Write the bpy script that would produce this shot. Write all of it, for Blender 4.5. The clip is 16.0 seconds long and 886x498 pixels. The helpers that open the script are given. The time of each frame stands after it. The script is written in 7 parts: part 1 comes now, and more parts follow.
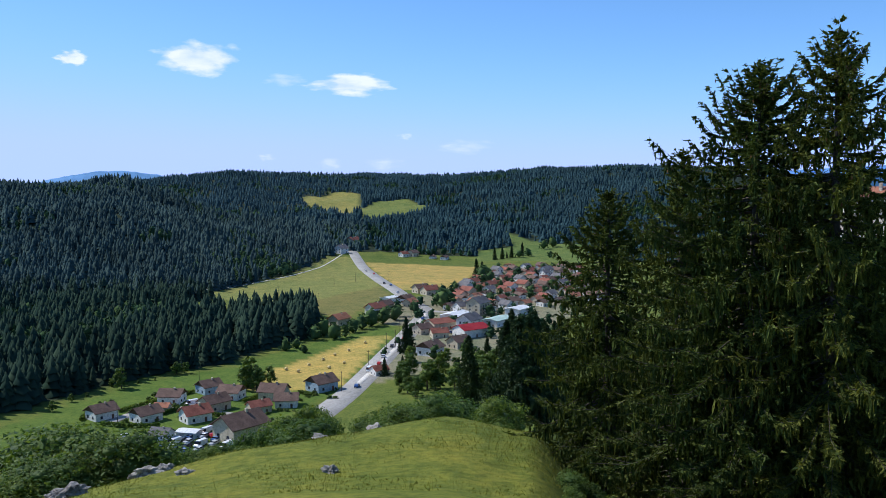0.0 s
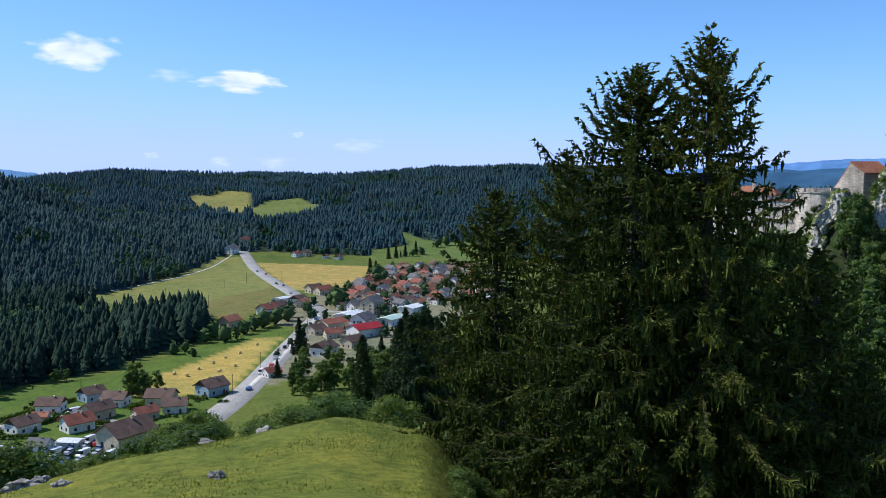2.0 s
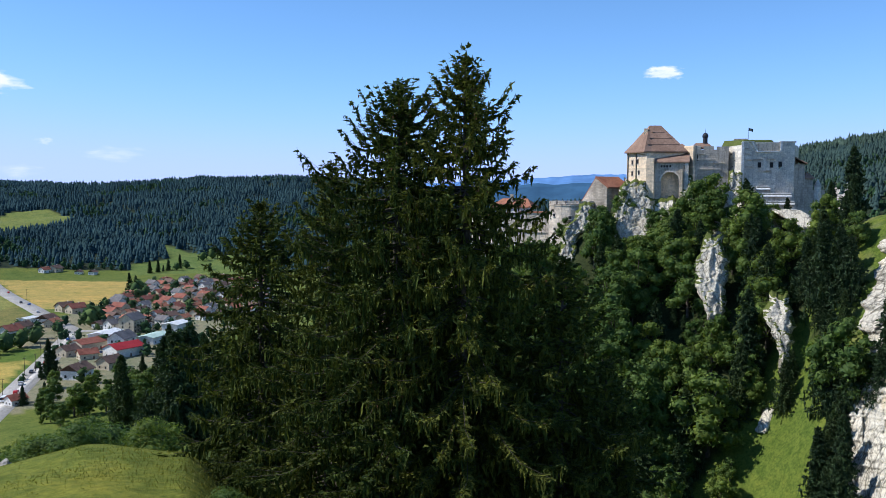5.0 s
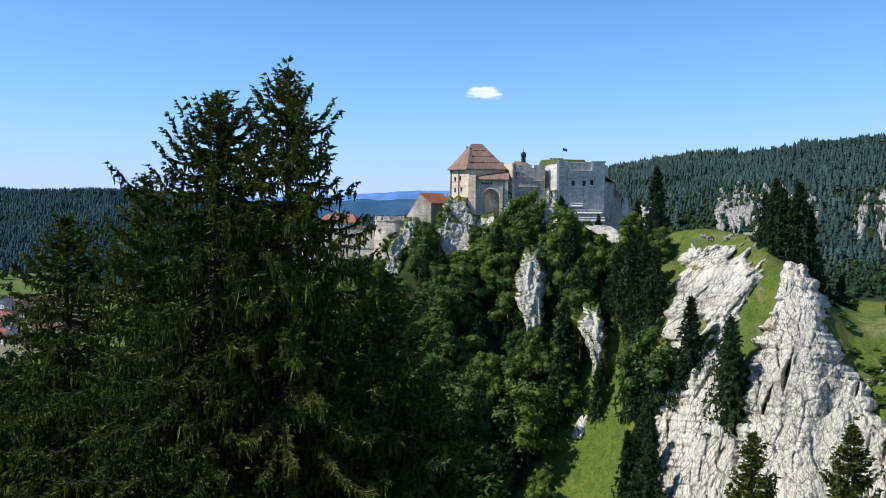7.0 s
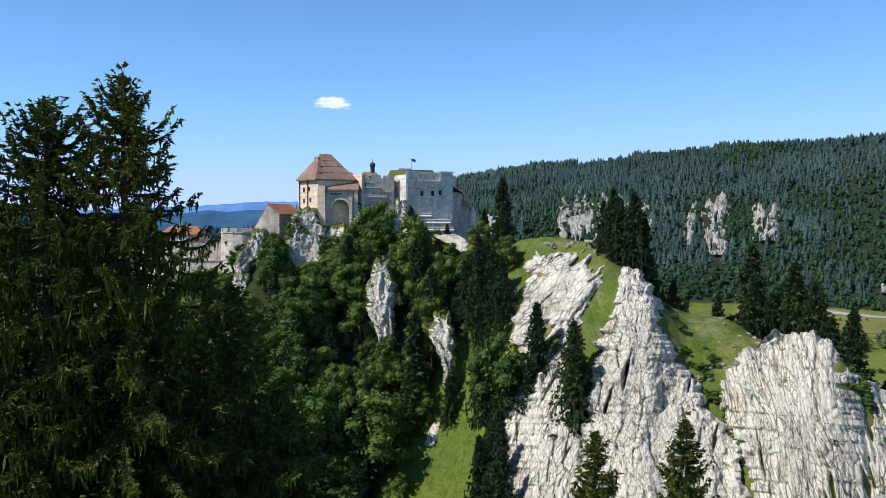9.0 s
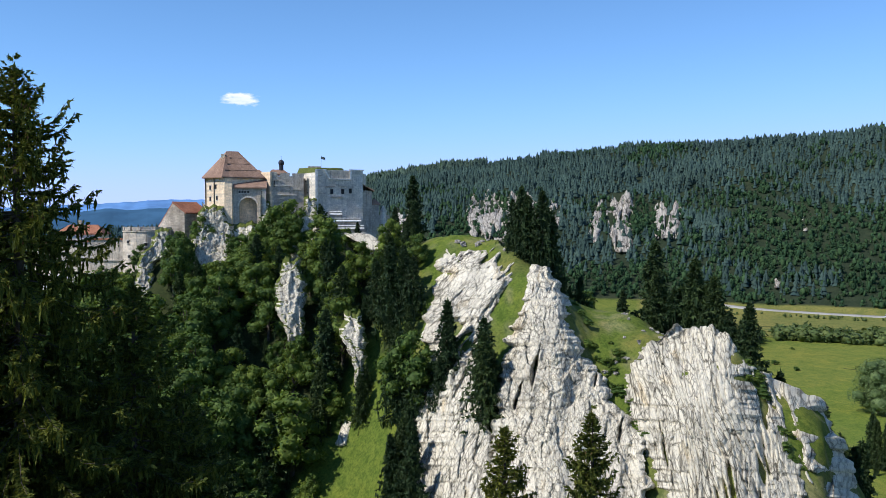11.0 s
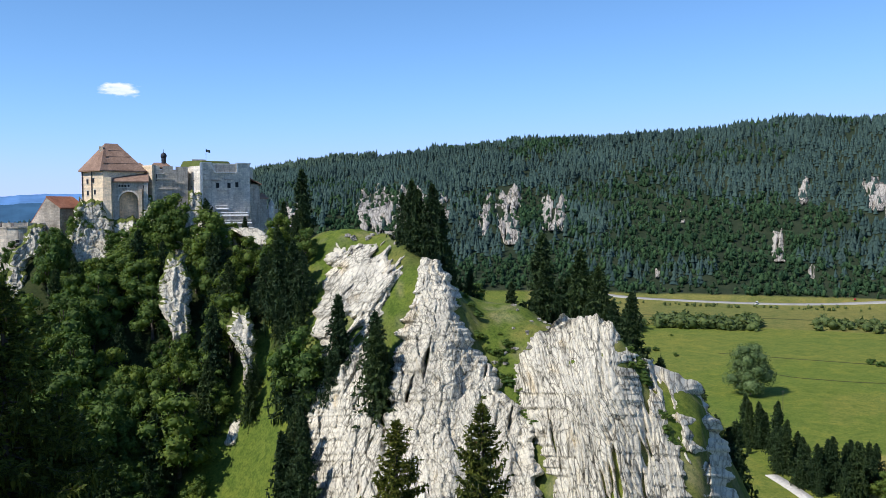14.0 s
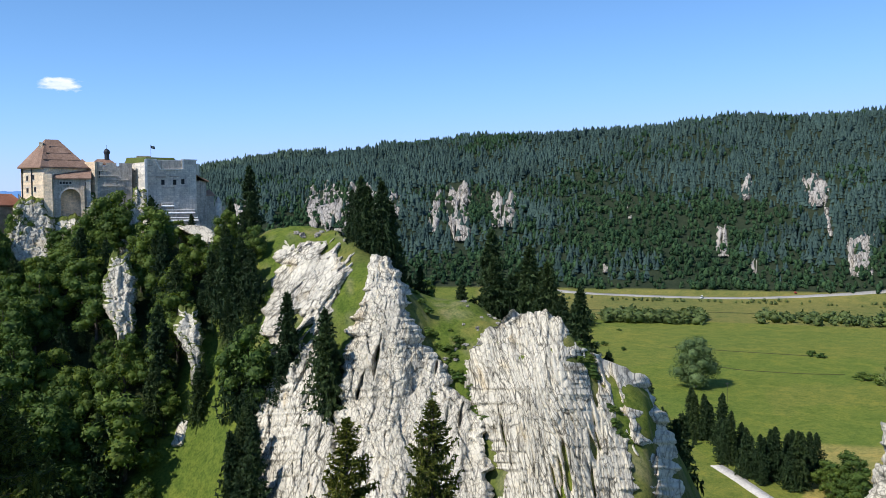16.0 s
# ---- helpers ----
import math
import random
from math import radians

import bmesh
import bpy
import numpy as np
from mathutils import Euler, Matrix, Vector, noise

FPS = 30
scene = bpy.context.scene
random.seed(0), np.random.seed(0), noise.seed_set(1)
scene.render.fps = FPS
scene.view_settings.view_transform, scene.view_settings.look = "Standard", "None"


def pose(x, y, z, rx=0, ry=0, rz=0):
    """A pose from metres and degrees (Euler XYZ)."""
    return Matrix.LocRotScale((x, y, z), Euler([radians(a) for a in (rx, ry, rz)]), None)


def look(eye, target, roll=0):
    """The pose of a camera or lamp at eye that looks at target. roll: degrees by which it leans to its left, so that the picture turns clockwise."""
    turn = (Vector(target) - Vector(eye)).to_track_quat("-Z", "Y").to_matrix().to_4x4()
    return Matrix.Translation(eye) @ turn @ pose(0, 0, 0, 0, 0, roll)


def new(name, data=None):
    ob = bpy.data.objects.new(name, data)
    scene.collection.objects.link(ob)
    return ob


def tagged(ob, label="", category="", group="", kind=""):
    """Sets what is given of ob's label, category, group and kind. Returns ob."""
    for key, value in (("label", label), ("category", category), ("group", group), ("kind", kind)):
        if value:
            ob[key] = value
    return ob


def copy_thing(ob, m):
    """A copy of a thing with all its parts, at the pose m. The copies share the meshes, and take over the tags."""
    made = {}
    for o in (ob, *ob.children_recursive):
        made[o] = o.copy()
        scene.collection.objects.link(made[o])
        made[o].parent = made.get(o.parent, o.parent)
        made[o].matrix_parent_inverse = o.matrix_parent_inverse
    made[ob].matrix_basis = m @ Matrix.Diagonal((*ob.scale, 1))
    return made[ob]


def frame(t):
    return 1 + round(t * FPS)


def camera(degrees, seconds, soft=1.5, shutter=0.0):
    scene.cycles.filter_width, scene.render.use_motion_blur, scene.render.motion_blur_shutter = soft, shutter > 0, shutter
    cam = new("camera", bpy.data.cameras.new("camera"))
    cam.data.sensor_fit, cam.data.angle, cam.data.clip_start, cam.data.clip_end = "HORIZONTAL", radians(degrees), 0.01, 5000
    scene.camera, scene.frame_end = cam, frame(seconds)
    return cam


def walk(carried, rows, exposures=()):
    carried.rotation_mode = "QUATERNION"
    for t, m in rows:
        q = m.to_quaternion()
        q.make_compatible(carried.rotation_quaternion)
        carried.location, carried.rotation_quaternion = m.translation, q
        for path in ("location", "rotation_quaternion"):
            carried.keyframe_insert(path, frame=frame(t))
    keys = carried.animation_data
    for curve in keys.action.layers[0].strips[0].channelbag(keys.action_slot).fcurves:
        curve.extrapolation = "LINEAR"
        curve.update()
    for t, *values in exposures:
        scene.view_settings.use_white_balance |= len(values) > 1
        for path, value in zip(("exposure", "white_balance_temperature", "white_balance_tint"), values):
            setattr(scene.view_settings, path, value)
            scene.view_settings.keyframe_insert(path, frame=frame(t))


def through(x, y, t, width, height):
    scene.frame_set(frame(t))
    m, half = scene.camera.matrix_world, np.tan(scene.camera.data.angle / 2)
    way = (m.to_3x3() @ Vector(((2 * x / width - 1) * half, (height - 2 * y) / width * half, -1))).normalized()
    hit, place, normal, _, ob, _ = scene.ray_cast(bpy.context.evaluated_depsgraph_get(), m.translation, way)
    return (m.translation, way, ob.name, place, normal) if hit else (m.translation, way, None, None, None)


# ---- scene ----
# The valley floor lies at z = 0, the eye 90 m above it; y points ahead, x to the right.
EYE = 90.0
cam = camera(53.94, 16.0, soft=0.7)
ROWS = [
    (0.0, 0.000, -0.000, 0.0, -0.00, -4.40, 0.20),
    (0.5, 0.117, -0.005, 0.0, -2.61, -4.59, 0.02),
    (1.0, 0.144, -0.007, 0.0, -3.30, -4.56, 0.05),
    (1.5, 0.179, -0.011, 0.0, -4.17, -4.51, 0.13),
    (2.0, 0.213, -0.016, 0.0, -6.99, -4.49, 0.14),
    (2.5, 0.296, -0.031, 0.0, -8.91, -4.48, 0.26),
    (3.0, 0.344, -0.041, 0.0, -10.96, -4.36, 0.14),
    (3.5, 0.392, -0.054, 0.0, -13.34, -4.24, 0.25),
    (4.0, 0.426, -0.064, 0.0, -15.77, -4.13, 0.17),
    (6.5, 0.509, -0.091, 0.0, -31.34, -2.85, -0.69),
    (7.0, 0.550, -0.106, 0.0, -33.43, -2.60, -0.61),
    (7.5, 0.585, -0.120, 0.0, -35.60, -2.23, -0.37),
    (8.0, 0.605, -0.128, 0.0, -38.32, -1.97, -0.20),
    (8.5, 0.633, -0.140, 0.0, -41.24, -1.95, -0.10),
    (9.0, 0.653, -0.149, 0.0, -43.25, -1.86, -0.09),
    (11.5, 0.722, -0.183, 0.0, -50.34, -2.04, -0.05),
    (12.0, 0.729, -0.186, 0.0, -51.42, -2.11, -0.05),
    (12.5, 0.743, -0.193, 0.0, -52.27, -2.28, 0.07),
    (13.0, 0.757, -0.200, 0.0, -53.58, -2.56, 0.20),
    (13.5, 0.770, -0.208, 0.0, -55.04, -2.58, 0.25),
    (14.0, 0.784, -0.215, 0.0, -56.31, -2.40, 0.27),
    (14.5, 0.791, -0.219, 0.0, -56.96, -2.44, 0.27),
    (15.0, 0.798, -0.223, 0.0, -57.70, -2.37, 0.23),
    (15.5, 0.812, -0.231, 0.0, -58.67, -2.51, 0.31),
    (16.0, 0.825, -0.238, 0.0, -59.60, -2.64, 0.43),
]
walk(cam, [(t, pose(x, y, EYE + z, 90 + pitch, roll, yaw)) for t, x, y, z, yaw, pitch, roll in ROWS], [(0.0, -0.04, 5600, 9.5), (3.5, 0.02, 5680, 9.5), (8.0, 0.06, 5820, 8.8), (16.0, 0.06, 5930, 9)])

# ---- light ----
SUN_AZ, SUN_EL = -68.0, 45.0
world = bpy.data.worlds.new("sky_world")
scene.world = world
world.use_nodes = True
wn = world.node_tree.nodes
sky = wn.new("ShaderNodeTexSky")
sky.sky_type, sky.sun_disc = "NISHITA", False
sky.sun_elevation, sky.sun_rotation = radians(SUN_EL), radians(SUN_AZ % 360)
sky.altitude, sky.air_density, sky.dust_density, sky.ozone_density = 3500, 0.9, 0.0, 3.0
wn["Background"].inputs[1].default_value = 0.175
# the pale band low over the horizon is softly capped, channel by channel
split, join = wn.new("ShaderNodeSeparateColor"), wn.new("ShaderNodeCombineColor")
world.node_tree.links.new(sky.outputs[0], split.inputs[0])
for k, (gain, most) in enumerate(((0.93, 3.3), (1.07, 4.0), (1.08, 7.0))):
    scaled_sky, held = wn.new("ShaderNodeMath"), wn.new("ShaderNodeMath")
    scaled_sky.operation, held.operation = "MULTIPLY", "SMOOTH_MIN"
    scaled_sky.inputs[1].default_value, held.inputs[1].default_value, held.inputs[2].default_value = gain, most, 0.7 * most
    world.node_tree.links.new(split.outputs[k], scaled_sky.inputs[0])
    world.node_tree.links.new(scaled_sky.outputs[0], held.inputs[0])
    world.node_tree.links.new(held.outputs[0], join.inputs[k])
world.node_tree.links.new(join.outputs[0], wn["Background"].inputs[0])
sun_data = bpy.data.lights.new("sun", "SUN")
sun_data.energy, sun_data.angle, sun_data.color = 5.0, radians(0.5), (1.0, 0.9, 0.76)
sun = new("sun", sun_data)
sun.matrix_world = look((math.sin(radians(SUN_AZ)) * math.cos(radians(SUN_EL)), math.cos(radians(SUN_AZ)) * math.cos(radians(SUN_EL)), math.sin(radians(SUN_EL))), (0, 0, 0))

# ---- materials ----
def ramp(nodes, links, source, stops):
    node = nodes.new("ShaderNodeValToRGB")
    el = node.color_ramp.elements
    while len(el) < len(stops):
        el.new(0.5)
    for e, (at, colour) in zip(el, stops):
        e.position, e.color = at, (*colour, 1)
    links.new(source, node.inputs[0])
    return node.outputs[0]


def noise_node(nodes, links, vector, scale, detail=6.0, rough=0.6, distort=0.0):
    node = nodes.new("ShaderNodeTexNoise")
    node.inputs["Scale"].default_value, node.inputs["Detail"].default_value = scale, detail
    node.inputs["Roughness"].default_value, node.inputs["Distortion"].default_value = rough, distort
    links.new(vector, node.inputs["Vector"])
    return node.outputs["Fac"]


def mixed(nodes, links, a, b, fac, kind="MIX"):
    node = nodes.new("ShaderNodeMix")
    node.data_type, node.blend_type = "RGBA", kind
    for value, slot in ((fac, 0), (a, 6), (b, 7)):
        if hasattr(value, "is_linked"):
            links.new(value, node.inputs[slot])
        elif slot == 0:
            node.inputs[0].default_value = value
        else:
            node.inputs[slot].default_value = (*value, 1)
    return node.outputs[2]


def base_material(name, roughness=0.9, specular=0.2):
    m = bpy.data.materials.new(name)
    m.use_nodes = True
    n, l = m.node_tree.nodes, m.node_tree.links
    b = n["Principled BSDF"]
    b.inputs["Roughness"].default_value = roughness
    b.inputs["Specular IOR Level"].default_value = specular
    return m, n, l, b


def where(n):
    return n.new("ShaderNodeNewGeometry").outputs["Position"]


def add_bump(n, l, b, source, strength, distance):
    bump = n.new("ShaderNodeBump")
    bump.inputs["Strength"].default_value, bump.inputs["Distance"].default_value = strength, distance
    l.new(source, bump.inputs["Height"])
    l.new(bump.outputs[0], b.inputs["Normal"])


def surface(name, dark, light, scale=1.0, fine=8.0, roughness=0.85, bump=0.4, distance=0.05, island=0.0, specular=0.2):
    """A two-scale mottled surface between two colours."""
    m, n, l, b = base_material(name, roughness, specular)
    p = where(n)
    big, small = noise_node(n, l, p, scale), noise_node(n, l, p, fine, 4.0)
    mid = tuple((a + c) / 2 for a, c in zip(dark, light))
    c = ramp(n, l, big, ((0.3, dark), (0.5, mid), (0.7, light)))
    c = mixed(n, l, c, ramp(n, l, small, ((0.3, (0.72,) * 3), (0.7, (1.2,) * 3))), 1.0, "MULTIPLY")
    if island:
        r = n.new("ShaderNodeNewGeometry").outputs["Random Per Island"]
        c = mixed(n, l, c, ramp(n, l, r, ((0.0, (1 - island,) * 3), (1.0, (1 + island,) * 3))), 1.0, "MULTIPLY")
    l.new(c, b.inputs["Base Color"])
    if bump:
        add_bump(n, l, b, small, bump, distance)
    return m


def masonry(name, dark, light, course=0.55, mortar=0.8, stain=0.55, bump=0.7):
    """Old coursed stone: blocks of uneven tone, weathered patches, and stains that run down the wall."""
    m, n, l, b = base_material(name, 0.92, 0.15)
    split, join = n.new("ShaderNodeSeparateXYZ"), n.new("ShaderNodeCombineXYZ")
    coord = n.new("ShaderNodeTexCoord").outputs["Object"]
    l.new(coord, split.inputs[0])
    across = n.new("ShaderNodeMath")
    across.operation = "MULTIPLY_ADD"
    across.inputs[1].default_value = 0.71
    l.new(split.outputs[1], across.inputs[0])
    l.new(split.outputs[0], across.inputs[2])
    l.new(across.outputs[0], join.inputs[0])
    l.new(split.outputs[2], join.inputs[1])
    wall = join.outputs[0]
    brick = n.new("ShaderNodeTexBrick")
    brick.inputs["Scale"].default_value = 1.0
    brick.inputs["Brick Width"].default_value, brick.inputs["Row Height"].default_value = course * 1.9, course
    brick.inputs["Mortar Size"].default_value, brick.inputs["Mortar Smooth"].default_value = 0.05, 0.4
    brick.inputs["Color1"].default_value, brick.inputs["Color2"].default_value = (0.72, 0.73, 0.75, 1), (1.14, 1.12, 1.08, 1)
    brick.inputs["Mortar"].default_value = (mortar, mortar, mortar, 1)
    l.new(wall, brick.inputs["Vector"])
    big = noise_node(n, l, coord, 0.28, 6.0, 0.65)
    mid = tuple((p + q) / 2 for p, q in zip(dark, light))
    c = ramp(n, l, big, ((0.34, dark), (0.5, mid), (0.64, light)))
    c = mixed(n, l, c, brick.outputs["Color"], 0.75, "MULTIPLY")
    long = n.new("ShaderNodeMapping")
    long.inputs["Scale"].default_value = (1.3, 0.13, 1.0)
    l.new(wall, long.inputs["Vector"])
    run = noise_node(n, l, long.outputs[0], 1.0, 5.0, 0.65)
    c = mixed(n, l, c, ramp(n, l, run, ((0.36, (0.5, 0.5, 0.52)), (0.52, (1, 1, 1)))), stain, "MULTIPLY")
    fine = noise_node(n, l, coord, 2.6, 6.0, 0.7)
    c = mixed(n, l, c, ramp(n, l, fine, ((0.32, (0.66, 0.66, 0.66)), (0.5, (1, 1, 1)), (0.68, (1.15, 1.14, 1.12)))), 0.9, "MULTIPLY")
    l.new(c, b.inputs["Base Color"])
    add_bump(n, l, b, fine, bump, 0.2)
    return m


def foliage(name, dark, light, through=0.25, tint=None, patch=0.35, gloss=0.25):
    """Leaves or needles: each clump its own shade, each tree its own tone, some light let through."""
    m, n, l, b = base_material(name, 0.65 if gloss else 1.0, gloss)
    geo = n.new("ShaderNodeNewGeometry")
    mid = tuple((a + c) / 2 for a, c in zip(dark, light))
    c = ramp(n, l, geo.outputs["Random Per Island"], ((0.0, dark), (0.55, mid), (1.0, light)))
    r = n.new("ShaderNodeObjectInfo").outputs["Random"]
    c = mixed(n, l, c, ramp(n, l, r, ((0.0, (0.72, 0.8, 0.8)), (0.5, (1.0, 1.0, 1.0)), (1.0, (1.3, 1.18, 0.95)))), 1.0, "MULTIPLY")
    big = noise_node(n, l, geo.outputs["Position"], patch, 3.0)
    c = mixed(n, l, c, ramp(n, l, big, ((0.3, (0.75,) * 3), (0.7, (1.25,) * 3))), 1.0, "MULTIPLY")
    l.new(c, b.inputs["Base Color"])
    if through:
        tr = n.new("ShaderNodeBsdfTranslucent")
        l.new(mixed(n, l, c, tint or (1.3, 1.25, 0.5), 1.0, "MULTIPLY"), tr.inputs["Color"])
        mix = n.new("ShaderNodeMixShader")
        mix.inputs[0].default_value = through
        l.new(b.outputs[0], mix.inputs[1])
        l.new(tr.outputs[0], mix.inputs[2])
        l.new(mix.outputs[0], n["Material Output"].inputs["Surface"])
    return m


def rock_material(name, white=1.0, grass=0.5, size=1.0, cracks=1.0, joint=(1.5, 4.5), chink=(0.55, 1.7), mapped=True, warm=1.0):
    """Pale limestone split by joints and chinks along the face, with grey weathering and grass on its ledges."""
    m, n, l, b = base_material(name, 0.92, 0.15)
    p = where(n)
    if mapped:
        face = n.new("ShaderNodeUVMap")
        face.uv_map = "face"
        q = face.outputs[0]
    else:
        q = p

    def scaled(source, x, y):
        mapping = n.new("ShaderNodeMapping")
        mapping.inputs["Scale"].default_value = (1 / (x * size), 1 / (y * size), 1 / (x * size))
        l.new(source, mapping.inputs["Vector"])
        return mapping.outputs[0]

    big = noise_node(n, l, scaled(q, 6.0, 12.0), 1.0, 5.0, 0.6)
    tone = lambda r, g, d: (r * white, g * white, d * white * (2 - warm))
    c = ramp(n, l, big, ((0.3, tone(0.50, 0.47, 0.43)), (0.45, tone(0.66, 0.615, 0.555)), (0.6, tone(0.76, 0.705, 0.63))))
    rust = noise_node(n, l, scaled(q, 3.0, 7.0), 1.0, 5.0, 0.65, 0.5)
    c = mixed(n, l, c, ramp(n, l, rust, ((0.58, (1, 1, 1)), (0.7, (0.86, 0.76, 0.6)))), 0.8, "MULTIPLY")
    streak = noise_node(n, l, scaled(q, 0.8, 7.0), 1.0, 4.0, 0.6)
    c = mixed(n, l, c, ramp(n, l, streak, ((0.3, (0.66, 0.68, 0.72)), (0.45, (1, 1, 1)))), 0.5, "MULTIPLY")
    cover = noise_node(n, l, scaled(q, 4.0, 9.0), 1.0, 4.0)
    relief = None
    for (wide, tall), thin, dark, bend, low in ((joint, 0.05, (0.10, 0.095, 0.075), 1.0, 0.4), (chink, 0.085, (0.17, 0.16, 0.15), 0.7, 0.1)):
        warp = n.new("ShaderNodeTexNoise")
        warp.inputs["Scale"].default_value, warp.inputs["Detail"].default_value = 0.9, 4.0
        grid = scaled(q, wide, tall)
        l.new(grid, warp.inputs["Vector"])
        cell = n.new("ShaderNodeTexVoronoi")
        cell.feature = "DISTANCE_TO_EDGE"
        cell.inputs["Scale"].default_value = 1.0
        cell.inputs["Randomness"].default_value = 1.0
        l.new(mixed(n, l, grid, warp.outputs["Color"], bend, "ADD"), cell.inputs["Vector"])
        crack = ramp(n, l, cell.outputs["Distance"], ((0.0, dark), (thin * 0.55, tuple(0.45 + 0.4 * v for v in dark)), (thin * 1.3, (1, 1, 1))))
        c = mixed(n, l, c, crack, ramp(n, l, cover, ((0.36, (low * cracks,) * 3), (0.54, (cracks,) * 3))), "MULTIPLY")
        relief = cell.outputs["Distance"]
    fine = noise_node(n, l, p, 1.7 / size, 8.0, 0.72)
    c = mixed(n, l, c, ramp(n, l, fine, ((0.3, (0.45, 0.45, 0.46)), (0.42, (0.93, 0.93, 0.93)), (0.65, (1.08, 1.07, 1.05)))), 1.0, "MULTIPLY")
    grit = noise_node(n, l, scaled(q, 0.42, 0.8), 1.0, 6.0, 0.75, 0.4)
    c = mixed(n, l, c, ramp(n, l, grit, ((0.33, (0.3, 0.3, 0.31)), (0.43, (0.9, 0.9, 0.9)), (0.62, (1.1, 1.09, 1.06)))), 0.9, "MULTIPLY")
    up = n.new("ShaderNodeSeparateXYZ")
    geo = n.new("ShaderNodeNewGeometry")
    l.new(geo.outputs["Normal"], up.inputs[0])
    rough = noise_node(n, l, p, 0.5 / size, 6.0, 0.7)
    add = n.new("ShaderNodeMath")
    add.operation = "MULTIPLY_ADD"
    l.new(up.outputs[2], add.inputs[0])
    add.inputs[1].default_value = 0.6
    l.new(rough, add.inputs[2])
    if mapped:
        rim = n.new("ShaderNodeAttribute")
        rim.attribute_name = "rim"
        near = n.new("ShaderNodeMath")
        near.operation = "MULTIPLY_ADD"
        l.new(rim.outputs["Fac"], near.inputs[0])
        near.inputs[1].default_value = 0.42
        l.new(add.outputs[0], near.inputs[2])
        add = near
    moss = ramp(n, l, add.outputs[0], ((1.12 - 0.2 * grass, (0, 0, 0)), (1.16 - 0.2 * grass, (1, 1, 1))))
    green = ramp(n, l, fine, ((0.35, (0.05, 0.075, 0.016)), (0.65, (0.15, 0.165, 0.04))))
    c = mixed(n, l, c, green, moss)
    l.new(c, b.inputs["Base Color"])
    add_bump(n, l, b, grit, 0.9, 0.3 * size)
    return m


def plain(name, colour, roughness=0.6, metal=0.0, vary=0.12):
    m, n, l, b = base_material(name, roughness, 0.3)
    f = noise_node(n, l, where(n), 1.5, 5.0)
    lo, hi = tuple(v * (1 - vary) for v in colour), tuple(min(1, v * (1 + vary)) for v in colour)
    l.new(ramp(n, l, f, ((0.3, lo), (0.7, hi))), b.inputs["Base Color"])
    b.inputs["Metallic"].default_value = metal
    return m


def ground_material():
    """Meadow, hay field, lawn, bare soil and rock by the land's own cover colour, with tufts and mottling."""
    m, n, l, b = base_material("meadow_ground", 0.95, 0.1)
    p = where(n)
    cover = n.new("ShaderNodeAttribute")
    cover.attribute_name = "cover"
    tuft = noise_node(n, l, p, 2.2, 8.0, 0.75)
    patch = noise_node(n, l, p, 0.09, 5.0, 0.65, 0.4)
    wide = noise_node(n, l, p, 0.012, 4.0)
    c = mixed(n, l, cover.outputs["Color"], ramp(n, l, tuft, ((0.3, (0.5, 0.55, 0.5)), (0.5, (1.0, 1.0, 1.0)), (0.72, (1.5, 1.4, 1.3)))), 1.0, "MULTIPLY")
    c = mixed(n, l, c, ramp(n, l, patch, ((0.3, (0.72, 0.8, 0.7)), (0.5, (1, 1, 1)), (0.7, (1.3, 1.15, 1.1)))), 1.0, "MULTIPLY")
    clod = noise_node(n, l, p, 0.55, 5.0, 0.7, 0.3)
    c = mixed(n, l, c, ramp(n, l, clod, ((0.34, (0.55, 0.66, 0.6)), (0.5, (1, 1, 1)), (0.68, (1.28, 1.16, 1.12)))), 0.8, "MULTIPLY")
    c = mixed(n, l, c, ramp(n, l, wide, ((0.35, (0.88, 0.95, 0.9)), (0.65, (1.12, 1.05, 1.0)))), 1.0, "MULTIPLY")
    l.new(c, b.inputs["Base Color"])
    add_bump(n, l, b, tuft, 0.6, 0.15)
    return m


NEEDLE = foliage("spruce_needles", (0.026, 0.046, 0.014), (0.165, 0.185, 0.040), through=0.24, patch=0.5, gloss=0.08)
NEEDLE_MID = foliage("conifer_needles", (0.018, 0.038, 0.016), (0.055, 0.090, 0.030), through=0.18)
# a little aerial haze is tinted into the valley wood's needle colour
NEEDLE_FAR_HAZY = foliage("hazy_forest_needles", (0.018, 0.035, 0.031), (0.035, 0.058, 0.044), through=0.0, patch=0.012, gloss=0.0)
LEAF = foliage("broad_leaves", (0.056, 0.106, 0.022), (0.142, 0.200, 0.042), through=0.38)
# hill needles: the blue haze of distance is mixed into each base colour
NEEDLE_WEST_HAZY = foliage("hazy_west_needles", (0.030, 0.054, 0.064), (0.053, 0.084, 0.090), through=0.0, patch=0.012, gloss=0.0)
NEEDLE_EAST_HAZY = foliage("hazy_east_needles", (0.034, 0.058, 0.056), (0.060, 0.093, 0.078), through=0.0, patch=0.012, gloss=0.0)
NEEDLE_HILL_HAZY = foliage("hazy_hillside_needles", (0.038, 0.068, 0.078), (0.062, 0.100, 0.106), through=0.0, patch=0.012, gloss=0.0)
LEAF_PALE = foliage("pale_willow_leaves", (0.09, 0.135, 0.05), (0.2, 0.26, 0.1), through=0.3)
LEAF_SCRUB = foliage("willow_scrub_leaves", (0.05, 0.085, 0.032), (0.1, 0.14, 0.05), through=0.2, patch=0.05)
LEAF_FAR = foliage("far_broad_leaves", (0.036, 0.070, 0.038), (0.074, 0.118, 0.050), through=0.0, patch=0.02, gloss=0.0)
BARK = surface("rough_bark", (0.05, 0.04, 0.032), (0.13, 0.11, 0.09), 2.0, 12.0)
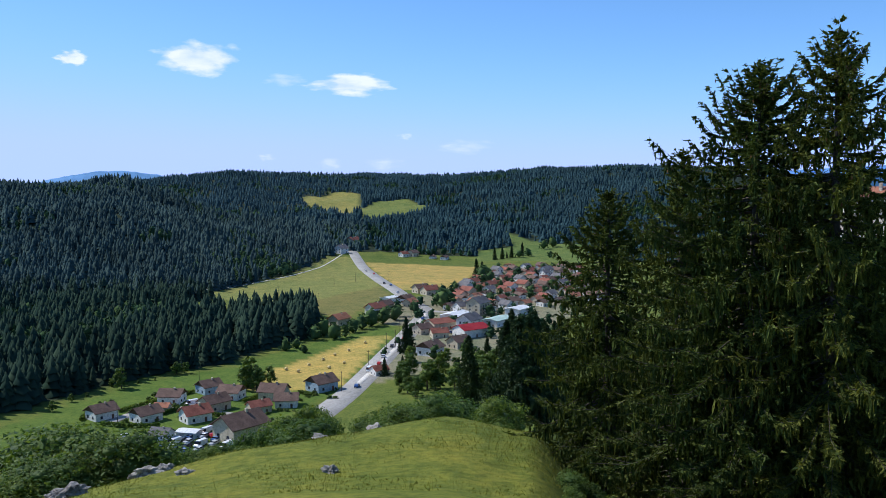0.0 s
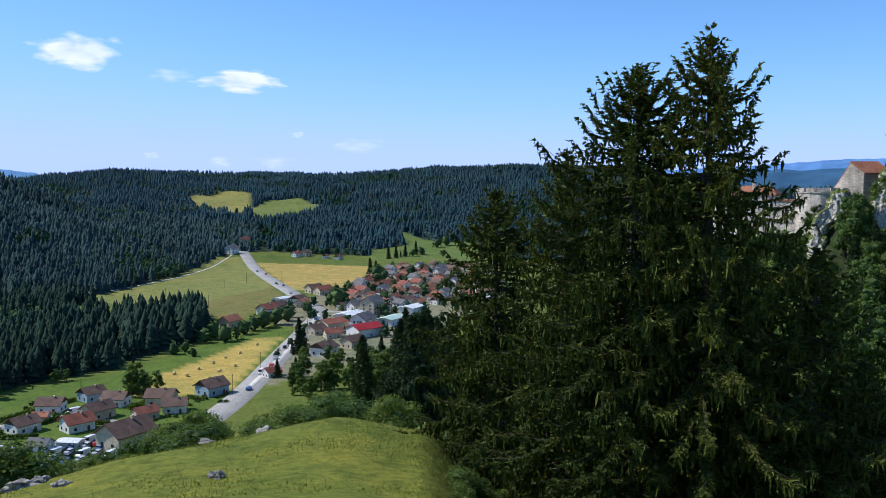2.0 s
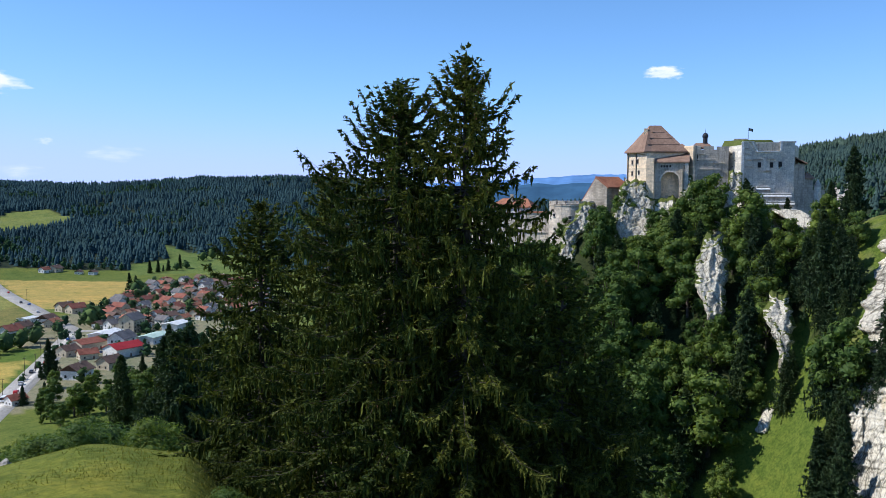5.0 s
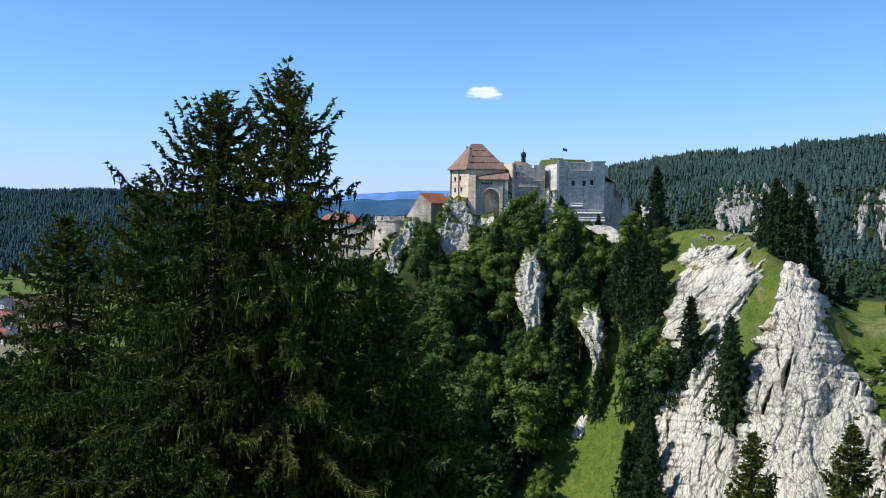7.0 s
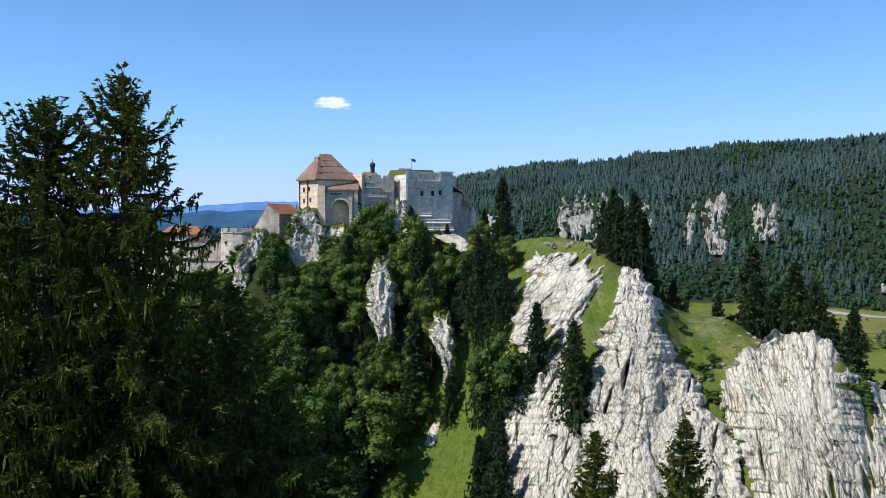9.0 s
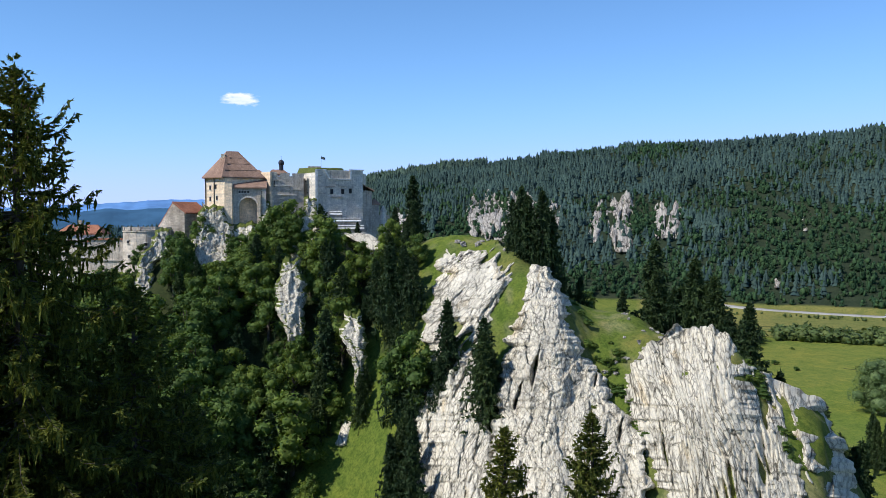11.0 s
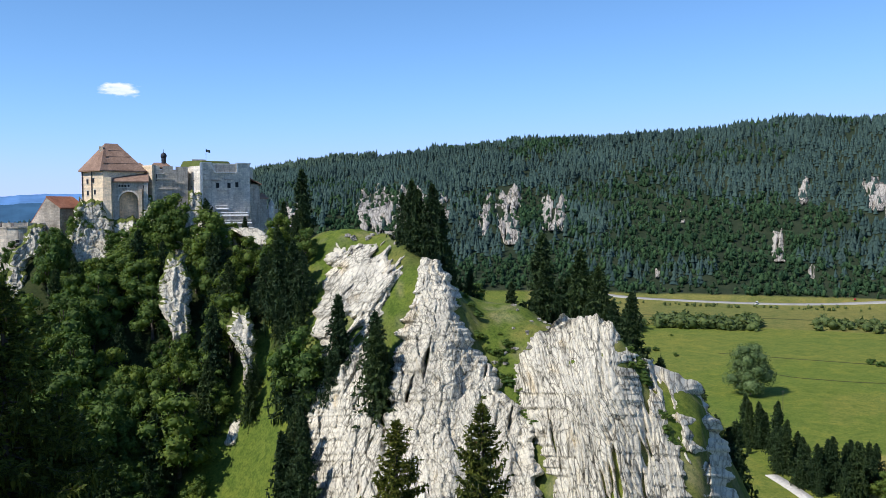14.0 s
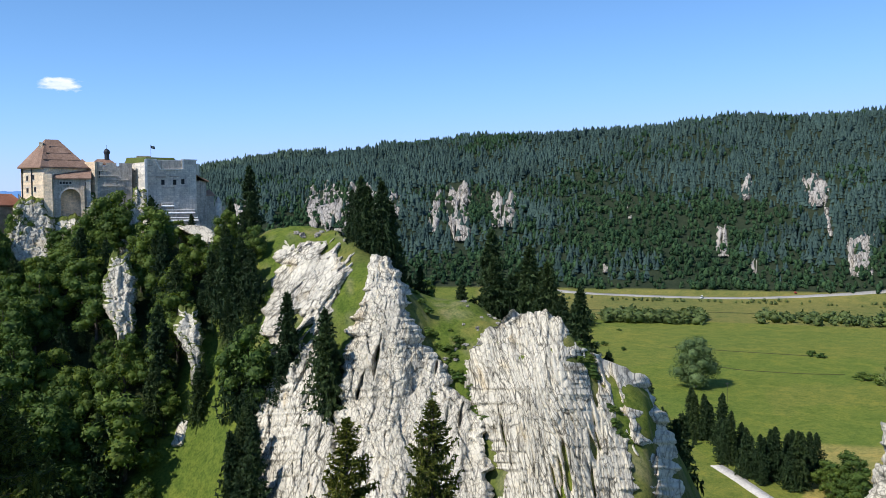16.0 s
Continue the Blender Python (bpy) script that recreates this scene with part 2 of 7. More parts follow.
CONE_BROWN = surface("spruce_cones", (0.09, 0.045, 0.018), (0.2, 0.11, 0.05), 3.0, 20.0)
ROCK = rock_material("pale_limestone", 0.96, 0.5, cracks=0.7, warm=1.07, joint=(1.9, 2.6), chink=(0.5, 0.75))
ROCK_BEDS = rock_material("bedded_limestone", 0.96, 0.6, cracks=0.75, warm=1.07, joint=(1.3, 4.5), chink=(0.5, 1.6))
ROCK_SLAB = rock_material("cleft_limestone", 0.92, 0.45, cracks=0.85, joint=(1.3, 5.5), chink=(0.7, 1.5), warm=1.08)
ROCK_CASTLE = rock_material("castle_crag_limestone", 0.95, 0.8, warm=1.06, cracks=0.7, joint=(1.6, 2.8), chink=(0.6, 1.0))
ROCK_FAR = rock_material("far_limestone", 0.66, 0.5, 3.0, joint=(2.0, 4.0), chink=(0.8, 1.8))
ROCK_LOOSE = rock_material("loose_limestone", 0.62, 0.2, cracks=0.6, mapped=False)
GROUND = ground_material()
ASPHALT = surface("worn_asphalt", (0.3, 0.285, 0.26), (0.41, 0.39, 0.36), 0.05, 1.0)
GRAVEL = surface("pale_gravel", (0.48, 0.45, 0.4), (0.66, 0.62, 0.56), 0.08, 1.2)
STONE_WARM = masonry("warm_castle_stone", (0.72, 0.57, 0.4), (0.9, 0.75, 0.56), stain=0.35, mortar=0.95)
STONE_GREY = masonry("grey_castle_stone", (0.42, 0.375, 0.32), (0.62, 0.56, 0.48), stain=0.6)
STONE_PALE = masonry("pale_castle_stone", (0.62, 0.57, 0.49), (0.82, 0.76, 0.67), stain=0.45)
STONE_WHITE = surface("new_white_coping", (0.66, 0.65, 0.62), (0.8, 0.79, 0.77), 0.4, 2.0)
TILE_OLD = surface("old_brown_tiles", (0.19, 0.118, 0.085), (0.34, 0.225, 0.165), 0.35, 2.5)
DARK = plain("dark_opening", (0.018, 0.018, 0.02), 0.5)
LEAD = plain("dark_lead", (0.03, 0.032, 0.04), 0.45)

# ---- mesh helpers ----
def mesh_of(name, verts, faces, materials, slots=None, smooth=False):
    """A mesh from arrays: faces is (n, 3) or (n, 4), or a list of such arrays."""
    me = bpy.data.meshes.new(name)
    blocks = [np.asarray(f, dtype=np.int64) for f in (faces if isinstance(faces, list) else [faces]) if len(f)]
    verts = np.asarray(verts, dtype=np.float32)
    me.vertices.add(len(verts))
    me.vertices.foreach_set("co", verts.ravel())
    sizes = np.concatenate([np.full(len(f), f.shape[1]) for f in blocks])
    me.loops.add(int(sizes.sum()))
    me.loops.foreach_set("vertex_index", np.concatenate([f.ravel() for f in blocks]).astype(np.int32))
    me.polygons.add(len(sizes))
    me.polygons.foreach_set("loop_start", np.concatenate([[0], np.cumsum(sizes)[:-1]]).astype(np.int32))
    if slots is not None:
        me.polygons.foreach_set("material_index", np.asarray(slots, dtype=np.int32))
    if smooth:
        me.polygons.foreach_set("use_smooth", np.ones(len(sizes), dtype=bool))
    for m in (materials if isinstance(materials, (list, tuple)) else [materials]):
        me.materials.append(m)
    me.update(calc_edges=True)
    return me


def part(name, bm, material, parent, label=""):
    """Links a bmesh, or a ready mesh, as one part under a thing or a part."""
    if isinstance(bm, bmesh.types.BMesh):
        me = bpy.data.meshes.new(name)
        bm.to_mesh(me)
        bm.free()
        me.materials.append(material)
    else:
        me = bm
    ob = new(name, me)
    ob.parent = parent
    return tagged(ob, label) if label else ob


def hash01(i, j, k=0):
    h = (i.astype(np.int64) * 374761393 + j.astype(np.int64) * 668265263 + k * 974634777) & 0x7FFFFFFF
    h = ((h ^ (h >> 13)) * 1274126177) & 0x7FFFFFFF
    return ((h ^ (h >> 16)) & 0xFFFFF) / float(0xFFFFF)


def value_noise(x, y, seed=0):
    i, j = np.floor(x), np.floor(y)
    u, v = x - i, y - j
    u, v = u * u * (3 - 2 * u), v * v * (3 - 2 * v)
    a, b = hash01(i, j, seed), hash01(i + 1, j, seed)
    c, d = hash01(i, j + 1, seed), hash01(i + 1, j + 1, seed)
    return (a + (b - a) * u) * (1 - v) + (c + (d - c) * u) * v


def fbm(x, y, octaves=5, seed=0, gain=0.5):
    out, amp, total = 0.0, 1.0, 0.0
    for o in range(octaves):
        out = out + amp * value_noise(x * 2 ** o + 17.3 * o, y * 2 ** o - 9.1 * o, seed + o)
        total += amp
        amp *= gain
    return out / total


def worley(x, y, seed=0):
    """Cells of a broken face: distance to the nearest joint, the cell's own number, and the place inside it."""
    i, j = np.floor(x), np.floor(y)
    first, second = np.full(x.shape, 9.0), np.full(x.shape, 9.0)
    own, dx, dy = np.zeros(x.shape), np.zeros(x.shape), np.zeros(x.shape)
    for a in (-1, 0, 1):
        for b in (-1, 0, 1):
            u = i + a + hash01(i + a, j + b, seed) - x
            v = j + b + hash01(i + a, j + b, seed + 7) - y
            d = np.hypot(u, v)
            near = d < first
            second = np.where(near, first, np.minimum(second, d))
            own = np.where(near, hash01(i + a, j + b, seed + 13), own)
            dx, dy = np.where(near, u, dx), np.where(near, v, dy)
            first = np.where(near, d, first)
    return second - first, own, dx, dy


def smooth01(x, a, b):
    t = np.clip((x - a) / (b - a), 0, 1)
    return t * t * (3 - 2 * t)


def polar(az, r, z=None):
    a = radians(az)
    return (r * math.sin(a), r * math.cos(a)) if z is None else (r * math.sin(a), r * math.cos(a), z)


# ---- the land ----
PROFILES = {}


def profile(az, *points):
    """The lie of the land along one bearing from the viewpoint: distance, height."""
    PROFILES[az] = points


HILLTOP = ((0, 88.3), (5, 87.5), (14, 83.5))
profile(-180, *HILLTOP, (60, 78), (200, 70), (600, 90), (1500, 130), (4900, 150))
profile(-75, *HILLTOP, (45, 74), (120, 38), (280, 2), (400, 0), (700, 10), (1000, 80), (2000, 120), (4900, 160))
profile(-30, *HILLTOP, (30, 79), (38, 77), (60, 67), (120, 36), (220, 2), (320, 0), (690, 0), (850, 30), (1080, 72), (1250, 86), (1500, 72), (1900, 60), (2300, 74), (2800, 80), (4900, 90))
profile(-24.5, *HILLTOP, (30, 79), (40, 76.8), (60, 67), (120, 36), (220, 2), (320, 0), (695, 0), (850, 26), (1050, 62), (1250, 80), (1450, 72), (1800, 58), (2300, 76), (2800, 82), (4900, 90))
profile(-20.3, *HILLTOP, (30, 79), (41, 76.7), (60, 67), (120, 36), (220, 2), (320, 0), (700, 0), (850, 22), (1050, 58), (1240, 90), (1400, 80), (1700, 52), (2200, 78), (2900, 92), (4900, 98))
profile(-17.4, *HILLTOP, (32, 78.5), (43, 76.4), (62, 68), (120, 36), (220, 2), (330, 0), (700, 0), (850, 15), (1050, 44), (1230, 68), (1400, 54), (1700, 46), (2200, 86), (2500, 102), (2900, 104), (4900, 100))
profile(-13.8, *HILLTOP, (32, 78.5), (44, 76.5), (63, 69), (120, 38), (225, 3), (330, 0), (740, 0), (880, 9), (1050, 26), (1250, 30), (1450, 34), (1800, 66), (2250, 110), (2800, 114), (4900, 108))
profile(-7, *HILLTOP, (32, 78.5), (46, 76.6), (64, 70), (120, 40), (230, 4), (330, 0), (920, 0), (1100, 15), (1400, 32), (1700, 52), (2300, 103), (2800, 108), (4900, 110))
profile(0, *HILLTOP, (32, 78.5), (48, 77.0), (66, 71), (110, 46), (200, 20), (320, 2), (960, 0), (1100, 12), (1400, 30), (1750, 55), (2300, 102), (3000, 108), (4900, 110))
profile(6, *HILLTOP, (30, 78.5), (46, 76.6), (66, 70), (120, 57), (160, 50), (220, 34), (300, 16), (400, 2), (900, 0), (1000, 5), (1250, 20), (1600, 55), (2100, 112), (4900, 110))
profile(12, *HILLTOP, (28, 77), (40, 74), (60, 66), (120, 50), (200, 36), (300, 18), (420, 2), (900, 0), (1200, 20), (1500, 50), (2000, 118), (4900, 110))
profile(18, *HILLTOP, (20, 80), (34, 73), (60, 63), (120, 45), (180, 35), (240, 38), (280, 30), (420, 2), (900, 0), (1400, 20), (2000, 112), (4900, 100))
profile(24, *HILLTOP, (20, 80), (34, 73), (60, 60), (120, 36), (180, 36), (225, 62), (250, 70), (275, 62), (400, 5), (900, 0), (1500, 2), (2500, 30), (4900, 50))
profile(29, *HILLTOP, (34, 72), (60, 58), (120, 32), (180, 38), (228, 71), (248, 77), (270, 72), (400, 5), (1500, 2), (2500, 25), (3300, 45), (4900, 50))
profile(33, *HILLTOP, (34, 72), (60, 56), (120, 28), (150, 24), (180, 40), (215, 64), (238, 85), (265, 86), (310, 50), (400, 8), (1500, 5), (2500, 35), (3300, 55), (4900, 55))
profile(37, *HILLTOP, (34, 72), (60, 54), (120, 26), (150, 20), (180, 34), (210, 60), (240, 86), (270, 86), (320, 40), (420, 5), (1000, 5), (1400, 70), (1750, 140), (1900, 148), (2500, 150), (4900, 100))
profile(42, *HILLTOP, (34, 71), (60, 52), (120, 26), (150, 20), (175, 36), (205, 64), (230, 82), (260, 83), (320, 35), (420, 3), (950, 3), (1080, 50), (1160, 85), (1700, 158), (2500, 160), (4900, 110))
profile(48, *HILLTOP, (34, 71), (60, 50), (110, 28), (140, 28), (165, 46), (185, 70), (202, 84.8), (225, 82), (300, 40), (400, 2), (900, 2), (1050, 60), (1130, 98), (1650, 180), (2500, 180), (4900, 120))
profile(50.2, *HILLTOP, (34, 71), (60, 50), (100, 30), (130, 30), (155, 46), (180, 74), (198, 86.8), (218, 84), (300, 30), (380, 2), (890, 2), (1020, 50), (1120, 98), (1620, 188), (2500, 190), (4900, 130))
profile(53.7, *HILLTOP, (34, 71), (60, 50), (100, 30), (130, 34), (155, 52), (176, 78), (190, 85.6), (210, 83), (300, 30), (380, 2), (880, 2), (1000, 48), (1110, 98), (1600, 199), (2500, 200), (4900, 130))
profile(55.3, *HILLTOP, (34, 71), (60, 50), (100, 32), (130, 36), (150, 50), (172, 78), (182, 80), (205, 76), (290, 25), (370, 1), (870, 1), (1000, 46), (1110, 97), (1560, 200), (2500, 205), (4900, 130))
profile(57.2, *HILLTOP, (34, 71), (60, 50), (100, 32), (130, 37), (150, 53), (170, 75), (180, 75), (205, 70), (290, 25), (360, 1), (870, 1), (1000, 44), (1110, 95), (1530, 202), (2500, 210), (4900, 130))
profile(58.8, *HILLTOP, (34, 71), (60, 50), (100, 33), (130, 36), (150, 51), (170, 68.5), (186, 71.8), (210, 64), (285, 22), (350, 1), (870, 1), (1020, 50), (1110, 90), (1520, 206), (2500, 210), (4900, 130))
profile(61, *HILLTOP, (34, 71), (60, 50), (100, 34), (128, 37), (150, 52), (170, 68), (183, 72.5), (208, 62), (280, 20), (340, 1), (870, 1), (1050, 60), (1500, 208), (2500, 220), (4900, 140))
profile(65.5, *HILLTOP, (34, 71), (60, 50), (100, 34), (128, 42), (150, 62), (168, 69.0), (188, 60), (250, 25), (310, 1), (870, 1), (1050, 55), (1500, 213), (2500, 220), (4900, 140))
profile(67.8, *HILLTOP, (34, 71), (60, 50), (100, 34), (128, 42), (150, 62), (165, 68.2), (182, 58), (240, 22), (295, 1), (870, 1), (1050, 55), (1500, 215), (2500, 220), (4900, 140))
profile(70, *HILLTOP, (34, 71), (60, 50), (100, 34), (130, 42), (152, 57), (166, 61.5), (182, 53), (235, 18), (285, 1), (870, 1), (1050, 55), (1500, 217), (2500, 230), (4900, 140))
profile(72.7, *HILLTOP, (34, 71), (60, 50), (100, 34), (135, 44), (154, 55), (166, 58.2), (180, 50), (225, 17), (275, 1), (870, 1), (1050, 55), (1500, 219), (2500, 240), (4900, 140))
profile(74.6, *HILLTOP, (34, 71), (60, 50), (100, 34), (140, 39), (160, 43), (172, 44.5), (185, 40), (225, 14), (270, 1), (870, 1), (1050, 55), (1500, 225), (2500, 240), (4900, 140))
profile(77.5, *HILLTOP, (34, 71), (60, 50), (120, 32), (160, 27), (190, 24), (225, 9), (262, 1), (870, 1), (1050, 55), (1500, 234), (2500, 240), (4900, 140))
profile(84, *HILLTOP, (34, 71), (60, 50), (110, 30), (190, 5), (240, 0.5), (870, 1), (1050, 60), (1500, 231), (2500, 240), (4900, 140))
profile(93, *HILLTOP, (34, 71), (60, 50), (110, 30), (135, 30), (158, 50), (182, 44), (240, 6), (870, 1), (1050, 60), (1500, 231), (2500, 240), (4900, 140))
profile(100, *HILLTOP, (34, 71), (60, 50), (110, 30), (190, 5), (240, 0.5), (870, 1), (1050, 60), (1500, 231), (2500, 240), (4900, 140))
profile(140, *HILLTOP, (60, 72), (200, 50), (600, 60), (1500, 160), (4900, 150))

RGRID = np.concatenate([[0], np.geomspace(3, 4900, 419)])
keys = sorted(PROFILES)
TABLE_KEYS = np.array([np.interp(RGRID, *zip(*PROFILES[k])) for k in keys])
AZ_STEPS = np.arange(-180, 181, 1.0)


def catmull(table, at, steps):
    at = np.array([at[-1] - 360, *at, at[0] + 360, at[1] + 360], dtype=float)
    table = np.vstack([table[-1:], table, table[:2]])
    out = np.zeros((len(steps), table.shape[1]))
    for n, s in enumerate(steps):
        i = min(max(int(np.searchsorted(at, s, side="right")) - 1, 0), len(at) - 2)
        u = (s - at[i]) / (at[i + 1] - at[i])
        u = 0.5 * u + 0.5 * u * u * (3 - 2 * u)
        out[n] = table[i] * (1 - u) + table[i + 1] * u
    return out


TABLE = catmull(TABLE_KEYS, keys, AZ_STEPS)
for _ in range(2):
    TABLE = np.hstack([TABLE[:, :1], 0.2 * TABLE[:, :-2] + 0.6 * TABLE[:, 1:-1] + 0.2 * TABLE[:, 2:], TABLE[:, -1:]])


def height(x, y):
    """The ground's height at points of the plan (arrays)."""
    x, y = np.asarray(x, dtype=float), np.asarray(y, dtype=float)
    r, az = np.hypot(x, y), np.degrees(np.arctan2(x, y))
    fi = np.clip(az + 180, 0, 359.999)
    i = fi.astype(int)
    u = fi - i
    fj = np.interp(r, RGRID, np.arange(len(RGRID)))
    j = np.minimum(fj.astype(int), len(RGRID) - 2)
    v = fj - j
    z = (TABLE[i, j] * (1 - u) + TABLE[i + 1, j] * u) * (1 - v) + (TABLE[i, j + 1] * (1 - u) + TABLE[i + 1, j + 1] * u) * v
    rough = smooth01(z, 3, 25)
    z = z + rough * ((fbm(x / 60, y / 60, 4, 3) - 0.5) * np.clip(r / 60, 0.3, 12) * smooth01(r, 30, 300) * 1.2 + (fbm(x / 6, y / 6, 4, 9) - 0.5) * np.clip(r / 90, 0.25, 2.0))
    return z


def ground_z(x, y):
    return float(height(np.array([x]), np.array([y]))[0])


def on_ground(az, r, dz=0.0):
    x, y = polar(az, r)
    return (x, y, ground_z(x, y) + dz)


def inside(x, y, corners):
    """Which points of the plan lie inside a field, whose corners are bearing and distance."""
    pts = [polar(a, r) for a, r in corners]
    hit = np.zeros(x.shape, dtype=bool)
    for (x0, y0), (x1, y1) in zip(pts, pts[1:] + pts[:1]):
        cross = ((y0 > y) != (y1 > y)) & (x < (x1 - x0) * (y - y0) / ((y1 - y0) or 1e-9) + x0)
        hit ^= cross
    return hit


# ---- cover of the land ----
UP_FIELD = ((-7.6, 995), (-10.5, 820), (-14.1, 745), (-16.5, 722), (-11.6, 655), (-8.9, 610), (-6.5, 575), (-3.5, 690), (-4.6, 806), (-5.95, 985))
HAY_FAR = ((-5.1, 955), (-1.7, 945), (2.1, 915), (1.9, 801), (-0.2, 712), (-2.9, 722))
HAY_NEAR = ((-13.9, 383), (-12.8, 406), (-9.1, 446), (-5.4, 504), (-3.4, 506), (-4.7, 456), (-5.8, 415), (-7.0, 381), (-9.5, 376))
LUSH = ((-30, 335), (-26.8, 360), (-23.7, 380), (-19.4, 410), (-13.5, 435), (-9.1, 488), (-5.4, 520), (-3.3, 540), (-3.3, 500), (-7.0, 375), (-14.0, 300), (-19.0, 290), (-30, 300))
HILL_FIELD_1 = ((-9.3, 1772), (-6.8, 1880), (-5.4, 1850), (-5.2, 1500), (-6.8, 1490), (-8.3, 1560), (-9.2, 1680))
HILL_FIELD_2 = ((-5.4, 1600), (-4.2, 1720), (-2.4, 1735), (-0.9, 1613), (-1.4, 1480), (-3.1, 1390), (-5.3, 1370))
HILL_FIELD_3 = ((3.7, 1280), (4.5, 1193), (6.5, 1128), (9.5, 1082), (9.5, 940), (5.8, 960), (2.2, 965), (2.2, 1042), (4.5, 1080))
VILLAGE = ((-4.6, 640), (-2.5, 640), (-0.9, 700), (2.1, 778), (3.6, 885), (9.0, 930), (12.0, 700), (8.0, 560), (3.0, 440), (-1.5, 400), (-4.5, 385), (-5.5, 400), (-2.2, 530), (-4.9, 560))
GORGE_MEADOW = ((37.4, 120), (38.0, 173), (40.2, 180), (41.6, 187), (43.2, 195), (44.9, 192), (46.3, 178), (46.6, 120))
OPEN_LEFT = ((-9.5, 690), (-7, 1020), (-4, 1030), (3, 1000), (9.8, 1000), (18, 900), (20, 330), (-7, 300), (-45, 240), (-45, 365), (-27.4, 376), (-23.4, 398), (-19.4, 424), (-14.2, 442), (-11.3, 482), (-8.9, 508), (-8.2, 570))


def wooded(x, y):
    """True where the far woods stand."""
    r, az = np.hypot(x, y), np.degrees(np.arctan2(x, y))
    wob = (fbm(x / 70, y / 70, 3, 21) - 0.5) * 40
    left = (az > -60) & (az < 36) & (r + wob * 0.3 > 365) & ~inside(x, y, OPEN_LEFT)
    for field in (UP_FIELD, HILL_FIELD_1, HILL_FIELD_2, HILL_FIELD_3, HAY_FAR):
        left &= ~inside(x, y, field)
    left &= ~((az > 16) & (r < 1050))
    left &= ~((az > 22) & (r < 2200 + wob * 8))
    strip = (az < -9.5) & (r > 600) & (r < 702 - 8 * np.abs(az + 14)) & (az > -16.5)
    left &= ~strip
    right = (az >= 34) & (az < 115) & (r > 893 + wob * 0.2)
    return left | right


def cover_colour(x, y, z):
    r, az = np.hypot(x, y), np.degrees(np.arctan2(x, y))
    c = np.empty((*x.shape, 3))
    c[:] = (0.1, 0.135, 0.024)

    def lay(mask, colour):
        m = np.clip(mask.astype(float), 0, 1)[..., None]
        c[:] = c * (1 - m) + np.array(colour) * m

    lay((r < 75) * (1 - smooth01(az, 2, 30)), (0.145, 0.166, 0.027))
    lay(r > 300, (0.12, 0.15, 0.032))
    lay(inside(x, y, LUSH), (0.1, 0.152, 0.028))
    lay(inside(x, y, UP_FIELD), (0.205, 0.215, 0.065))
    lay(inside(x, y, UP_FIELD) & (r < 660 + 18 * (az + 9)), (0.185, 0.17, 0.055))
    lay(inside(x, y, HAY_FAR), (0.38, 0.29, 0.09))
    lay(inside(x, y, HAY_NEAR), (0.42, 0.32, 0.09))
    lay(inside(x, y, HILL_FIELD_1), (0.24, 0.23, 0.065))
    lay(inside(x, y, HILL_FIELD_2), (0.16, 0.19, 0.05))
    lay(inside(x, y, HILL_FIELD_3), (0.12, 0.165, 0.045))
    lay(inside(x, y, VILLAGE), (0.22, 0.21, 0.14))
    flat_right = (az > 62) & (r > 255) & (r < 893)
    lay(flat_right, (0.152, 0.178, 0.036))
    lay(flat_right & (r > 700), (0.17, 0.172, 0.052))
    lay(flat_right & (r < 560) & (fbm(x / 90, y / 60, 3, 5) > 0.5), (0.135, 0.172, 0.031))
    lay(flat_right & (r > 262) & (r < 352 + 12 * (fbm(x / 20, y / 20, 3, 15) - 0.5)) & (az > 82.2), (0.27, 0.24, 0.075))
    ridge = (az > 46.5) & (az < 77) & (r > 118) & (r < 218)
    lay(0.75 * ridge * smooth01(fbm(x / 6, y / 6, 4, 71), 0.42, 0.6), (0.135, 0.14, 0.042))
    lay(0.4 * ridge * smooth01(fbm(x / 3, y / 3, 4, 72), 0.55, 0.66), (0.24, 0.215, 0.14))
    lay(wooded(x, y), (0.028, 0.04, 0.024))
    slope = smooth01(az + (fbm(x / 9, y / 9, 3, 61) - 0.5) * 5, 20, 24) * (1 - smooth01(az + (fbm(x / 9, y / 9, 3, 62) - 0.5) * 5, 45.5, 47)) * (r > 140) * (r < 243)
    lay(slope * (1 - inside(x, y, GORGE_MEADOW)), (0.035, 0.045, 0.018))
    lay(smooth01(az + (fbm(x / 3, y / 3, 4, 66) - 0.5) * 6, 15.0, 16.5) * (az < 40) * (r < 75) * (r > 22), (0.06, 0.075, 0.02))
    far = (az > 22) & (az < 37) & (r > 1500)
    lay(far & (fbm(x / 300, y / 150, 3, 8) > 0.5), (0.03, 0.05, 0.03))
    return c


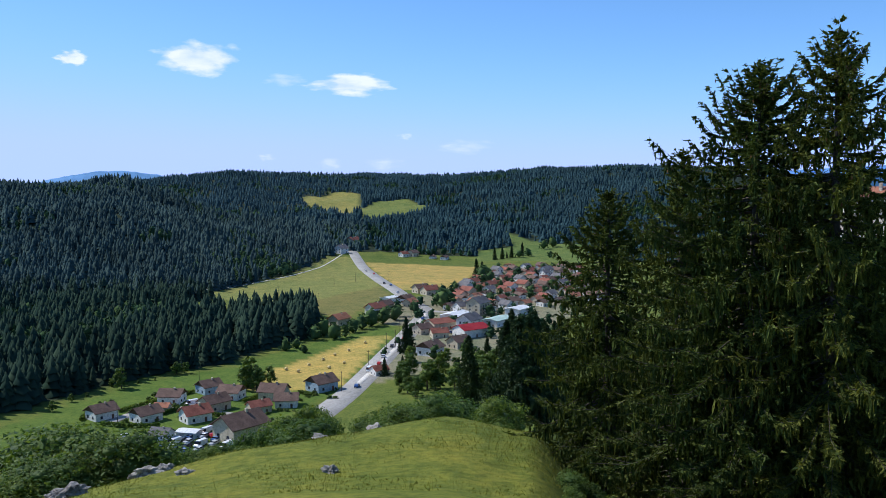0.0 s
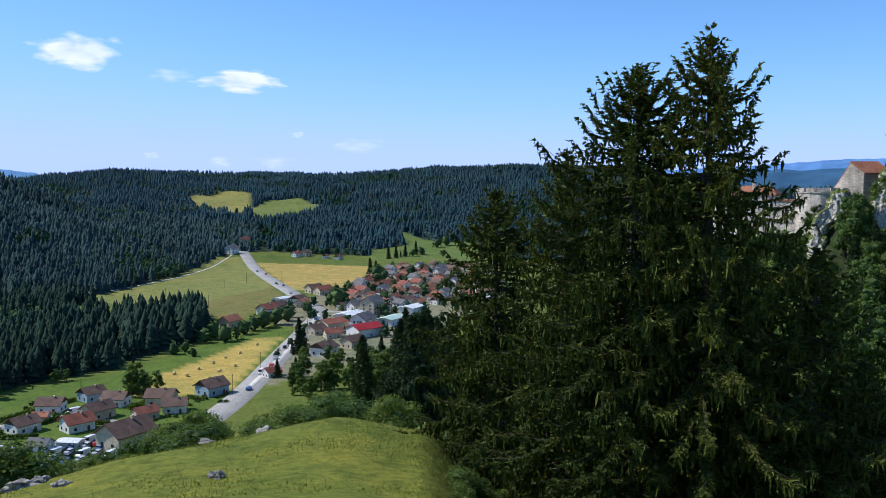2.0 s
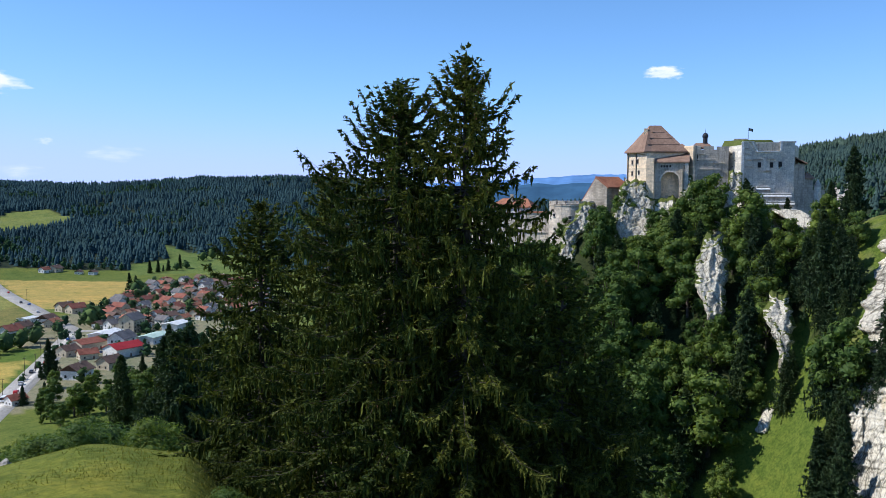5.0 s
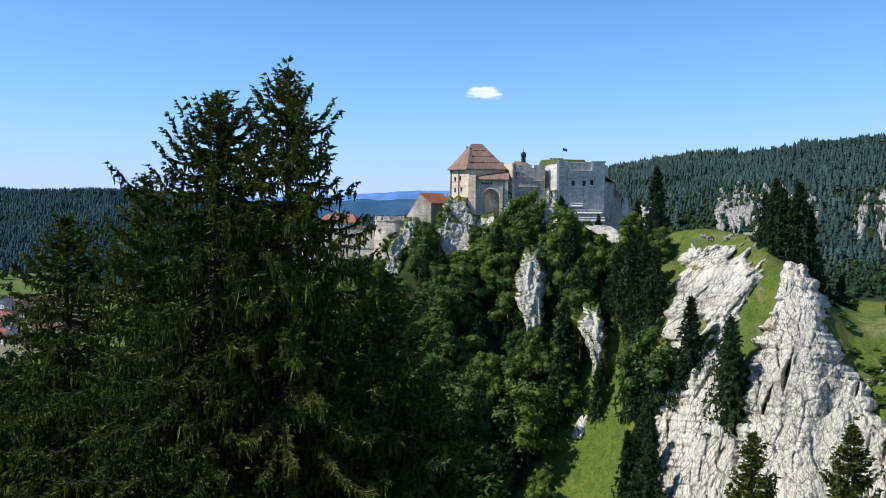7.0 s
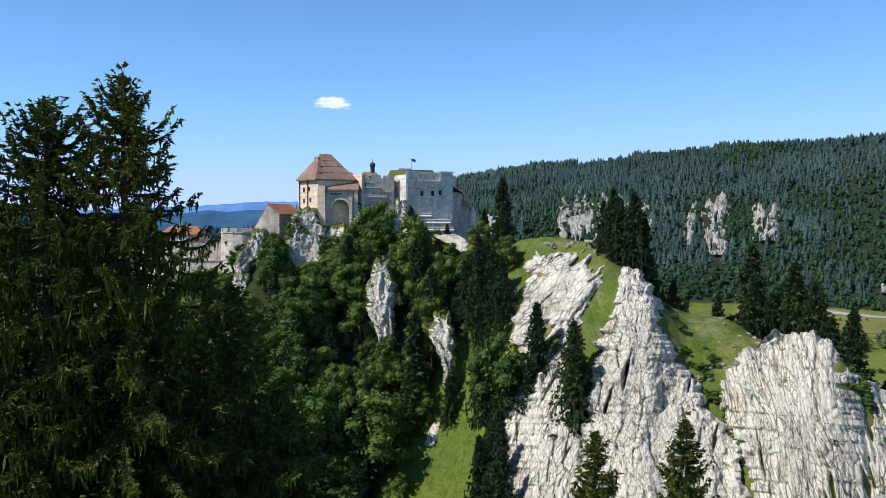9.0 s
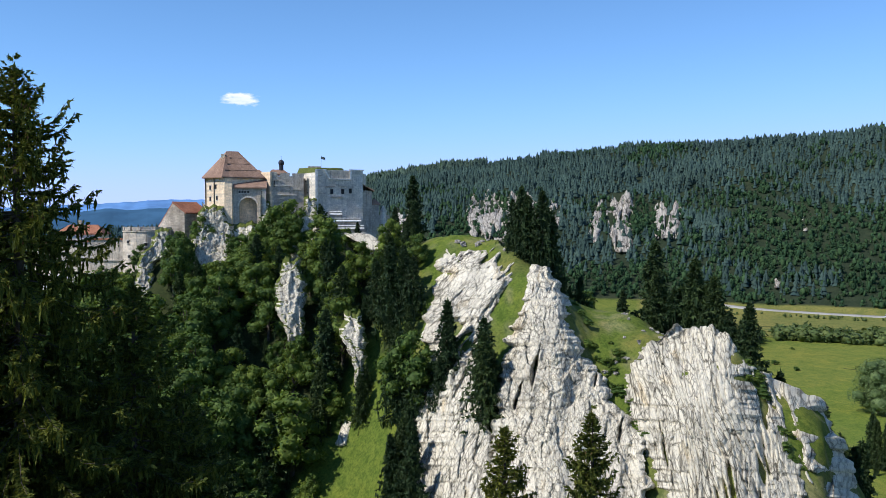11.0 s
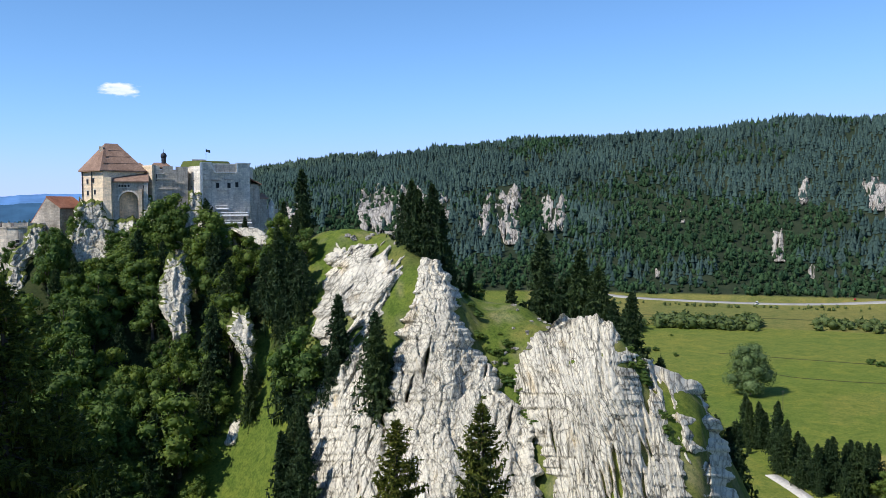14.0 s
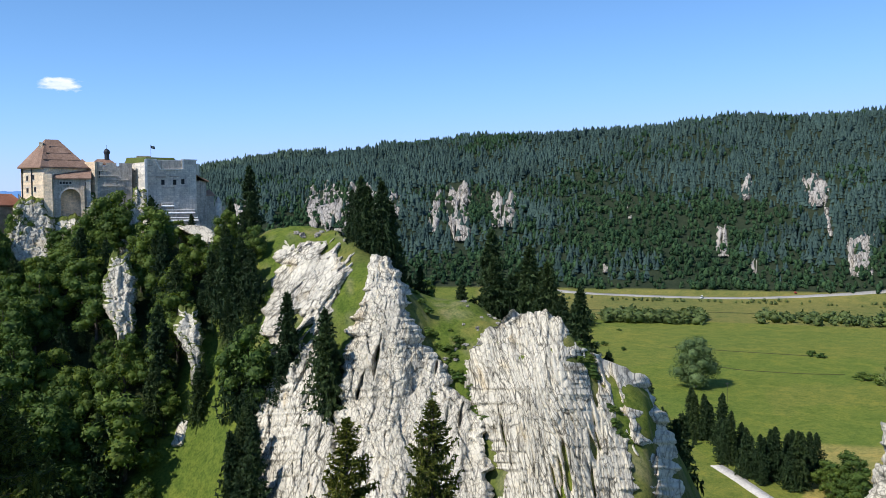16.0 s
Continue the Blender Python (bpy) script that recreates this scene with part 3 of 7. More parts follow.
def build_ground():
    az = np.concatenate([np.arange(-180, -33, 3.0), np.arange(-33, 92, 0.38), np.arange(92, 180, 3.0)])
    rr = np.concatenate([[0.02, 1.0], np.geomspace(3, 30, 16), np.arange(31, 60, 0.9), np.linspace(61, 120, 26), np.arange(122, 300, 1.5), np.arange(303, 1120, 6), np.arange(1130, 2500, 22), np.geomspace(2530, 4900, 14)])
    A, R = np.meshgrid(np.radians(az), rr)
    x, y = R * np.sin(A), R * np.cos(A)
    z = height(x, y)
    n, m = len(rr), len(az)
    i, j = np.meshgrid(np.arange(n - 1), np.arange(m), indexing="ij")
    k = (j + 1) % m
    faces = np.stack([i * m + j, i * m + k, (i + 1) * m + k, (i + 1) * m + j], -1).reshape(-1, 4)[:, ::-1]
    me = mesh_of("ground", np.stack([x, y, z], -1).reshape(-1, 3), faces, GROUND, smooth=True)
    col = me.color_attributes.new("cover", "FLOAT_COLOR", "POINT")
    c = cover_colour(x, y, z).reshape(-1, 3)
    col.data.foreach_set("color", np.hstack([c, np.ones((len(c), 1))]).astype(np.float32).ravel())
    return tagged(new("ground", me), "grassy hills, hay fields and valley meadows", "ground", kind="structure")


build_ground()

# ---- woods far off ----
FAR_CLIFFS = (
    (((46.0, 0.8), (45.7, -0.9)), ((47.4, 0.9), (48.1, -0.9))), (((50.8, 1.3), (50.6, 0.2), (50.9, -1.2)), ((53.3, 1.6), (53.2, 0.4), (53.0, -1.4))),
    (((53.2, 1.5), (53.2, -1.6)), ((55.4, 1.4), (55.2, -1.0))),
    (((58.9, 1.0), (58.5, -1.2)), ((59.5, 1.0), (59.3, -1.5))),
    (((59.5, 1.7), (59.6, 0.2), (60.3, -2.1)), ((61.4, 1.4), (61.5, 0.2), (61.4, -2.1))), (((62.6, 0.9), (62.8, -1.1)), ((64.7, 0.6), (64.3, -1.2))),
    (((77.1, -1.0), (77.0, -3.1)), ((77.6, -1.0), (77.8, -3.1))), (((82.0, 1.6), (82.4, 0.2)), ((83.6, 1.6), (83.4, 0.0))), (((78.2, 1.6), (78.5, 0.4)), ((79.0, 1.5), (79.2, 0.4))),
    (((84.3, -1.8), (84.6, -4.2)), ((85.9, -1.5), (85.8, -4.2))), (((83.2, -0.2), (83.5, -1.8)), ((83.6, -0.2), (83.8, -1.8))),
    (((71.5, 0.0), (71.6, -0.7)), ((71.9, 0.0), (71.95, -0.7))), (((79.0, -3.2), (79.2, -4.3)), ((79.5, -3.2), (79.5, -4.3))),
    (((70.0, -3.6), (70.0, -4.2)), ((70.4, -3.6), (70.4, -4.2))), (((56.0, 1.0), (56.2, -0.4)), ((56.9, 1.2), (56.8, -0.4))),
)


def beside_cliffs(x, y, z):
    """Trees that grow on, or right in front of, the bare cliffs of the far hillside."""
    r, az = np.hypot(x, y), np.degrees(np.arctan2(x, y))
    el = np.degrees(np.arctan2(z + 5 - EYE, r))
    bare = np.zeros(len(x), dtype=bool)
    for left, right in FAR_CLIFFS:
        low, top = left[-1][1], left[0][1]
        l = np.interp(-el, [-p[1] for p in left], [p[0] for p in left])
        q = np.interp(-el, [-p[1] for p in right], [p[0] for p in right])
        w = q - l
        bare |= (az > l + 0.08 * w) & (az < q - 0.08 * w) & (el > low - 0.7) & (el < top + 0.1)
    return bare & (hash01(np.floor(x * 3), np.floor(y * 3), 5) > 0.2)


def in_sight(x, y, z, tall):
    """Which trees rise above the land in front of them."""
    r, az = np.hypot(x, y), np.degrees(np.arctan2(x, y))
    bearing = np.arange(-60, 120, 0.5)
    far = np.arange(320, 2500, 15.0)
    a = np.radians(bearing)[:, None]
    h = np.degrees(np.arctan2(height(far * np.sin(a), far * np.cos(a)) - EYE, far + 0 * a))
    cover = np.maximum.accumulate(h, axis=1)
    i = np.clip(((az + 60) * 2).astype(int), 0, len(bearing) - 1)
    j = np.clip(((r - 340) / 15).astype(int), 0, len(far) - 1)
    return np.degrees(np.arctan2(z + tall * 1.3 - EYE, r)) > cover[i, j] + np.degrees(6.0 / r)

def far_conifer(tiers, sides, rng):
    """One small conifer, 1 m high: rings of ragged tiers, as triangles."""
    verts, faces = [], []
    for t in range(tiers):
        z0, z1 = 0.06 + 0.94 * t / tiers * 0.93, min(1.0, 0.06 + 0.94 * (t + 1.55) / tiers)
        rad = 0.225 * (1 - t / tiers) ** 0.8 + 0.012
        start = len(verts)
        turn = rng.random() * 6
        for s in range(sides):
            a = turn + 2 * math.pi * s / sides
            k = rad * (1.12 if s % 2 else 0.68) * rng.uniform(0.85, 1.15)
            verts.append((k * math.cos(a), k * math.sin(a), z0 - (0.03 if s % 2 else 0)))
        verts.append((rng.uniform(-0.01, 0.01), 0, z1))
        faces += [(start + s, start + (s + 1) % sides, start + sides) for s in range(sides)]
    return np.array(verts), np.array(faces)


def far_broadleaf(rng):
    """One small leafy tree, 1 m high: a lumpy inside and loose sprays round it."""
    verts, faces = [(0, 0, 0.02)], []
    for z, rad in ((0.33, 0.31), (0.72, 0.27)):
        turn = rng.random() * 6
        for s in range(6):
            a, k = turn + s * math.pi / 3, rad * rng.uniform(0.6, 1.15)
            verts.append((k * math.cos(a), k * math.sin(a), z + rng.uniform(-0.13, 0.13)))
    verts.append((0, 0, 0.95))
    for s in range(6):
        t = (s + 1) % 6
        faces.append((0, 1 + t, 1 + s))
        faces += [(1 + s, 1 + t, 7 + s), (1 + t, 7 + t, 7 + s), (7 + s, 7 + t, 13)]
    for k in range(26):
        a, h = rng.random() * 6.283, rng.uniform(0.12, 1.0)
        q = 0.36 * math.sin(math.pi * min(0.95, h ** 0.8)) ** 0.6 * rng.uniform(0.8, 1.1)
        p = np.array([q * math.cos(a), q * math.sin(a), h])
        d = rng.normal(0, 0.1, (3, 3))
        faces.append((len(verts), len(verts) + 1, len(verts) + 2))
        verts += [tuple(p + v) for v in d]
    return np.array(verts), np.array(faces)


def scatter(rng, az0, az1, r0, r1, spacing):
    """Jittered places in a sector, evenly spread over the plan."""
    n = int(0.5 * radians(az1 - az0) * (r1 * r1 - r0 * r0) / (spacing * spacing))
    a = np.radians(az0 + (az1 - az0) * rng.random(n))
    r = np.sqrt(r0 * r0 + (r1 * r1 - r0 * r0) * rng.random(n))
    return r * np.sin(a), r * np.cos(a)


def joined_trees(name, templates, x, y, z, size, wide, rng, material, label):
    verts, faces, base = [], [], 0
    pick = rng.integers(0, len(templates), len(x))
    for t, (tv, tf) in enumerate(templates):
        at = np.where(pick == t)[0]
        if not len(at):
            continue
        turn = rng.random(len(at)) * 6.283
        c, s = np.cos(turn)[:, None], np.sin(turn)[:, None]
        w, h = (size * wide)[at][:, None], size[at][:, None]
        vx = (tv[:, 0] * c - tv[:, 1] * s) * w + x[at][:, None]
        vy = (tv[:, 0] * s + tv[:, 1] * c) * w + y[at][:, None]
        vz = tv[:, 2] * h + z[at][:, None] - 0.4
        verts.append(np.stack([vx, vy, vz], -1).reshape(-1, 3))
        faces.append((tf[None] + (np.arange(len(at)) * len(tv))[:, None, None] + base).reshape(-1, 3))
        base += len(at) * len(tv)
    if verts:
        tagged(new(name, mesh_of(name, np.vstack(verts), np.vstack(faces), material)), label, "forest", kind="stuff")


def plant_woods():
    rng = np.random.default_rng(11)
    near = [far_conifer(5, 7, rng) for _ in range(6)]
    mid = [far_conifer(3, 7, rng) for _ in range(6)]
    broad = [far_broadleaf(rng) for _ in range(6)]
    sectors = (
        ("valley_wood", -40, -7, 360, 720, 4.3, near, 11, 17, 0.1),
        ("west_wood", -38, -5, 690, 880, 5.0, near, 10, 16, 0.12),
        ("west_wood_top", -38, -5, 870, 1300, 5.8, mid, 9, 15, 0.12),
        ("far_wood_west", -34, -2, 1290, 2560, 9.2, mid, 8, 13.5, 0.15),
        ("far_wood", -6, 18, 930, 2330, 7.6, mid, 9, 14.5, 0.2),
        ("plain_wood", 22, 36, 2300, 3400, 20.0, mid, 14, 24, 0.3),
        ("east_wood", 35, 92, 890, 1570, 6.8, mid, 9, 15, 0.36),
        ("east_wood_top", 35, 52, 1560, 1960, 9.0, mid, 12, 19, 0.1),
    )
    for name, a0, a1, r0, r1, gap, conifer, low, high, share in sectors:
        x, y = scatter(rng, a0, a1, r0, r1, gap)
        keep = wooded(x, y)
        x, y = x[keep], y[keep]
        z = height(x, y)
        keep = in_sight(x, y, z, high) & ~beside_cliffs(x, y, z)
        x, y, z = x[keep], y[keep], z[keep]
        size = rng.uniform(0.72 * low, high * 1.06, len(x)) * (0.75 + 0.5 * fbm(x / 50, y / 50, 2, 31))
        clump = fbm(x / 110, y / 110, 3, 41) + (rng.random(len(x)) - 0.5) * 0.25
        if name == "east_wood":
            clump = clump + 0.16 - smooth01(z, 25, 130) * 0.34 + 0.1 * (rng.random(len(x)) - 0.5)
        leafy = clump > np.quantile(clump, 1 - share)
        # bearing and distance choose how much painted haze the needles carry
        joined_trees(name, conifer, x[~leafy], y[~leafy], z[~leafy], size[~leafy], rng.uniform(1.0, 1.5, (~leafy).sum()), rng, NEEDLE_EAST_HAZY if a0 > 30 else NEEDLE_HILL_HAZY if r0 > 920 else NEEDLE_WEST_HAZY if r0 > 600 else NEEDLE_FAR_HAZY, "dense dark spruce forest covering the hillside")
        joined_trees(name + "_broadleaf", broad, x[leafy], y[leafy], z[leafy], size[leafy] * 0.66, rng.uniform(0.75, 1.15, leafy.sum()), rng, LEAF_FAR, "lighter green broadleaf trees among the spruces")


plant_woods()


# ---- trees ----
def spindles(starts, ends, width, rng, flat=1.0):
    """Slender folded twigs from starts to ends: vertices and triangles."""
    starts, ends = np.asarray(starts), np.asarray(ends)
    n = len(starts)
    d = ends - starts
    up = np.where(np.abs(d[:, 2:3]) > 0.8 * np.linalg.norm(d, axis=1, keepdims=True), np.array([[1.0, 0, 0]]), np.array([[0, 0, 1.0]]))
    a = np.cross(d, up)
    a /= np.linalg.norm(a, axis=1, keepdims=True) + 1e-9
    b = np.cross(d, a)
    b /= np.linalg.norm(b, axis=1, keepdims=True) + 1e-9
    w = (np.asarray(width) * rng.uniform(0.7, 1.3, n))[:, None]
    mid = starts + d * rng.uniform(0.3, 0.5, (n, 1))
    turn = rng.random((n, 1)) * 6.283
    side = np.cos(turn) * a + flat * np.sin(turn) * b
    lift = w * 0.35 * (np.cos(turn + 1.57) * a + flat * np.sin(turn + 1.57) * b)
    verts = np.stack([starts, mid + w * side + lift, ends, mid - w * side + lift], 1).reshape(-1, 3)
    f = np.array([(0, 1, 2), (0, 2, 3)])
    return verts, (f[None] + (np.arange(n) * 4)[:, None, None]).reshape(-1, 3)


def tube(points, radii, sides=7):
    points = np.asarray(points, dtype=float)
    verts, faces = [], []
    for i, (p, r) in enumerate(zip(points, radii)):
        d = points[min(i + 1, len(points) - 1)] - points[max(i - 1, 0)]
        d /= np.linalg.norm(d) + 1e-9
        a = np.cross(d, (0, 1, 0) if abs(d[1]) < 0.9 else (1, 0, 0))
        a /= np.linalg.norm(a)
        b = np.cross(d, a)
        for s in range(sides):
            t = 2 * math.pi * s / sides
            verts.append(p + r * (math.cos(t) * a + math.sin(t) * b))
        if i:
            for s in range(sides):
                t = (s + 1) % sides
                faces.append(((i - 1) * sides + s, (i - 1) * sides + t, i * sides + t, i * sides + s))
    return np.array(verts), np.array(faces)


def crown_radius(d, spread, length):
    return spread * (1 - math.exp(-d / length)) + 0.05 * min(1.0, d)


def shoots(starts, ways, lengths, step, size, width, rng, droop=0.25, fan=0.6):
    """Needled shoots, one slender blade each, set close along many twigs."""
    count = np.maximum(2, np.ceil(lengths / step)).astype(int)
    at = np.repeat(np.arange(len(lengths)), count)
    n = len(at)
    along = rng.random(n) * lengths[at]
    sag = np.zeros((n, 3))
    sag[:, 2] = -droop * along ** 2
    p = starts[at] + ways[at] * along[:, None] + sag
    d = ways[at] * 0.7 + rng.normal(0, fan, (n, 3)) + np.array([0, 0, -0.2])
    d /= np.linalg.norm(d, axis=1, keepdims=True) + 1e-9
    side = np.cross(d, rng.normal(0, 1, (n, 3)))
    side /= np.linalg.norm(side, axis=1, keepdims=True) + 1e-9
    ln, w = size * rng.uniform(0.6, 1.35, (n, 1)), width * rng.uniform(0.6, 1.3, (n, 1))
    verts = np.stack([p - side * w, p + side * w, p + d * ln], 1).reshape(-1, 3)
    return verts, np.arange(3 * n).reshape(-1, 3)


def spruce(tall, spread, length, seed, gap=0.46, pitch=0.12, twig=0.36, step=0.06, shoot=0.13, width=0.026, bare=1.5, hang=0.75, fan=0.4, cones=0, lean=0.0, per=6, ragged=0.25, limbs=True, needle=None, heart=0, name="spruce_tree", label=""):
    """A spruce at the origin: trunk, whorled branches that sag and turn up at the tip, curtains of hanging twigs, and brown cones near the top."""
    rng = np.random.default_rng(seed)
    thing = new(name)
    bend = [(lean * (t ** 2) + 0.06 * math.sin(5 * t + seed), 0.05 * math.sin(4 * t + 2 * seed), tall * t) for t in np.linspace(0, 1, 12)]
    tv, tf = tube(bend, [0.018 * tall * (1 - t) ** 0.8 + 0.015 for t in np.linspace(0, 1, 12)])
    part("trunk", mesh_of("trunk", tv, tf, BARK, smooth=True), None, thing)
    starts, ways, longs, bv, bf, off, cs, ce = [], [], [], [], [], 0, [], []
    z = tall - 0.12
    for k in range(5):
        starts.append((lean, 0, tall - 0.5 + 0.1 * k))
        ways.append((rng.normal(0, 0.25), rng.normal(0, 0.25), 1.0))
        longs.append(0.9 * twig)
    while z > bare:
        down = tall - z
        reach = crown_radius(down, spread, length)
        turn = rng.random() * 6.28
        count = per if down > 1.2 else 5
        for b in range(count):
            a = turn + 6.283 * b / count + rng.normal(0, 0.25)
            size = reach * rng.uniform(1 - ragged * 1.6, 1 + ragged)
            if rng.random() < 0.08:
                size *= 1.22
            young = math.exp(-down / (0.16 * tall))
            rise = -0.3 + 0.95 * young + rng.normal(0, 0.1)
            zz = z + rng.normal(0, gap * 0.35)
            s = np.linspace(0, 1, 7)
            rad = size * s * (1 - 0.12 * s * young)
            hgt = size * (rise * s - 0.3 * s ** 2 * (1 - young) + (0.34 + 0.3 * young) * s ** 4)
            cx = np.interp(zz / tall, np.linspace(0, 1, 12), [p[0] for p in bend])
            side = rng.normal(0, 0.12) * size * s ** 2
            px, py, pz = cx + rad * math.cos(a) - side * math.sin(a), rad * math.sin(a) + side * math.cos(a), zz + hgt
            if limbs and size > 0.8:
                v, f = tube(np.stack([px, py, pz], 1)[::2], [0.03 * size ** 0.5, 0.018, 0.01, 0.005], 4)
                bv.append(v)
                bf.append(f + off)
                off += len(v)
            n = max(4, int(size / pitch * (1 + 0.7 * young)))
            q = np.clip(np.linspace(0.1 if down < 3 else 0.22, 1.0, n) + rng.normal(0, 0.4 / n, n), 0.05, 1)
            pts = np.stack([np.interp(q, s, px), np.interp(q, s, py), np.interp(q, s, pz)], 1)
            taper = (1.15 - 0.55 * q) * min(1, 0.62 + down / 5)
            for sign in (-1, 1):
                out = a + sign * rng.uniform(0.35, 1.2, n)
                dip = rng.uniform(-0.5, 0.12, n) + 0.7 * young
                starts += list(pts)
                ways += list(np.stack([np.cos(out), np.sin(out), dip], 1))
                longs += list(twig * taper * rng.uniform(0.5, 1.3, n))
            if down > 1.5:
                low = rng.random(n) < hang * min(1, down / 5)
                m = int(low.sum())
                starts += list(pts[low] + rng.normal(0, 0.25 * twig, (m, 3)) * np.array([1, 1, 0.2]))
                ways += list(np.stack([rng.normal(0, 0.16, m), rng.normal(0, 0.16, m), np.full(m, -1.0)], 1))
                longs += list(twig * rng.uniform(0.4, 1.8, m) * min(1.2, 0.35 + down / 9) * (1.2 - 0.4 * q[low]))
            starts.append((px[5], py[5], pz[5]))
            ways.append((px[6] - px[5], py[6] - py[5], pz[6] - pz[5] + 0.1 * size))
            longs.append(0.22 * size + 0.1 * twig)
            if cones and down < 0.6 * tall:
                for p in pts[(rng.random(n) < cones * (1.3 - down / (0.6 * tall))) & (q > 0.4)]:
                    cs.append(p + np.array([rng.normal(0, 0.08), rng.normal(0, 0.08), -0.04]))
                    ce.append(cs[-1] + np.array([rng.normal(0, 0.02), rng.normal(0, 0.02), -rng.uniform(0.13, 0.2)]))
        z -= gap * (0.6 + 0.4 * min(1, down / 4)) * rng.uniform(0.8, 1.2)
    if bv:
        part("limbwork", mesh_of("limbwork", np.vstack(bv), np.vstack(bf), BARK), None, thing)
    ways = np.array(ways, dtype=float)
    ways /= np.linalg.norm(ways, axis=1, keepdims=True) + 1e-9
    starts, longs = np.array(starts, dtype=float), np.array(longs, dtype=float)
    v, f = shoots(starts, ways, longs, step, shoot, width, rng, 0.25, fan)
    ends = starts + ways * (longs * 1.05)[:, None] - np.array([0, 0, 0.25]) * (longs ** 2)[:, None]
    for k in range(2):
        v2, f2 = spindles(starts, ends, np.full(len(starts), width * 2.1), rng)
        f = np.vstack([f, f2 + len(v)])
        v = np.vstack([v, v2])
    if heart:
        # the close inner twigs that keep the light out of the crown
        h = bare + (tall - bare) * 0.86 * rng.random(heart) ** 1.5
        a = rng.random(heart) * 6.283
        k = np.array([crown_radius(tall - y, spread, length) for y in h]) * 0.62 * rng.random(heart) ** 0.6
        p = np.stack([k * np.cos(a), k * np.sin(a), h], 1)
        d = rng.normal(0, 1, (heart, 3)) * np.array([1, 1, 0.5])
        d /= np.linalg.norm(d, axis=1, keepdims=True)
        v2, f2 = shoots(p, d, np.full(heart, 0.01), 1.0, twig * 0.8, twig * 0.16, rng, 0.0, 0.2)
        f = np.vstack([f, f2 + len(v)])
        v = np.vstack([v, v2])
    part("crown", mesh_of("crown", v, f, needle or NEEDLE), None, thing)
    if cs:
        v, f = spindles(np.array(cs), np.array(ce), np.full(len(cs), 0.034), rng)
        tagged(part("cone_crop", mesh_of("cone_crop", v, f, CONE_BROWN), None, thing, "brown hanging spruce cones"), kind="stuff")
    return tagged(thing, label or "dark green spruce with drooping branches on the slope", "tree")


def lump():
    """A rough ball of triangles, for the dense inside of a leafy clump."""
    bm = bmesh.new()
    bmesh.ops.create_icosphere(bm, subdivisions=1, radius=1.0)
    bm.verts.ensure_lookup_table()
    verts = np.array([v.co[:] for v in bm.verts])
    faces = np.array([[v.index for v in f.verts] for f in bm.faces])
    bm.free()
    return verts, faces


LUMP = lump()


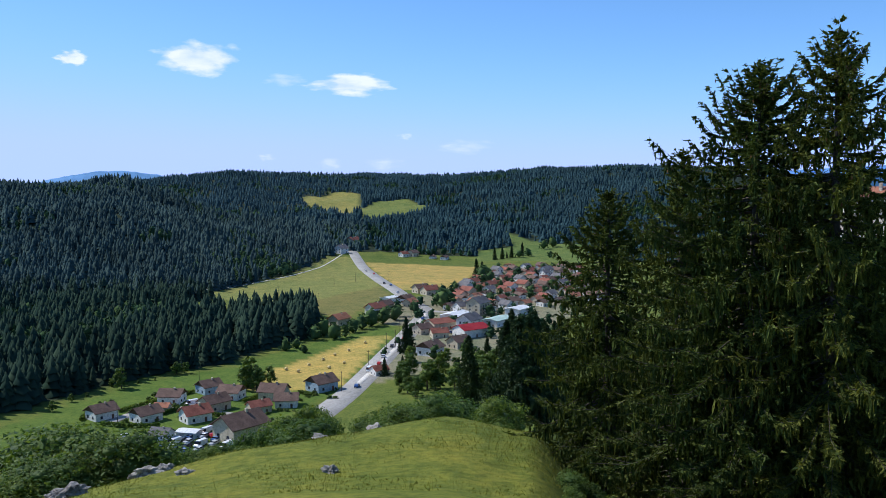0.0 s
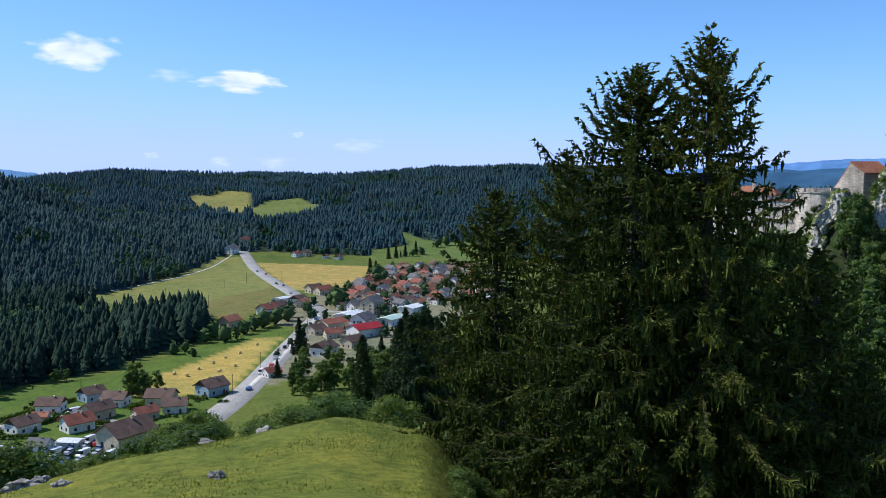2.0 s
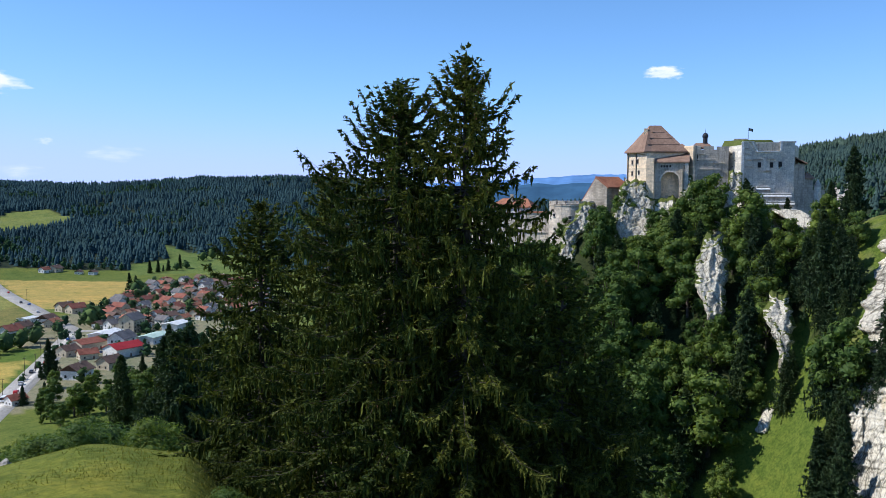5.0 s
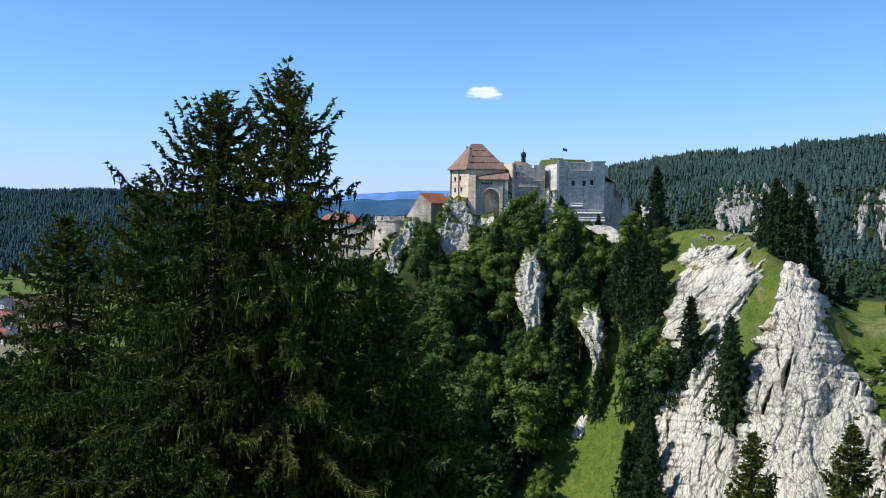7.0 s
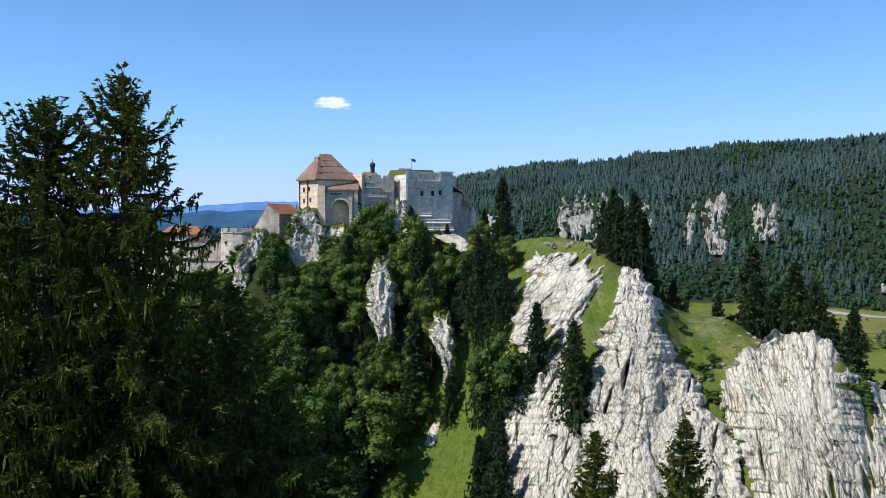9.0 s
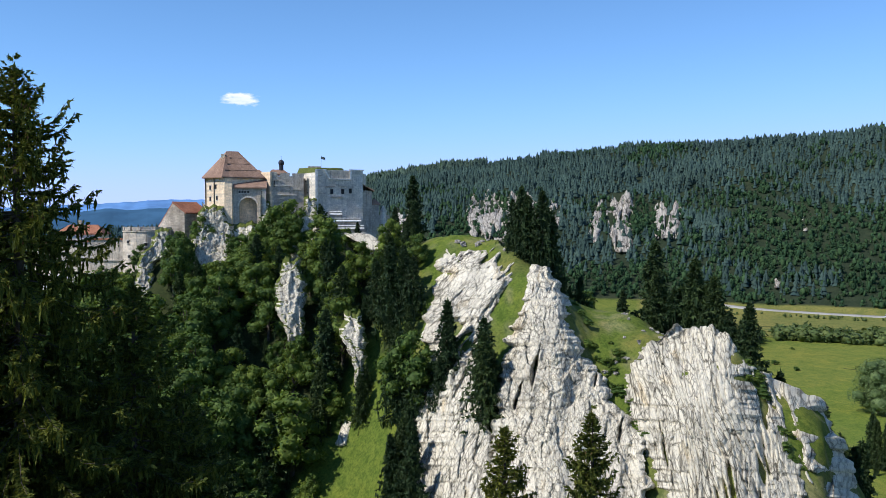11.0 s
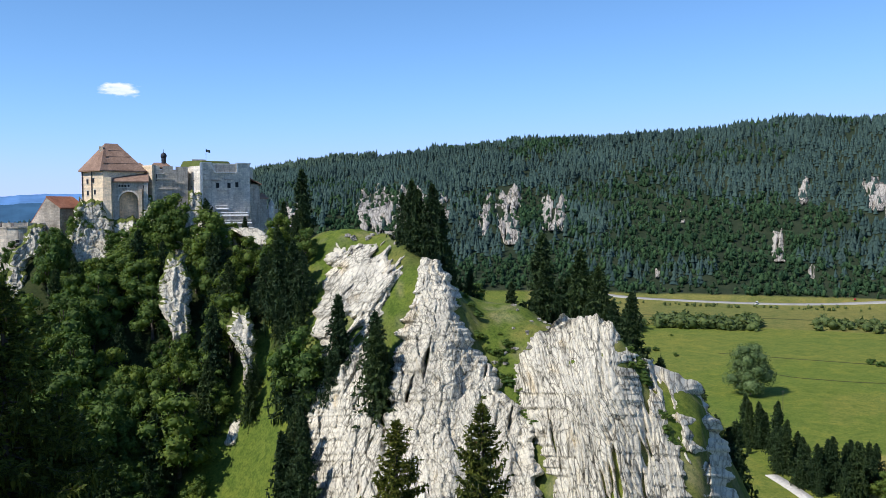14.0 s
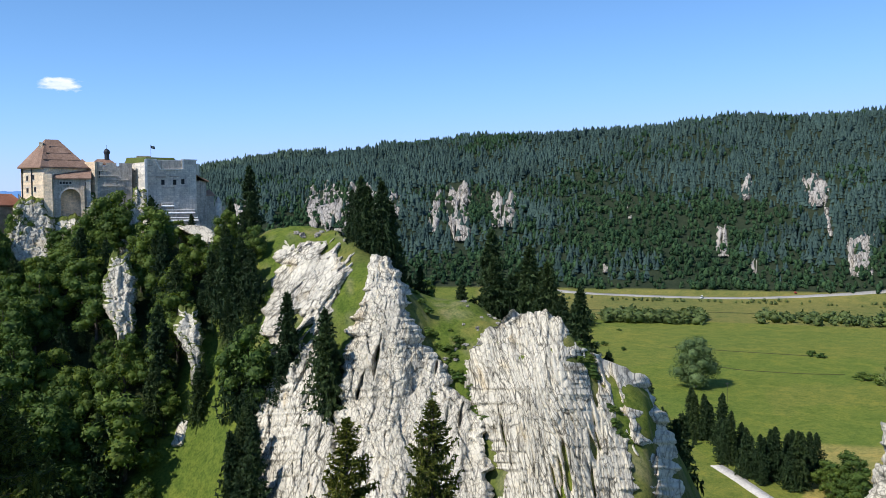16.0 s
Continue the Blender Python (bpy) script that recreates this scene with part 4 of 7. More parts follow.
def broadleaf(tall, spread, seed, leaves=900, leaf=0.42, material=None, name="broadleaf_tree", label="", low=0.12, lobes=15, core=0.86):
    """A leafy tree: a forked trunk and rounded clumps of small bent leaf sprays with gaps between them."""
    rng = np.random.default_rng(seed)
    thing = new(name)
    tv, tf = tube([(0, 0, -0.5), (0.05, 0, tall * 0.2), (0.1, 0.08, tall * 0.5), (0.05, 0.1, tall * 0.8)], [0.03 * tall, 0.024 * tall, 0.015 * tall, 0.004 * tall], 6)
    tvs, tfs, off = [tv], [tf], len(tv)
    clumps = []
    for k in range(lobes):
        h = low + 0.1 + (0.86 - low) * (k + rng.random()) / lobes
        a = 2.4 * k + rng.normal(0, 0.5)
        wide = spread * math.sin(math.pi * min(0.97, max(0.12, (h - low * 0.4) ** 0.85))) ** 0.6
        q = rng.uniform(0.5, 0.86) * wide
        c = np.array([q * math.cos(a), q * math.sin(a), h * tall])
        clumps.append((c, spread * rng.uniform(0.24, 0.46) * (1.1 - 0.3 * h)))
        lv, lf = tube([(0.06, 0.05, c[2] * rng.uniform(0.35, 0.6)), tuple(c * np.array([0.5, 0.5, 0.8])), tuple(c)], [0.01 * tall, 0.006 * tall, 0.002 * tall], 3)
        tvs.append(lv)
        tfs.append(lf + off)
        off += len(lv)
    clumps.append((np.array([0, 0, tall * 0.9]), spread * 0.36))
    clumps.append((np.array([0, 0, tall * 0.55]), spread * 0.62))
    part("trunk", mesh_of("trunk", np.vstack(tvs), np.vstack(tfs), BARK, smooth=True), None, thing)
    total = sum(s * s for _, s in clumps)
    verts, faces, base = [], [], 0
    for c, s in clumps:
        n = max(12, int(leaves * s * s / total))
        d = rng.normal(0, 1, (n, 3))
        d /= np.linalg.norm(d, axis=1, keepdims=True)
        knob = 1 + 0.16 * np.sin(3.1 * d[:, :1] * 2 + seed + c[0]) * np.cos(4.3 * d[:, 1:2] + c[1])
        p = c + d * np.array([s, s, s * 0.82]) * knob * (rng.random((n, 1)) ** 0.5 * 0.3 + 0.78)
        nrm = d + rng.normal(0, 0.55, (n, 3)) + np.array([0, 0, 0.3])
        nrm /= np.linalg.norm(nrm, axis=1, keepdims=True)
        t = np.cross(nrm, rng.normal(0, 1, (n, 3)))
        t /= np.linalg.norm(t, axis=1, keepdims=True)
        b = np.cross(nrm, t)
        k = leaf * rng.uniform(0.6, 1.35, (n, 1))
        verts.append(np.stack([p - t * k * 0.75 - b * k * 0.5, p - t * k * 0.5 + b * k * 0.6 - nrm * k * 0.2, p + t * k], 1).reshape(-1, 3))
        faces.append(np.arange(n * 3).reshape(-1, 3) + base)
        base += n * 3
        lv = LUMP[0] * (core * s * rng.uniform(0.82, 1.12, (len(LUMP[0]), 1))) * np.array([1, 1, 0.82]) + c
        verts.append(lv)
        faces.append(LUMP[1] + base)
        base += len(lv)
    part("crown", mesh_of("crown", np.vstack(verts), np.vstack(faces), material or LEAF), None, thing)
    return tagged(thing, label or "leafy green broadleaf tree on the slope", "tree")


# The tall group of spruces beside the viewpoint.
def hero(az, r, tip, spread, length, seed, **more):
    x, y = polar(az, r)
    g = ground_z(x, y)
    t = spruce(tip - g, spread, length, seed, label=more.pop("label", "tall dark spruce hung with brown cones, beside the viewpoint"), **more)
    t.matrix_world = pose(x, y, g)
    return t


hero(24.2, 36.0, 95.6, 5.0, 6.8, 5, cones=0.18, per=7, heart=3800, gap=0.44)
hero(19.8, 37.5, 94.6, 4.9, 4.5, 8, cones=0.16, per=7, heart=4200, gap=0.38)
hero(15.3, 41.0, 91.2, 4.8, 6.0, 3, cones=0.1, per=6, heart=3000)
hero(10.8, 46.0, 89.3, 4.9, 4.6, 14, cones=0.06, pitch=0.15, twig=0.4, step=0.075, shoot=0.15, width=0.031, heart=3000)
hero(30.6, 36.0, 87.2, 4.3, 5.0, 21, cones=0.06, pitch=0.15, twig=0.4, step=0.075, shoot=0.15, width=0.031, heart=3000, label="dark shaded spruce below the tall group")
hero(33.4, 38.0, 82.6, 3.8, 4.0, 23, pitch=0.15, twig=0.4, step=0.075, shoot=0.15, width=0.031, heart=3000, label="dark shaded spruce below the tall group")
hero(53.8, 58.0, 76.0, 3.6, 7.0, 33, cones=0.2, pitch=0.22, twig=0.5, step=0.1, shoot=0.2, width=0.04, heart=1500, label="spruce top with brown cones below the cliff")
hero(59.4, 58.0, 77.2, 3.6, 8.0, 35, cones=0.2, pitch=0.22, twig=0.5, step=0.1, shoot=0.2, width=0.04, heart=1500, label="spruce top with brown cones below the cliff")


# ---- rock faces ----
def first_ground(az, el, r0, r1):
    """Distances at which rays from the viewpoint meet the land (arrays of bearing and elevation)."""
    r = np.linspace(r0, r1, 160)
    a, t = np.radians(az), np.tan(np.radians(el))
    x, y = r * np.sin(a)[..., None], r * np.cos(a)[..., None]
    clear = EYE + r * t[..., None] - height(x, y)
    below = clear < 0
    i = np.maximum(np.argmax(below, -1), 1)
    a, b = np.take_along_axis(clear, i[..., None] - 1, -1)[..., 0], np.take_along_axis(clear, i[..., None], -1)[..., 0]
    return np.where(below.any(-1), r[i - 1] + (r[i] - r[i - 1]) * np.clip(a / (a - b + 1e-9), 0, 1), np.nan)


def crag(name, left, right, bulge, label, r_top=None, r_low=None, near=110.0, far=260.0, step=0.24, rough=1.0, tilt=0.0, material=None, seed=0, cell=1.0, jag=0.3, ledges=0.0, fade=2.0, upright=1.5, clefts=False):
    """A limestone face set into the slope; its left and right edges are bearing and elevation, from the top down."""
    top, low = max(left[0][1], right[0][1]), min(left[-1][1], right[-1][1])
    reach = 0.5 * (near + far) if r_top is None else 0.5 * (r_top + r_low)
    n = max(8, int(radians(top - low) * reach / step))
    el = np.linspace(top, low, n)
    edge = lambda side: np.interp(-el, [-p[1] for p in side], [p[0] for p in side])
    l, r = edge(left), edge(right)
    m = max(8, int(radians(float(np.max(r - l))) * reach / step))
    u = np.linspace(0, 1, m)
    k = cell
    turn = lambda s: (fbm(el * 40 / (reach * 0.1 * k), el * 0 + s, 5, 70 + seed) - 0.5) * np.minimum(0.5 * (r - l), 1.2)
    l, r = l + turn(1.7), r + turn(8.2)
    az = l[:, None] + (r - l)[:, None] * u[None]
    ele = el[:, None] + 0 * az + (fbm(az * 1.9, az * 0 + 3.3 + seed, 5, 80 + seed) - 0.5) * 2 * jag * np.clip(1 - 3 * np.linspace(0, 1, n), 0, 1)[:, None]
    if r_top is None:
        i, j = np.unique(np.r_[0:n:4, n - 1]), np.unique(np.r_[0:m:4, m - 1])
        base = first_ground(az[np.ix_(i, j)], ele[np.ix_(i, j)], near, far)
        for row in range(len(i) - 2, -1, -1):
            base[row] = np.where(np.isnan(base[row]), base[row + 1], base[row])
        base = np.where(np.isnan(base), far, base)
        for _ in range(14 if far < 500 else 1):
            base[1:-1] = (base[:-2] + base[2:] + 2 * base[1:-1]) / 4
            base[:, 1:-1] = (base[:, :-2] + base[:, 2:] + 2 * base[:, 1:-1]) / 4
        base = np.array([np.interp(np.arange(m), j, row) for row in base])
        base = np.array([np.interp(np.arange(n), i, column) for column in base.T]).T
    else:
        base = np.linspace(r_top, r_low, n)[:, None] + 0 * az
    across, up = np.radians(az) * reach, EYE + base * np.tan(np.radians(ele))
    long = math.hypot(1.0, tilt)
    p, q = (across - tilt * up) / long, (up + tilt * across) / long
    p = p + 1.6 * k * (fbm(p / (5 * k), q / (9 * k), 3, 60 + seed) - 0.5)
    # how far the rock goes before the grass takes over, with ragged rims and grassy ledges along the beds
    e = np.minimum(u, 1 - u)[None] * (r - l)[:, None] * math.pi / 180 * reach
    v = np.linspace(0, 1, n)[:, None] * radians(top - low) * reach
    rim = np.clip(np.minimum(e, v) / (fade * k) + 1.5 * (fbm(p / (2.2 * k), q / (4.0 * k), 4, 41 + seed) - 0.5), -0.6, 1)
    bed = fbm(p / (2.2 * k), q / (9.0 * k), 4, 51 + seed)
    rim = np.minimum(rim, np.clip(1 - 14 * (bed - (0.78 - 0.2 * ledges)), -0.5, 1)) if ledges else rim
    ridge = 1 - 2 * np.abs(fbm(p / (7 * k), q / (16 * k), 4, 99 + seed) - 0.5)
    if clefts:
        # a smooth slab scored by long narrow clefts, with shorter cracks across
        p = p + 2.6 * k * (fbm(p / (6 * k), q / (8 * k), 3, 61 + seed) - 0.5)
        q = q + 2.2 * k * (fbm(p / (2.2 * k), q / (3 * k), 3, 62 + seed) - 0.5)
        gap1, own1, dx1, dy1 = worley(p / (1.05 * k), q / (4.2 * k), 90 + seed)
        gap2, own2, dx2, dy2 = worley(p / (0.9 * k), q / (1.3 * k), 95 + seed)
        broken = smooth01(fbm(p / (4 * k), q / (6 * k), 3, 97 + seed), 0.35, 0.65)
        relief = 2.2 * (ridge - 0.7) + 0.3 * (own1 - 0.5) + 0.25 * dx1 * (own1 - 0.3) - 0.62 * np.clip(1 - gap1 / 0.17, 0, 1)
        relief = relief + broken * (0.2 * (own2 - 0.5) - 0.22 * np.clip(1 - gap2 / 0.16, 0, 1)) + 0.22 * (fbm(p / 0.6, q / 0.9, 4, 33 + seed) - 0.5)
    else:
        gap1, own1, dx1, dy1 = worley(p / (2.4 * k), q / (2.4 * upright * k), 90 + seed)
        gap2, own2, dx2, dy2 = worley(p / (0.95 * k), q / (0.8 * upright * k), 95 + seed)
        gap3, own3, dx3, dy3 = worley(p / (0.42 * k), q / (0.36 * upright * k), 96 + seed)
        relief = 3.0 * (ridge - 0.7) + 0.8 * (own1 - 0.5) + 0.7 * dx1 * (own1 - 0.4) - 0.55 * dy1 - 0.3 * np.clip(1 - gap1 / 0.1, 0, 1)
        relief = relief + 0.42 * (own2 - 0.5) + 0.34 * dx2 * (own2 - 0.5) - 0.3 * dy2 - 0.16 * np.clip(1 - gap2 / 0.12, 0, 1)
        relief = relief + 0.17 * (own3 - 0.5) - 0.14 * dy3 + 0.3 * (fbm(p / 0.9, q / 1.1, 4, 33 + seed) - 0.5)
    face = np.clip(rim, 0, 1) ** 0.7
    rr = base - bulge * face - face * rough * k * relief + 2.4 * k * np.clip(-rim, 0, 1) + 0.25 * (rim < 0)
    a = np.radians(az)
    z = EYE + rr * np.tan(np.radians(ele))
    verts = np.stack([rr * np.sin(a), rr * np.cos(a), z], -1)
    back = verts[0].copy() * np.array([1.03, 1.03, 1.0]) - np.array([0, 0, 2.5])
    back2 = verts[-1].copy() * np.array([1.03, 1.03, 1.0]) - np.array([0, 0, 4.0])
    verts = np.vstack([back[None], verts, back2[None]])
    uv = np.stack([np.vstack([p[:1], p, p[-1:]]), np.vstack([q[:1] + 3, q, q[-1:] - 3])], -1).reshape(-1, 2)
    n += 2
    i, j = np.meshgrid(np.arange(n - 1), np.arange(m - 1), indexing="ij")
    f = np.stack([i * m + j, (i + 1) * m + j, (i + 1) * m + j + 1, i * m + j + 1], -1).reshape(-1, 4)
    me = mesh_of(name, verts.reshape(-1, 3), f, material or ROCK)
    near = (1 - np.clip(np.minimum(e, v) / (3.2 * fade * k), 0, 1)) ** 1.5
    me.attributes.new("rim", "FLOAT", "POINT").data.foreach_set("value", np.vstack([near[:1], near, near[-1:]]).astype(np.float32).ravel())
    me.uv_layers.new(name="face").data.foreach_set("uv", uv[f.ravel()].astype(np.float32).ravel())
    return tagged(new(name, me), label, "cliff")


crag("limestone_cliff", ((49.3, -2.0), (48.6, -4.7), (48.0, -7.0), (48.3, -9.2)), ((54.2, -2.3), (54.0, -3.3), (53.2, -5.2), (52.2, -7.0), (51.2, -9.2)), 1.5, "ledged pale limestone face with grass on its ledges", seed=1, tilt=1.0, rough=0.7, ledges=1.0, fade=1.2, step=0.17, material=ROCK_BEDS, upright=2.4)
crag("limestone_cliff", ((50.4, -9.1), (48.3, -10.8), (47.4, -12.3), (47.5, -14.5), (46.6, -21)), ((51.4, -8.8), (52.3, -11.0), (52.7, -14.0), (53.0, -21)), 2.2, "cleft grey limestone buttress above the gorge meadow", seed=13, tilt=0.45, rough=0.9, ledges=0.45, fade=1.2, step=0.17, material=ROCK_BEDS, upright=3.0)
crag("limestone_cliff", ((55.0, -3.0), (54.7, -5.0), (53.8, -7.1), (53.0, -9.4), (52.7, -13.0), (52.0, -21)), ((56.4, -3.1), (57.4, -5.1), (57.9, -7.4), (59.3, -9.4), (60.5, -11.5), (62.4, -13.9), (63.4, -21)), 3.2, "steep pillar of pale grey limestone", seed=2, tilt=0.25, rough=0.85, ledges=0.2, fade=1.5, step=0.17, upright=1.5)
crag("limestone_cliff", ((64.6, -6.7), (62.6, -8.0), (60.9, -10.0), (61.2, -12.2), (62.3, -14.2), (63.2, -16.4), (64.0, -21)), ((66.9, -6.9), (69.0, -9.1), (70.1, -10.8), (71.0, -12.8), (71.7, -14.8), (73.2, -21)), 1.5, "broad sunlit limestone slab scored by vertical clefts", seed=3, tilt=-0.4, rough=0.8, material=ROCK_SLAB, ledges=0.5, fade=4.0, step=0.17, jag=0.5, clefts=True)
crag("limestone_cliff", ((68.7, -9.3), (69.8, -10.9), (71.2, -13.2), (72.1, -15.1), (73.4, -18)), ((70.1, -9.6), (72.8, -10.8), (73.9, -12.7), (74.6, -14.6), (75.3, -18)), 1.2, "broken limestone rib running down the ridge", seed=4, tilt=-0.6, rough=0.8, material=ROCK_SLAB, ledges=1.1, fade=1.2, step=0.2, upright=3.0)
castle = dict(material=ROCK_CASTLE, step=0.2, fade=0.8, upright=1.7)
crag("castle_crag", ((33.9, 0.95), (33.6, 0.3), (33.5, -0.6), (33.2, -1.7), (33.0, -3.8)), ((35.35, 0.7), (35.6, 0.2), (35.75, -0.6), (35.9, -1.7), (35.8, -3.8)), 1.6, "rugged limestone crag beneath the castle tower", r_top=240, r_low=230, seed=5, rough=0.9, jag=0.5, tilt=0.25, **castle)
crag("castle_crag", ((35.4, -0.25), (35.4, -1.2), (35.3, -3.2)), ((37.4, -0.3), (37.5, -1.2), (37.4, -3.2)), 1.0, "limestone footing under the gatehouse arch", r_top=238.5, r_low=229, seed=14, rough=0.8, jag=0.4, **castle)
crag("castle_crag", ((37.4, 1.2), (37.3, 0.5), (37.4, -2.0)), ((37.95, 1.2), (38.3, 0.5), (38.8, -2.0)), 0.8, "limestone outcrop under the curtain wall", r_top=240, r_low=234, seed=6, rough=0.8, jag=0.5, **castle)
crag("castle_crag", ((40.3, 1.6), (40.1, 0.9), (39.5, -1.2), (38.9, -3.6)), ((41.0, 1.6), (41.1, 0.6), (40.6, -1.2), (39.9, -3.6)), 0.8, "narrow limestone rib under the keep", r_top=236, r_low=226, seed=7, rough=0.8, jag=0.6, **castle)
crag("castle_crag", ((31.0, -1.0), (30.6, -1.7), (30.0, -2.4), (29.6, -5.2)), ((32.0, -0.7), (31.9, -2.0), (31.0, -2.7), (30.6, -5.2)), 1.0, "limestone spur beside the round bastion", r_top=238, r_low=227, seed=8, rough=0.9, jag=0.6, tilt=0.3, **castle)
crag("rock_outcrop", ((39.0, -2.5), (38.5, -4.4), (38.5, -5.8), (39.1, -7.6)), ((39.9, -2.5), (40.4, -4.2), (40.4, -6.0), (40.1, -7.6)), 1.4, "grey limestone outcrop among the trees", r_top=211, r_low=203, seed=9, rough=0.9, jag=0.7, **castle)
crag("rock_outcrop", ((42.9, -5.9), (42.6, -7.5), (43.2, -8.9), (43.5, -10.1)), ((44.0, -5.9), (44.3, -7.1), (44.25, -8.8), (44.15, -10.1)), 1.2, "pale limestone outcrop above the gorge meadow", r_top=191, r_low=184, seed=10, rough=0.8, jag=0.6, **castle)
crag("rock_outcrop", ((42.75, -13.1), (42.2, -14.5)), ((43.3, -13.1), (43.05, -14.5)), 0.7, "bare pale rock in the steep meadow", step=0.25, seed=11, rough=0.3, near=120, far=210, fade=0.6)
crag("rock_outcrop", ((42.8, -1.0), (43.4, -1.4), (44.4, -2.0)), ((44.6, -0.95), (45.2, -1.2), (45.3, -2.0)), 0.6, "bare pale scree slope below the keep", r_top=234, r_low=225, step=0.35, seed=12, rough=0.35, jag=0.1, fade=0.5)
for n, (l, r) in enumerate(FAR_CLIFFS):
    crag("far_cliff", l, r, 9.0, "weathered limestone cliff rising out of the forest", near=880, far=1500, step=1.2, seed=20 + n, rough=1.3, tilt=0.1, material=ROCK_FAR, cell=2.4, jag=1.0, fade=2.2, ledges=1.0)
crag("limestone_cliff", ((86.7, -14.3), (85.7, -17.0), (85.0, -20), (84.6, -27)), ((91.0, -12.6), (92.0, -17.0), (92.5, -27)), 1.5, "white limestone face above the valley track", r_top=157, r_low=136, seed=40, rough=0.7, material=ROCK_SLAB, fade=1.0)


# ---- castle ----
CASTLE_AZ, CASTLE_R = 37.74, 240.0
CASTLE = pose(*polar(CASTLE_AZ, CASTLE_R), 0, 0, 0, -CASTLE_AZ)


def prism(plan, z0, z1, top=1.0, shift=(0, 0)):
    """A block over a plan polygon; top scales the upper outline about the middle."""
    bm = bmesh.new()
    cx, cy = sum(p[0] for p in plan) / len(plan), sum(p[1] for p in plan) / len(plan)
    low = [bm.verts.new((x, y, z0)) for x, y in plan]
    up = [bm.verts.new((cx + (x - cx) * top + shift[0], cy + (y - cy) * top + shift[1], z1)) for x, y in plan]
    bm.faces.new(low[::-1])
    bm.faces.new(up)
    for i in range(len(plan)):
        k = (i + 1) % len(plan)
        bm.faces.new((low[i], low[k], up[k], up[i]))
    bmesh.ops.recalc_face_normals(bm, faces=bm.faces)
    return bm


def box(x0, x1, y0, y1, z0, z1, bm=None):
    bm = bm or bmesh.new()
    m = bmesh.ops.create_cube(bm, size=1.0)["verts"]
    for v in m:
        v.co = ((x0 + x1) / 2 + v.co.x * (x1 - x0), (y0 + y1) / 2 + v.co.y * (y1 - y0), (z0 + z1) / 2 + v.co.z * (z1 - z0))
    return bm


def upright_shape(outline, y0, y1):
    """An outline in x and z, given depth from y0 to y1."""
    bm = bmesh.new()
    a = [bm.verts.new((x, y0, z)) for x, z in outline]
    b = [bm.verts.new((x, y1, z)) for x, z in outline]
    bm.faces.new(a)
    bm.faces.new(b[::-1])
    for i in range(len(outline)):
        k = (i + 1) % len(outline)
        bm.faces.new((a[i], b[i], b[k], a[k]))
    bmesh.ops.recalc_face_normals(bm, faces=bm.faces)
    bmesh.ops.triangulate(bm, faces=[f for f in bm.faces if len(f.verts) > 4])
    return bm


def roof_solid(eave, ridge, z0, z1, thick=0.3):
    """A hipped roof over an eave polygon up to a ridge of two points."""
    bm = bmesh.new()
    e = [bm.verts.new((x, y, z0)) for x, y in eave]
    f = [bm.verts.new((x, y, z0 - thick)) for x, y in eave]
    r = [bm.verts.new((x, y, z1)) for x, y in ridge]
    pick = [min((0, 1), key=lambda k: (x - ridge[k][0]) ** 2 + (y - ridge[k][1]) ** 2) for x, y in eave]
    for i in range(len(eave)):
        k = (i + 1) % len(eave)
        if pick[i] == pick[k]:
            bm.faces.new((e[i], e[k], r[pick[i]]))
        else:
            bm.faces.new((e[i], e[k], r[pick[k]], r[pick[i]]))
        bm.faces.new((f[i], f[k], e[k], e[i]))
    bm.faces.new(f[::-1])
    bmesh.ops.recalc_face_normals(bm, faces=bm.faces)
    return bm


def castle_thing(name, label, category="castle"):
    ob = new(name)
    ob.matrix_world = CASTLE
    return tagged(ob, label, category)


def wall_opening(parent, p0, p1, along, z, wide, tall, name="window"):
    """A dark window set on the wall that runs from p0 to p1 in plan, with a stone surround."""
    d = Vector((p1[0] - p0[0], p1[1] - p0[1], 0))
    t = d.normalized()
    nrm = Vector((t.y, -t.x, 0))
    c = Vector((p0[0], p0[1], z)) + t * along
    rot = Matrix((t, -nrm, (0, 0, 1))).transposed().to_4x4()
    m = Matrix.Translation(c) @ rot
    bm = box(-wide / 2, wide / 2, -0.04, 0.2, -tall / 2, tall / 2)
    bm.transform(m)
    w = part(name, bm, DARK, parent)
    bm = box(-wide / 2 - 0.18, wide / 2 + 0.18, -0.1, 0.1, -tall / 2 - 0.22, -tall / 2 - 0.02)
    bm.transform(m)
    part("sill", bm, STONE_PALE, w)
    bm = box(-wide / 2 - 0.18, wide / 2 + 0.18, -0.08, 0.1, tall / 2 + 0.02, tall / 2 + 0.22)
    bm.transform(m)
    part("lintel", bm, STONE_PALE, w)
    return w


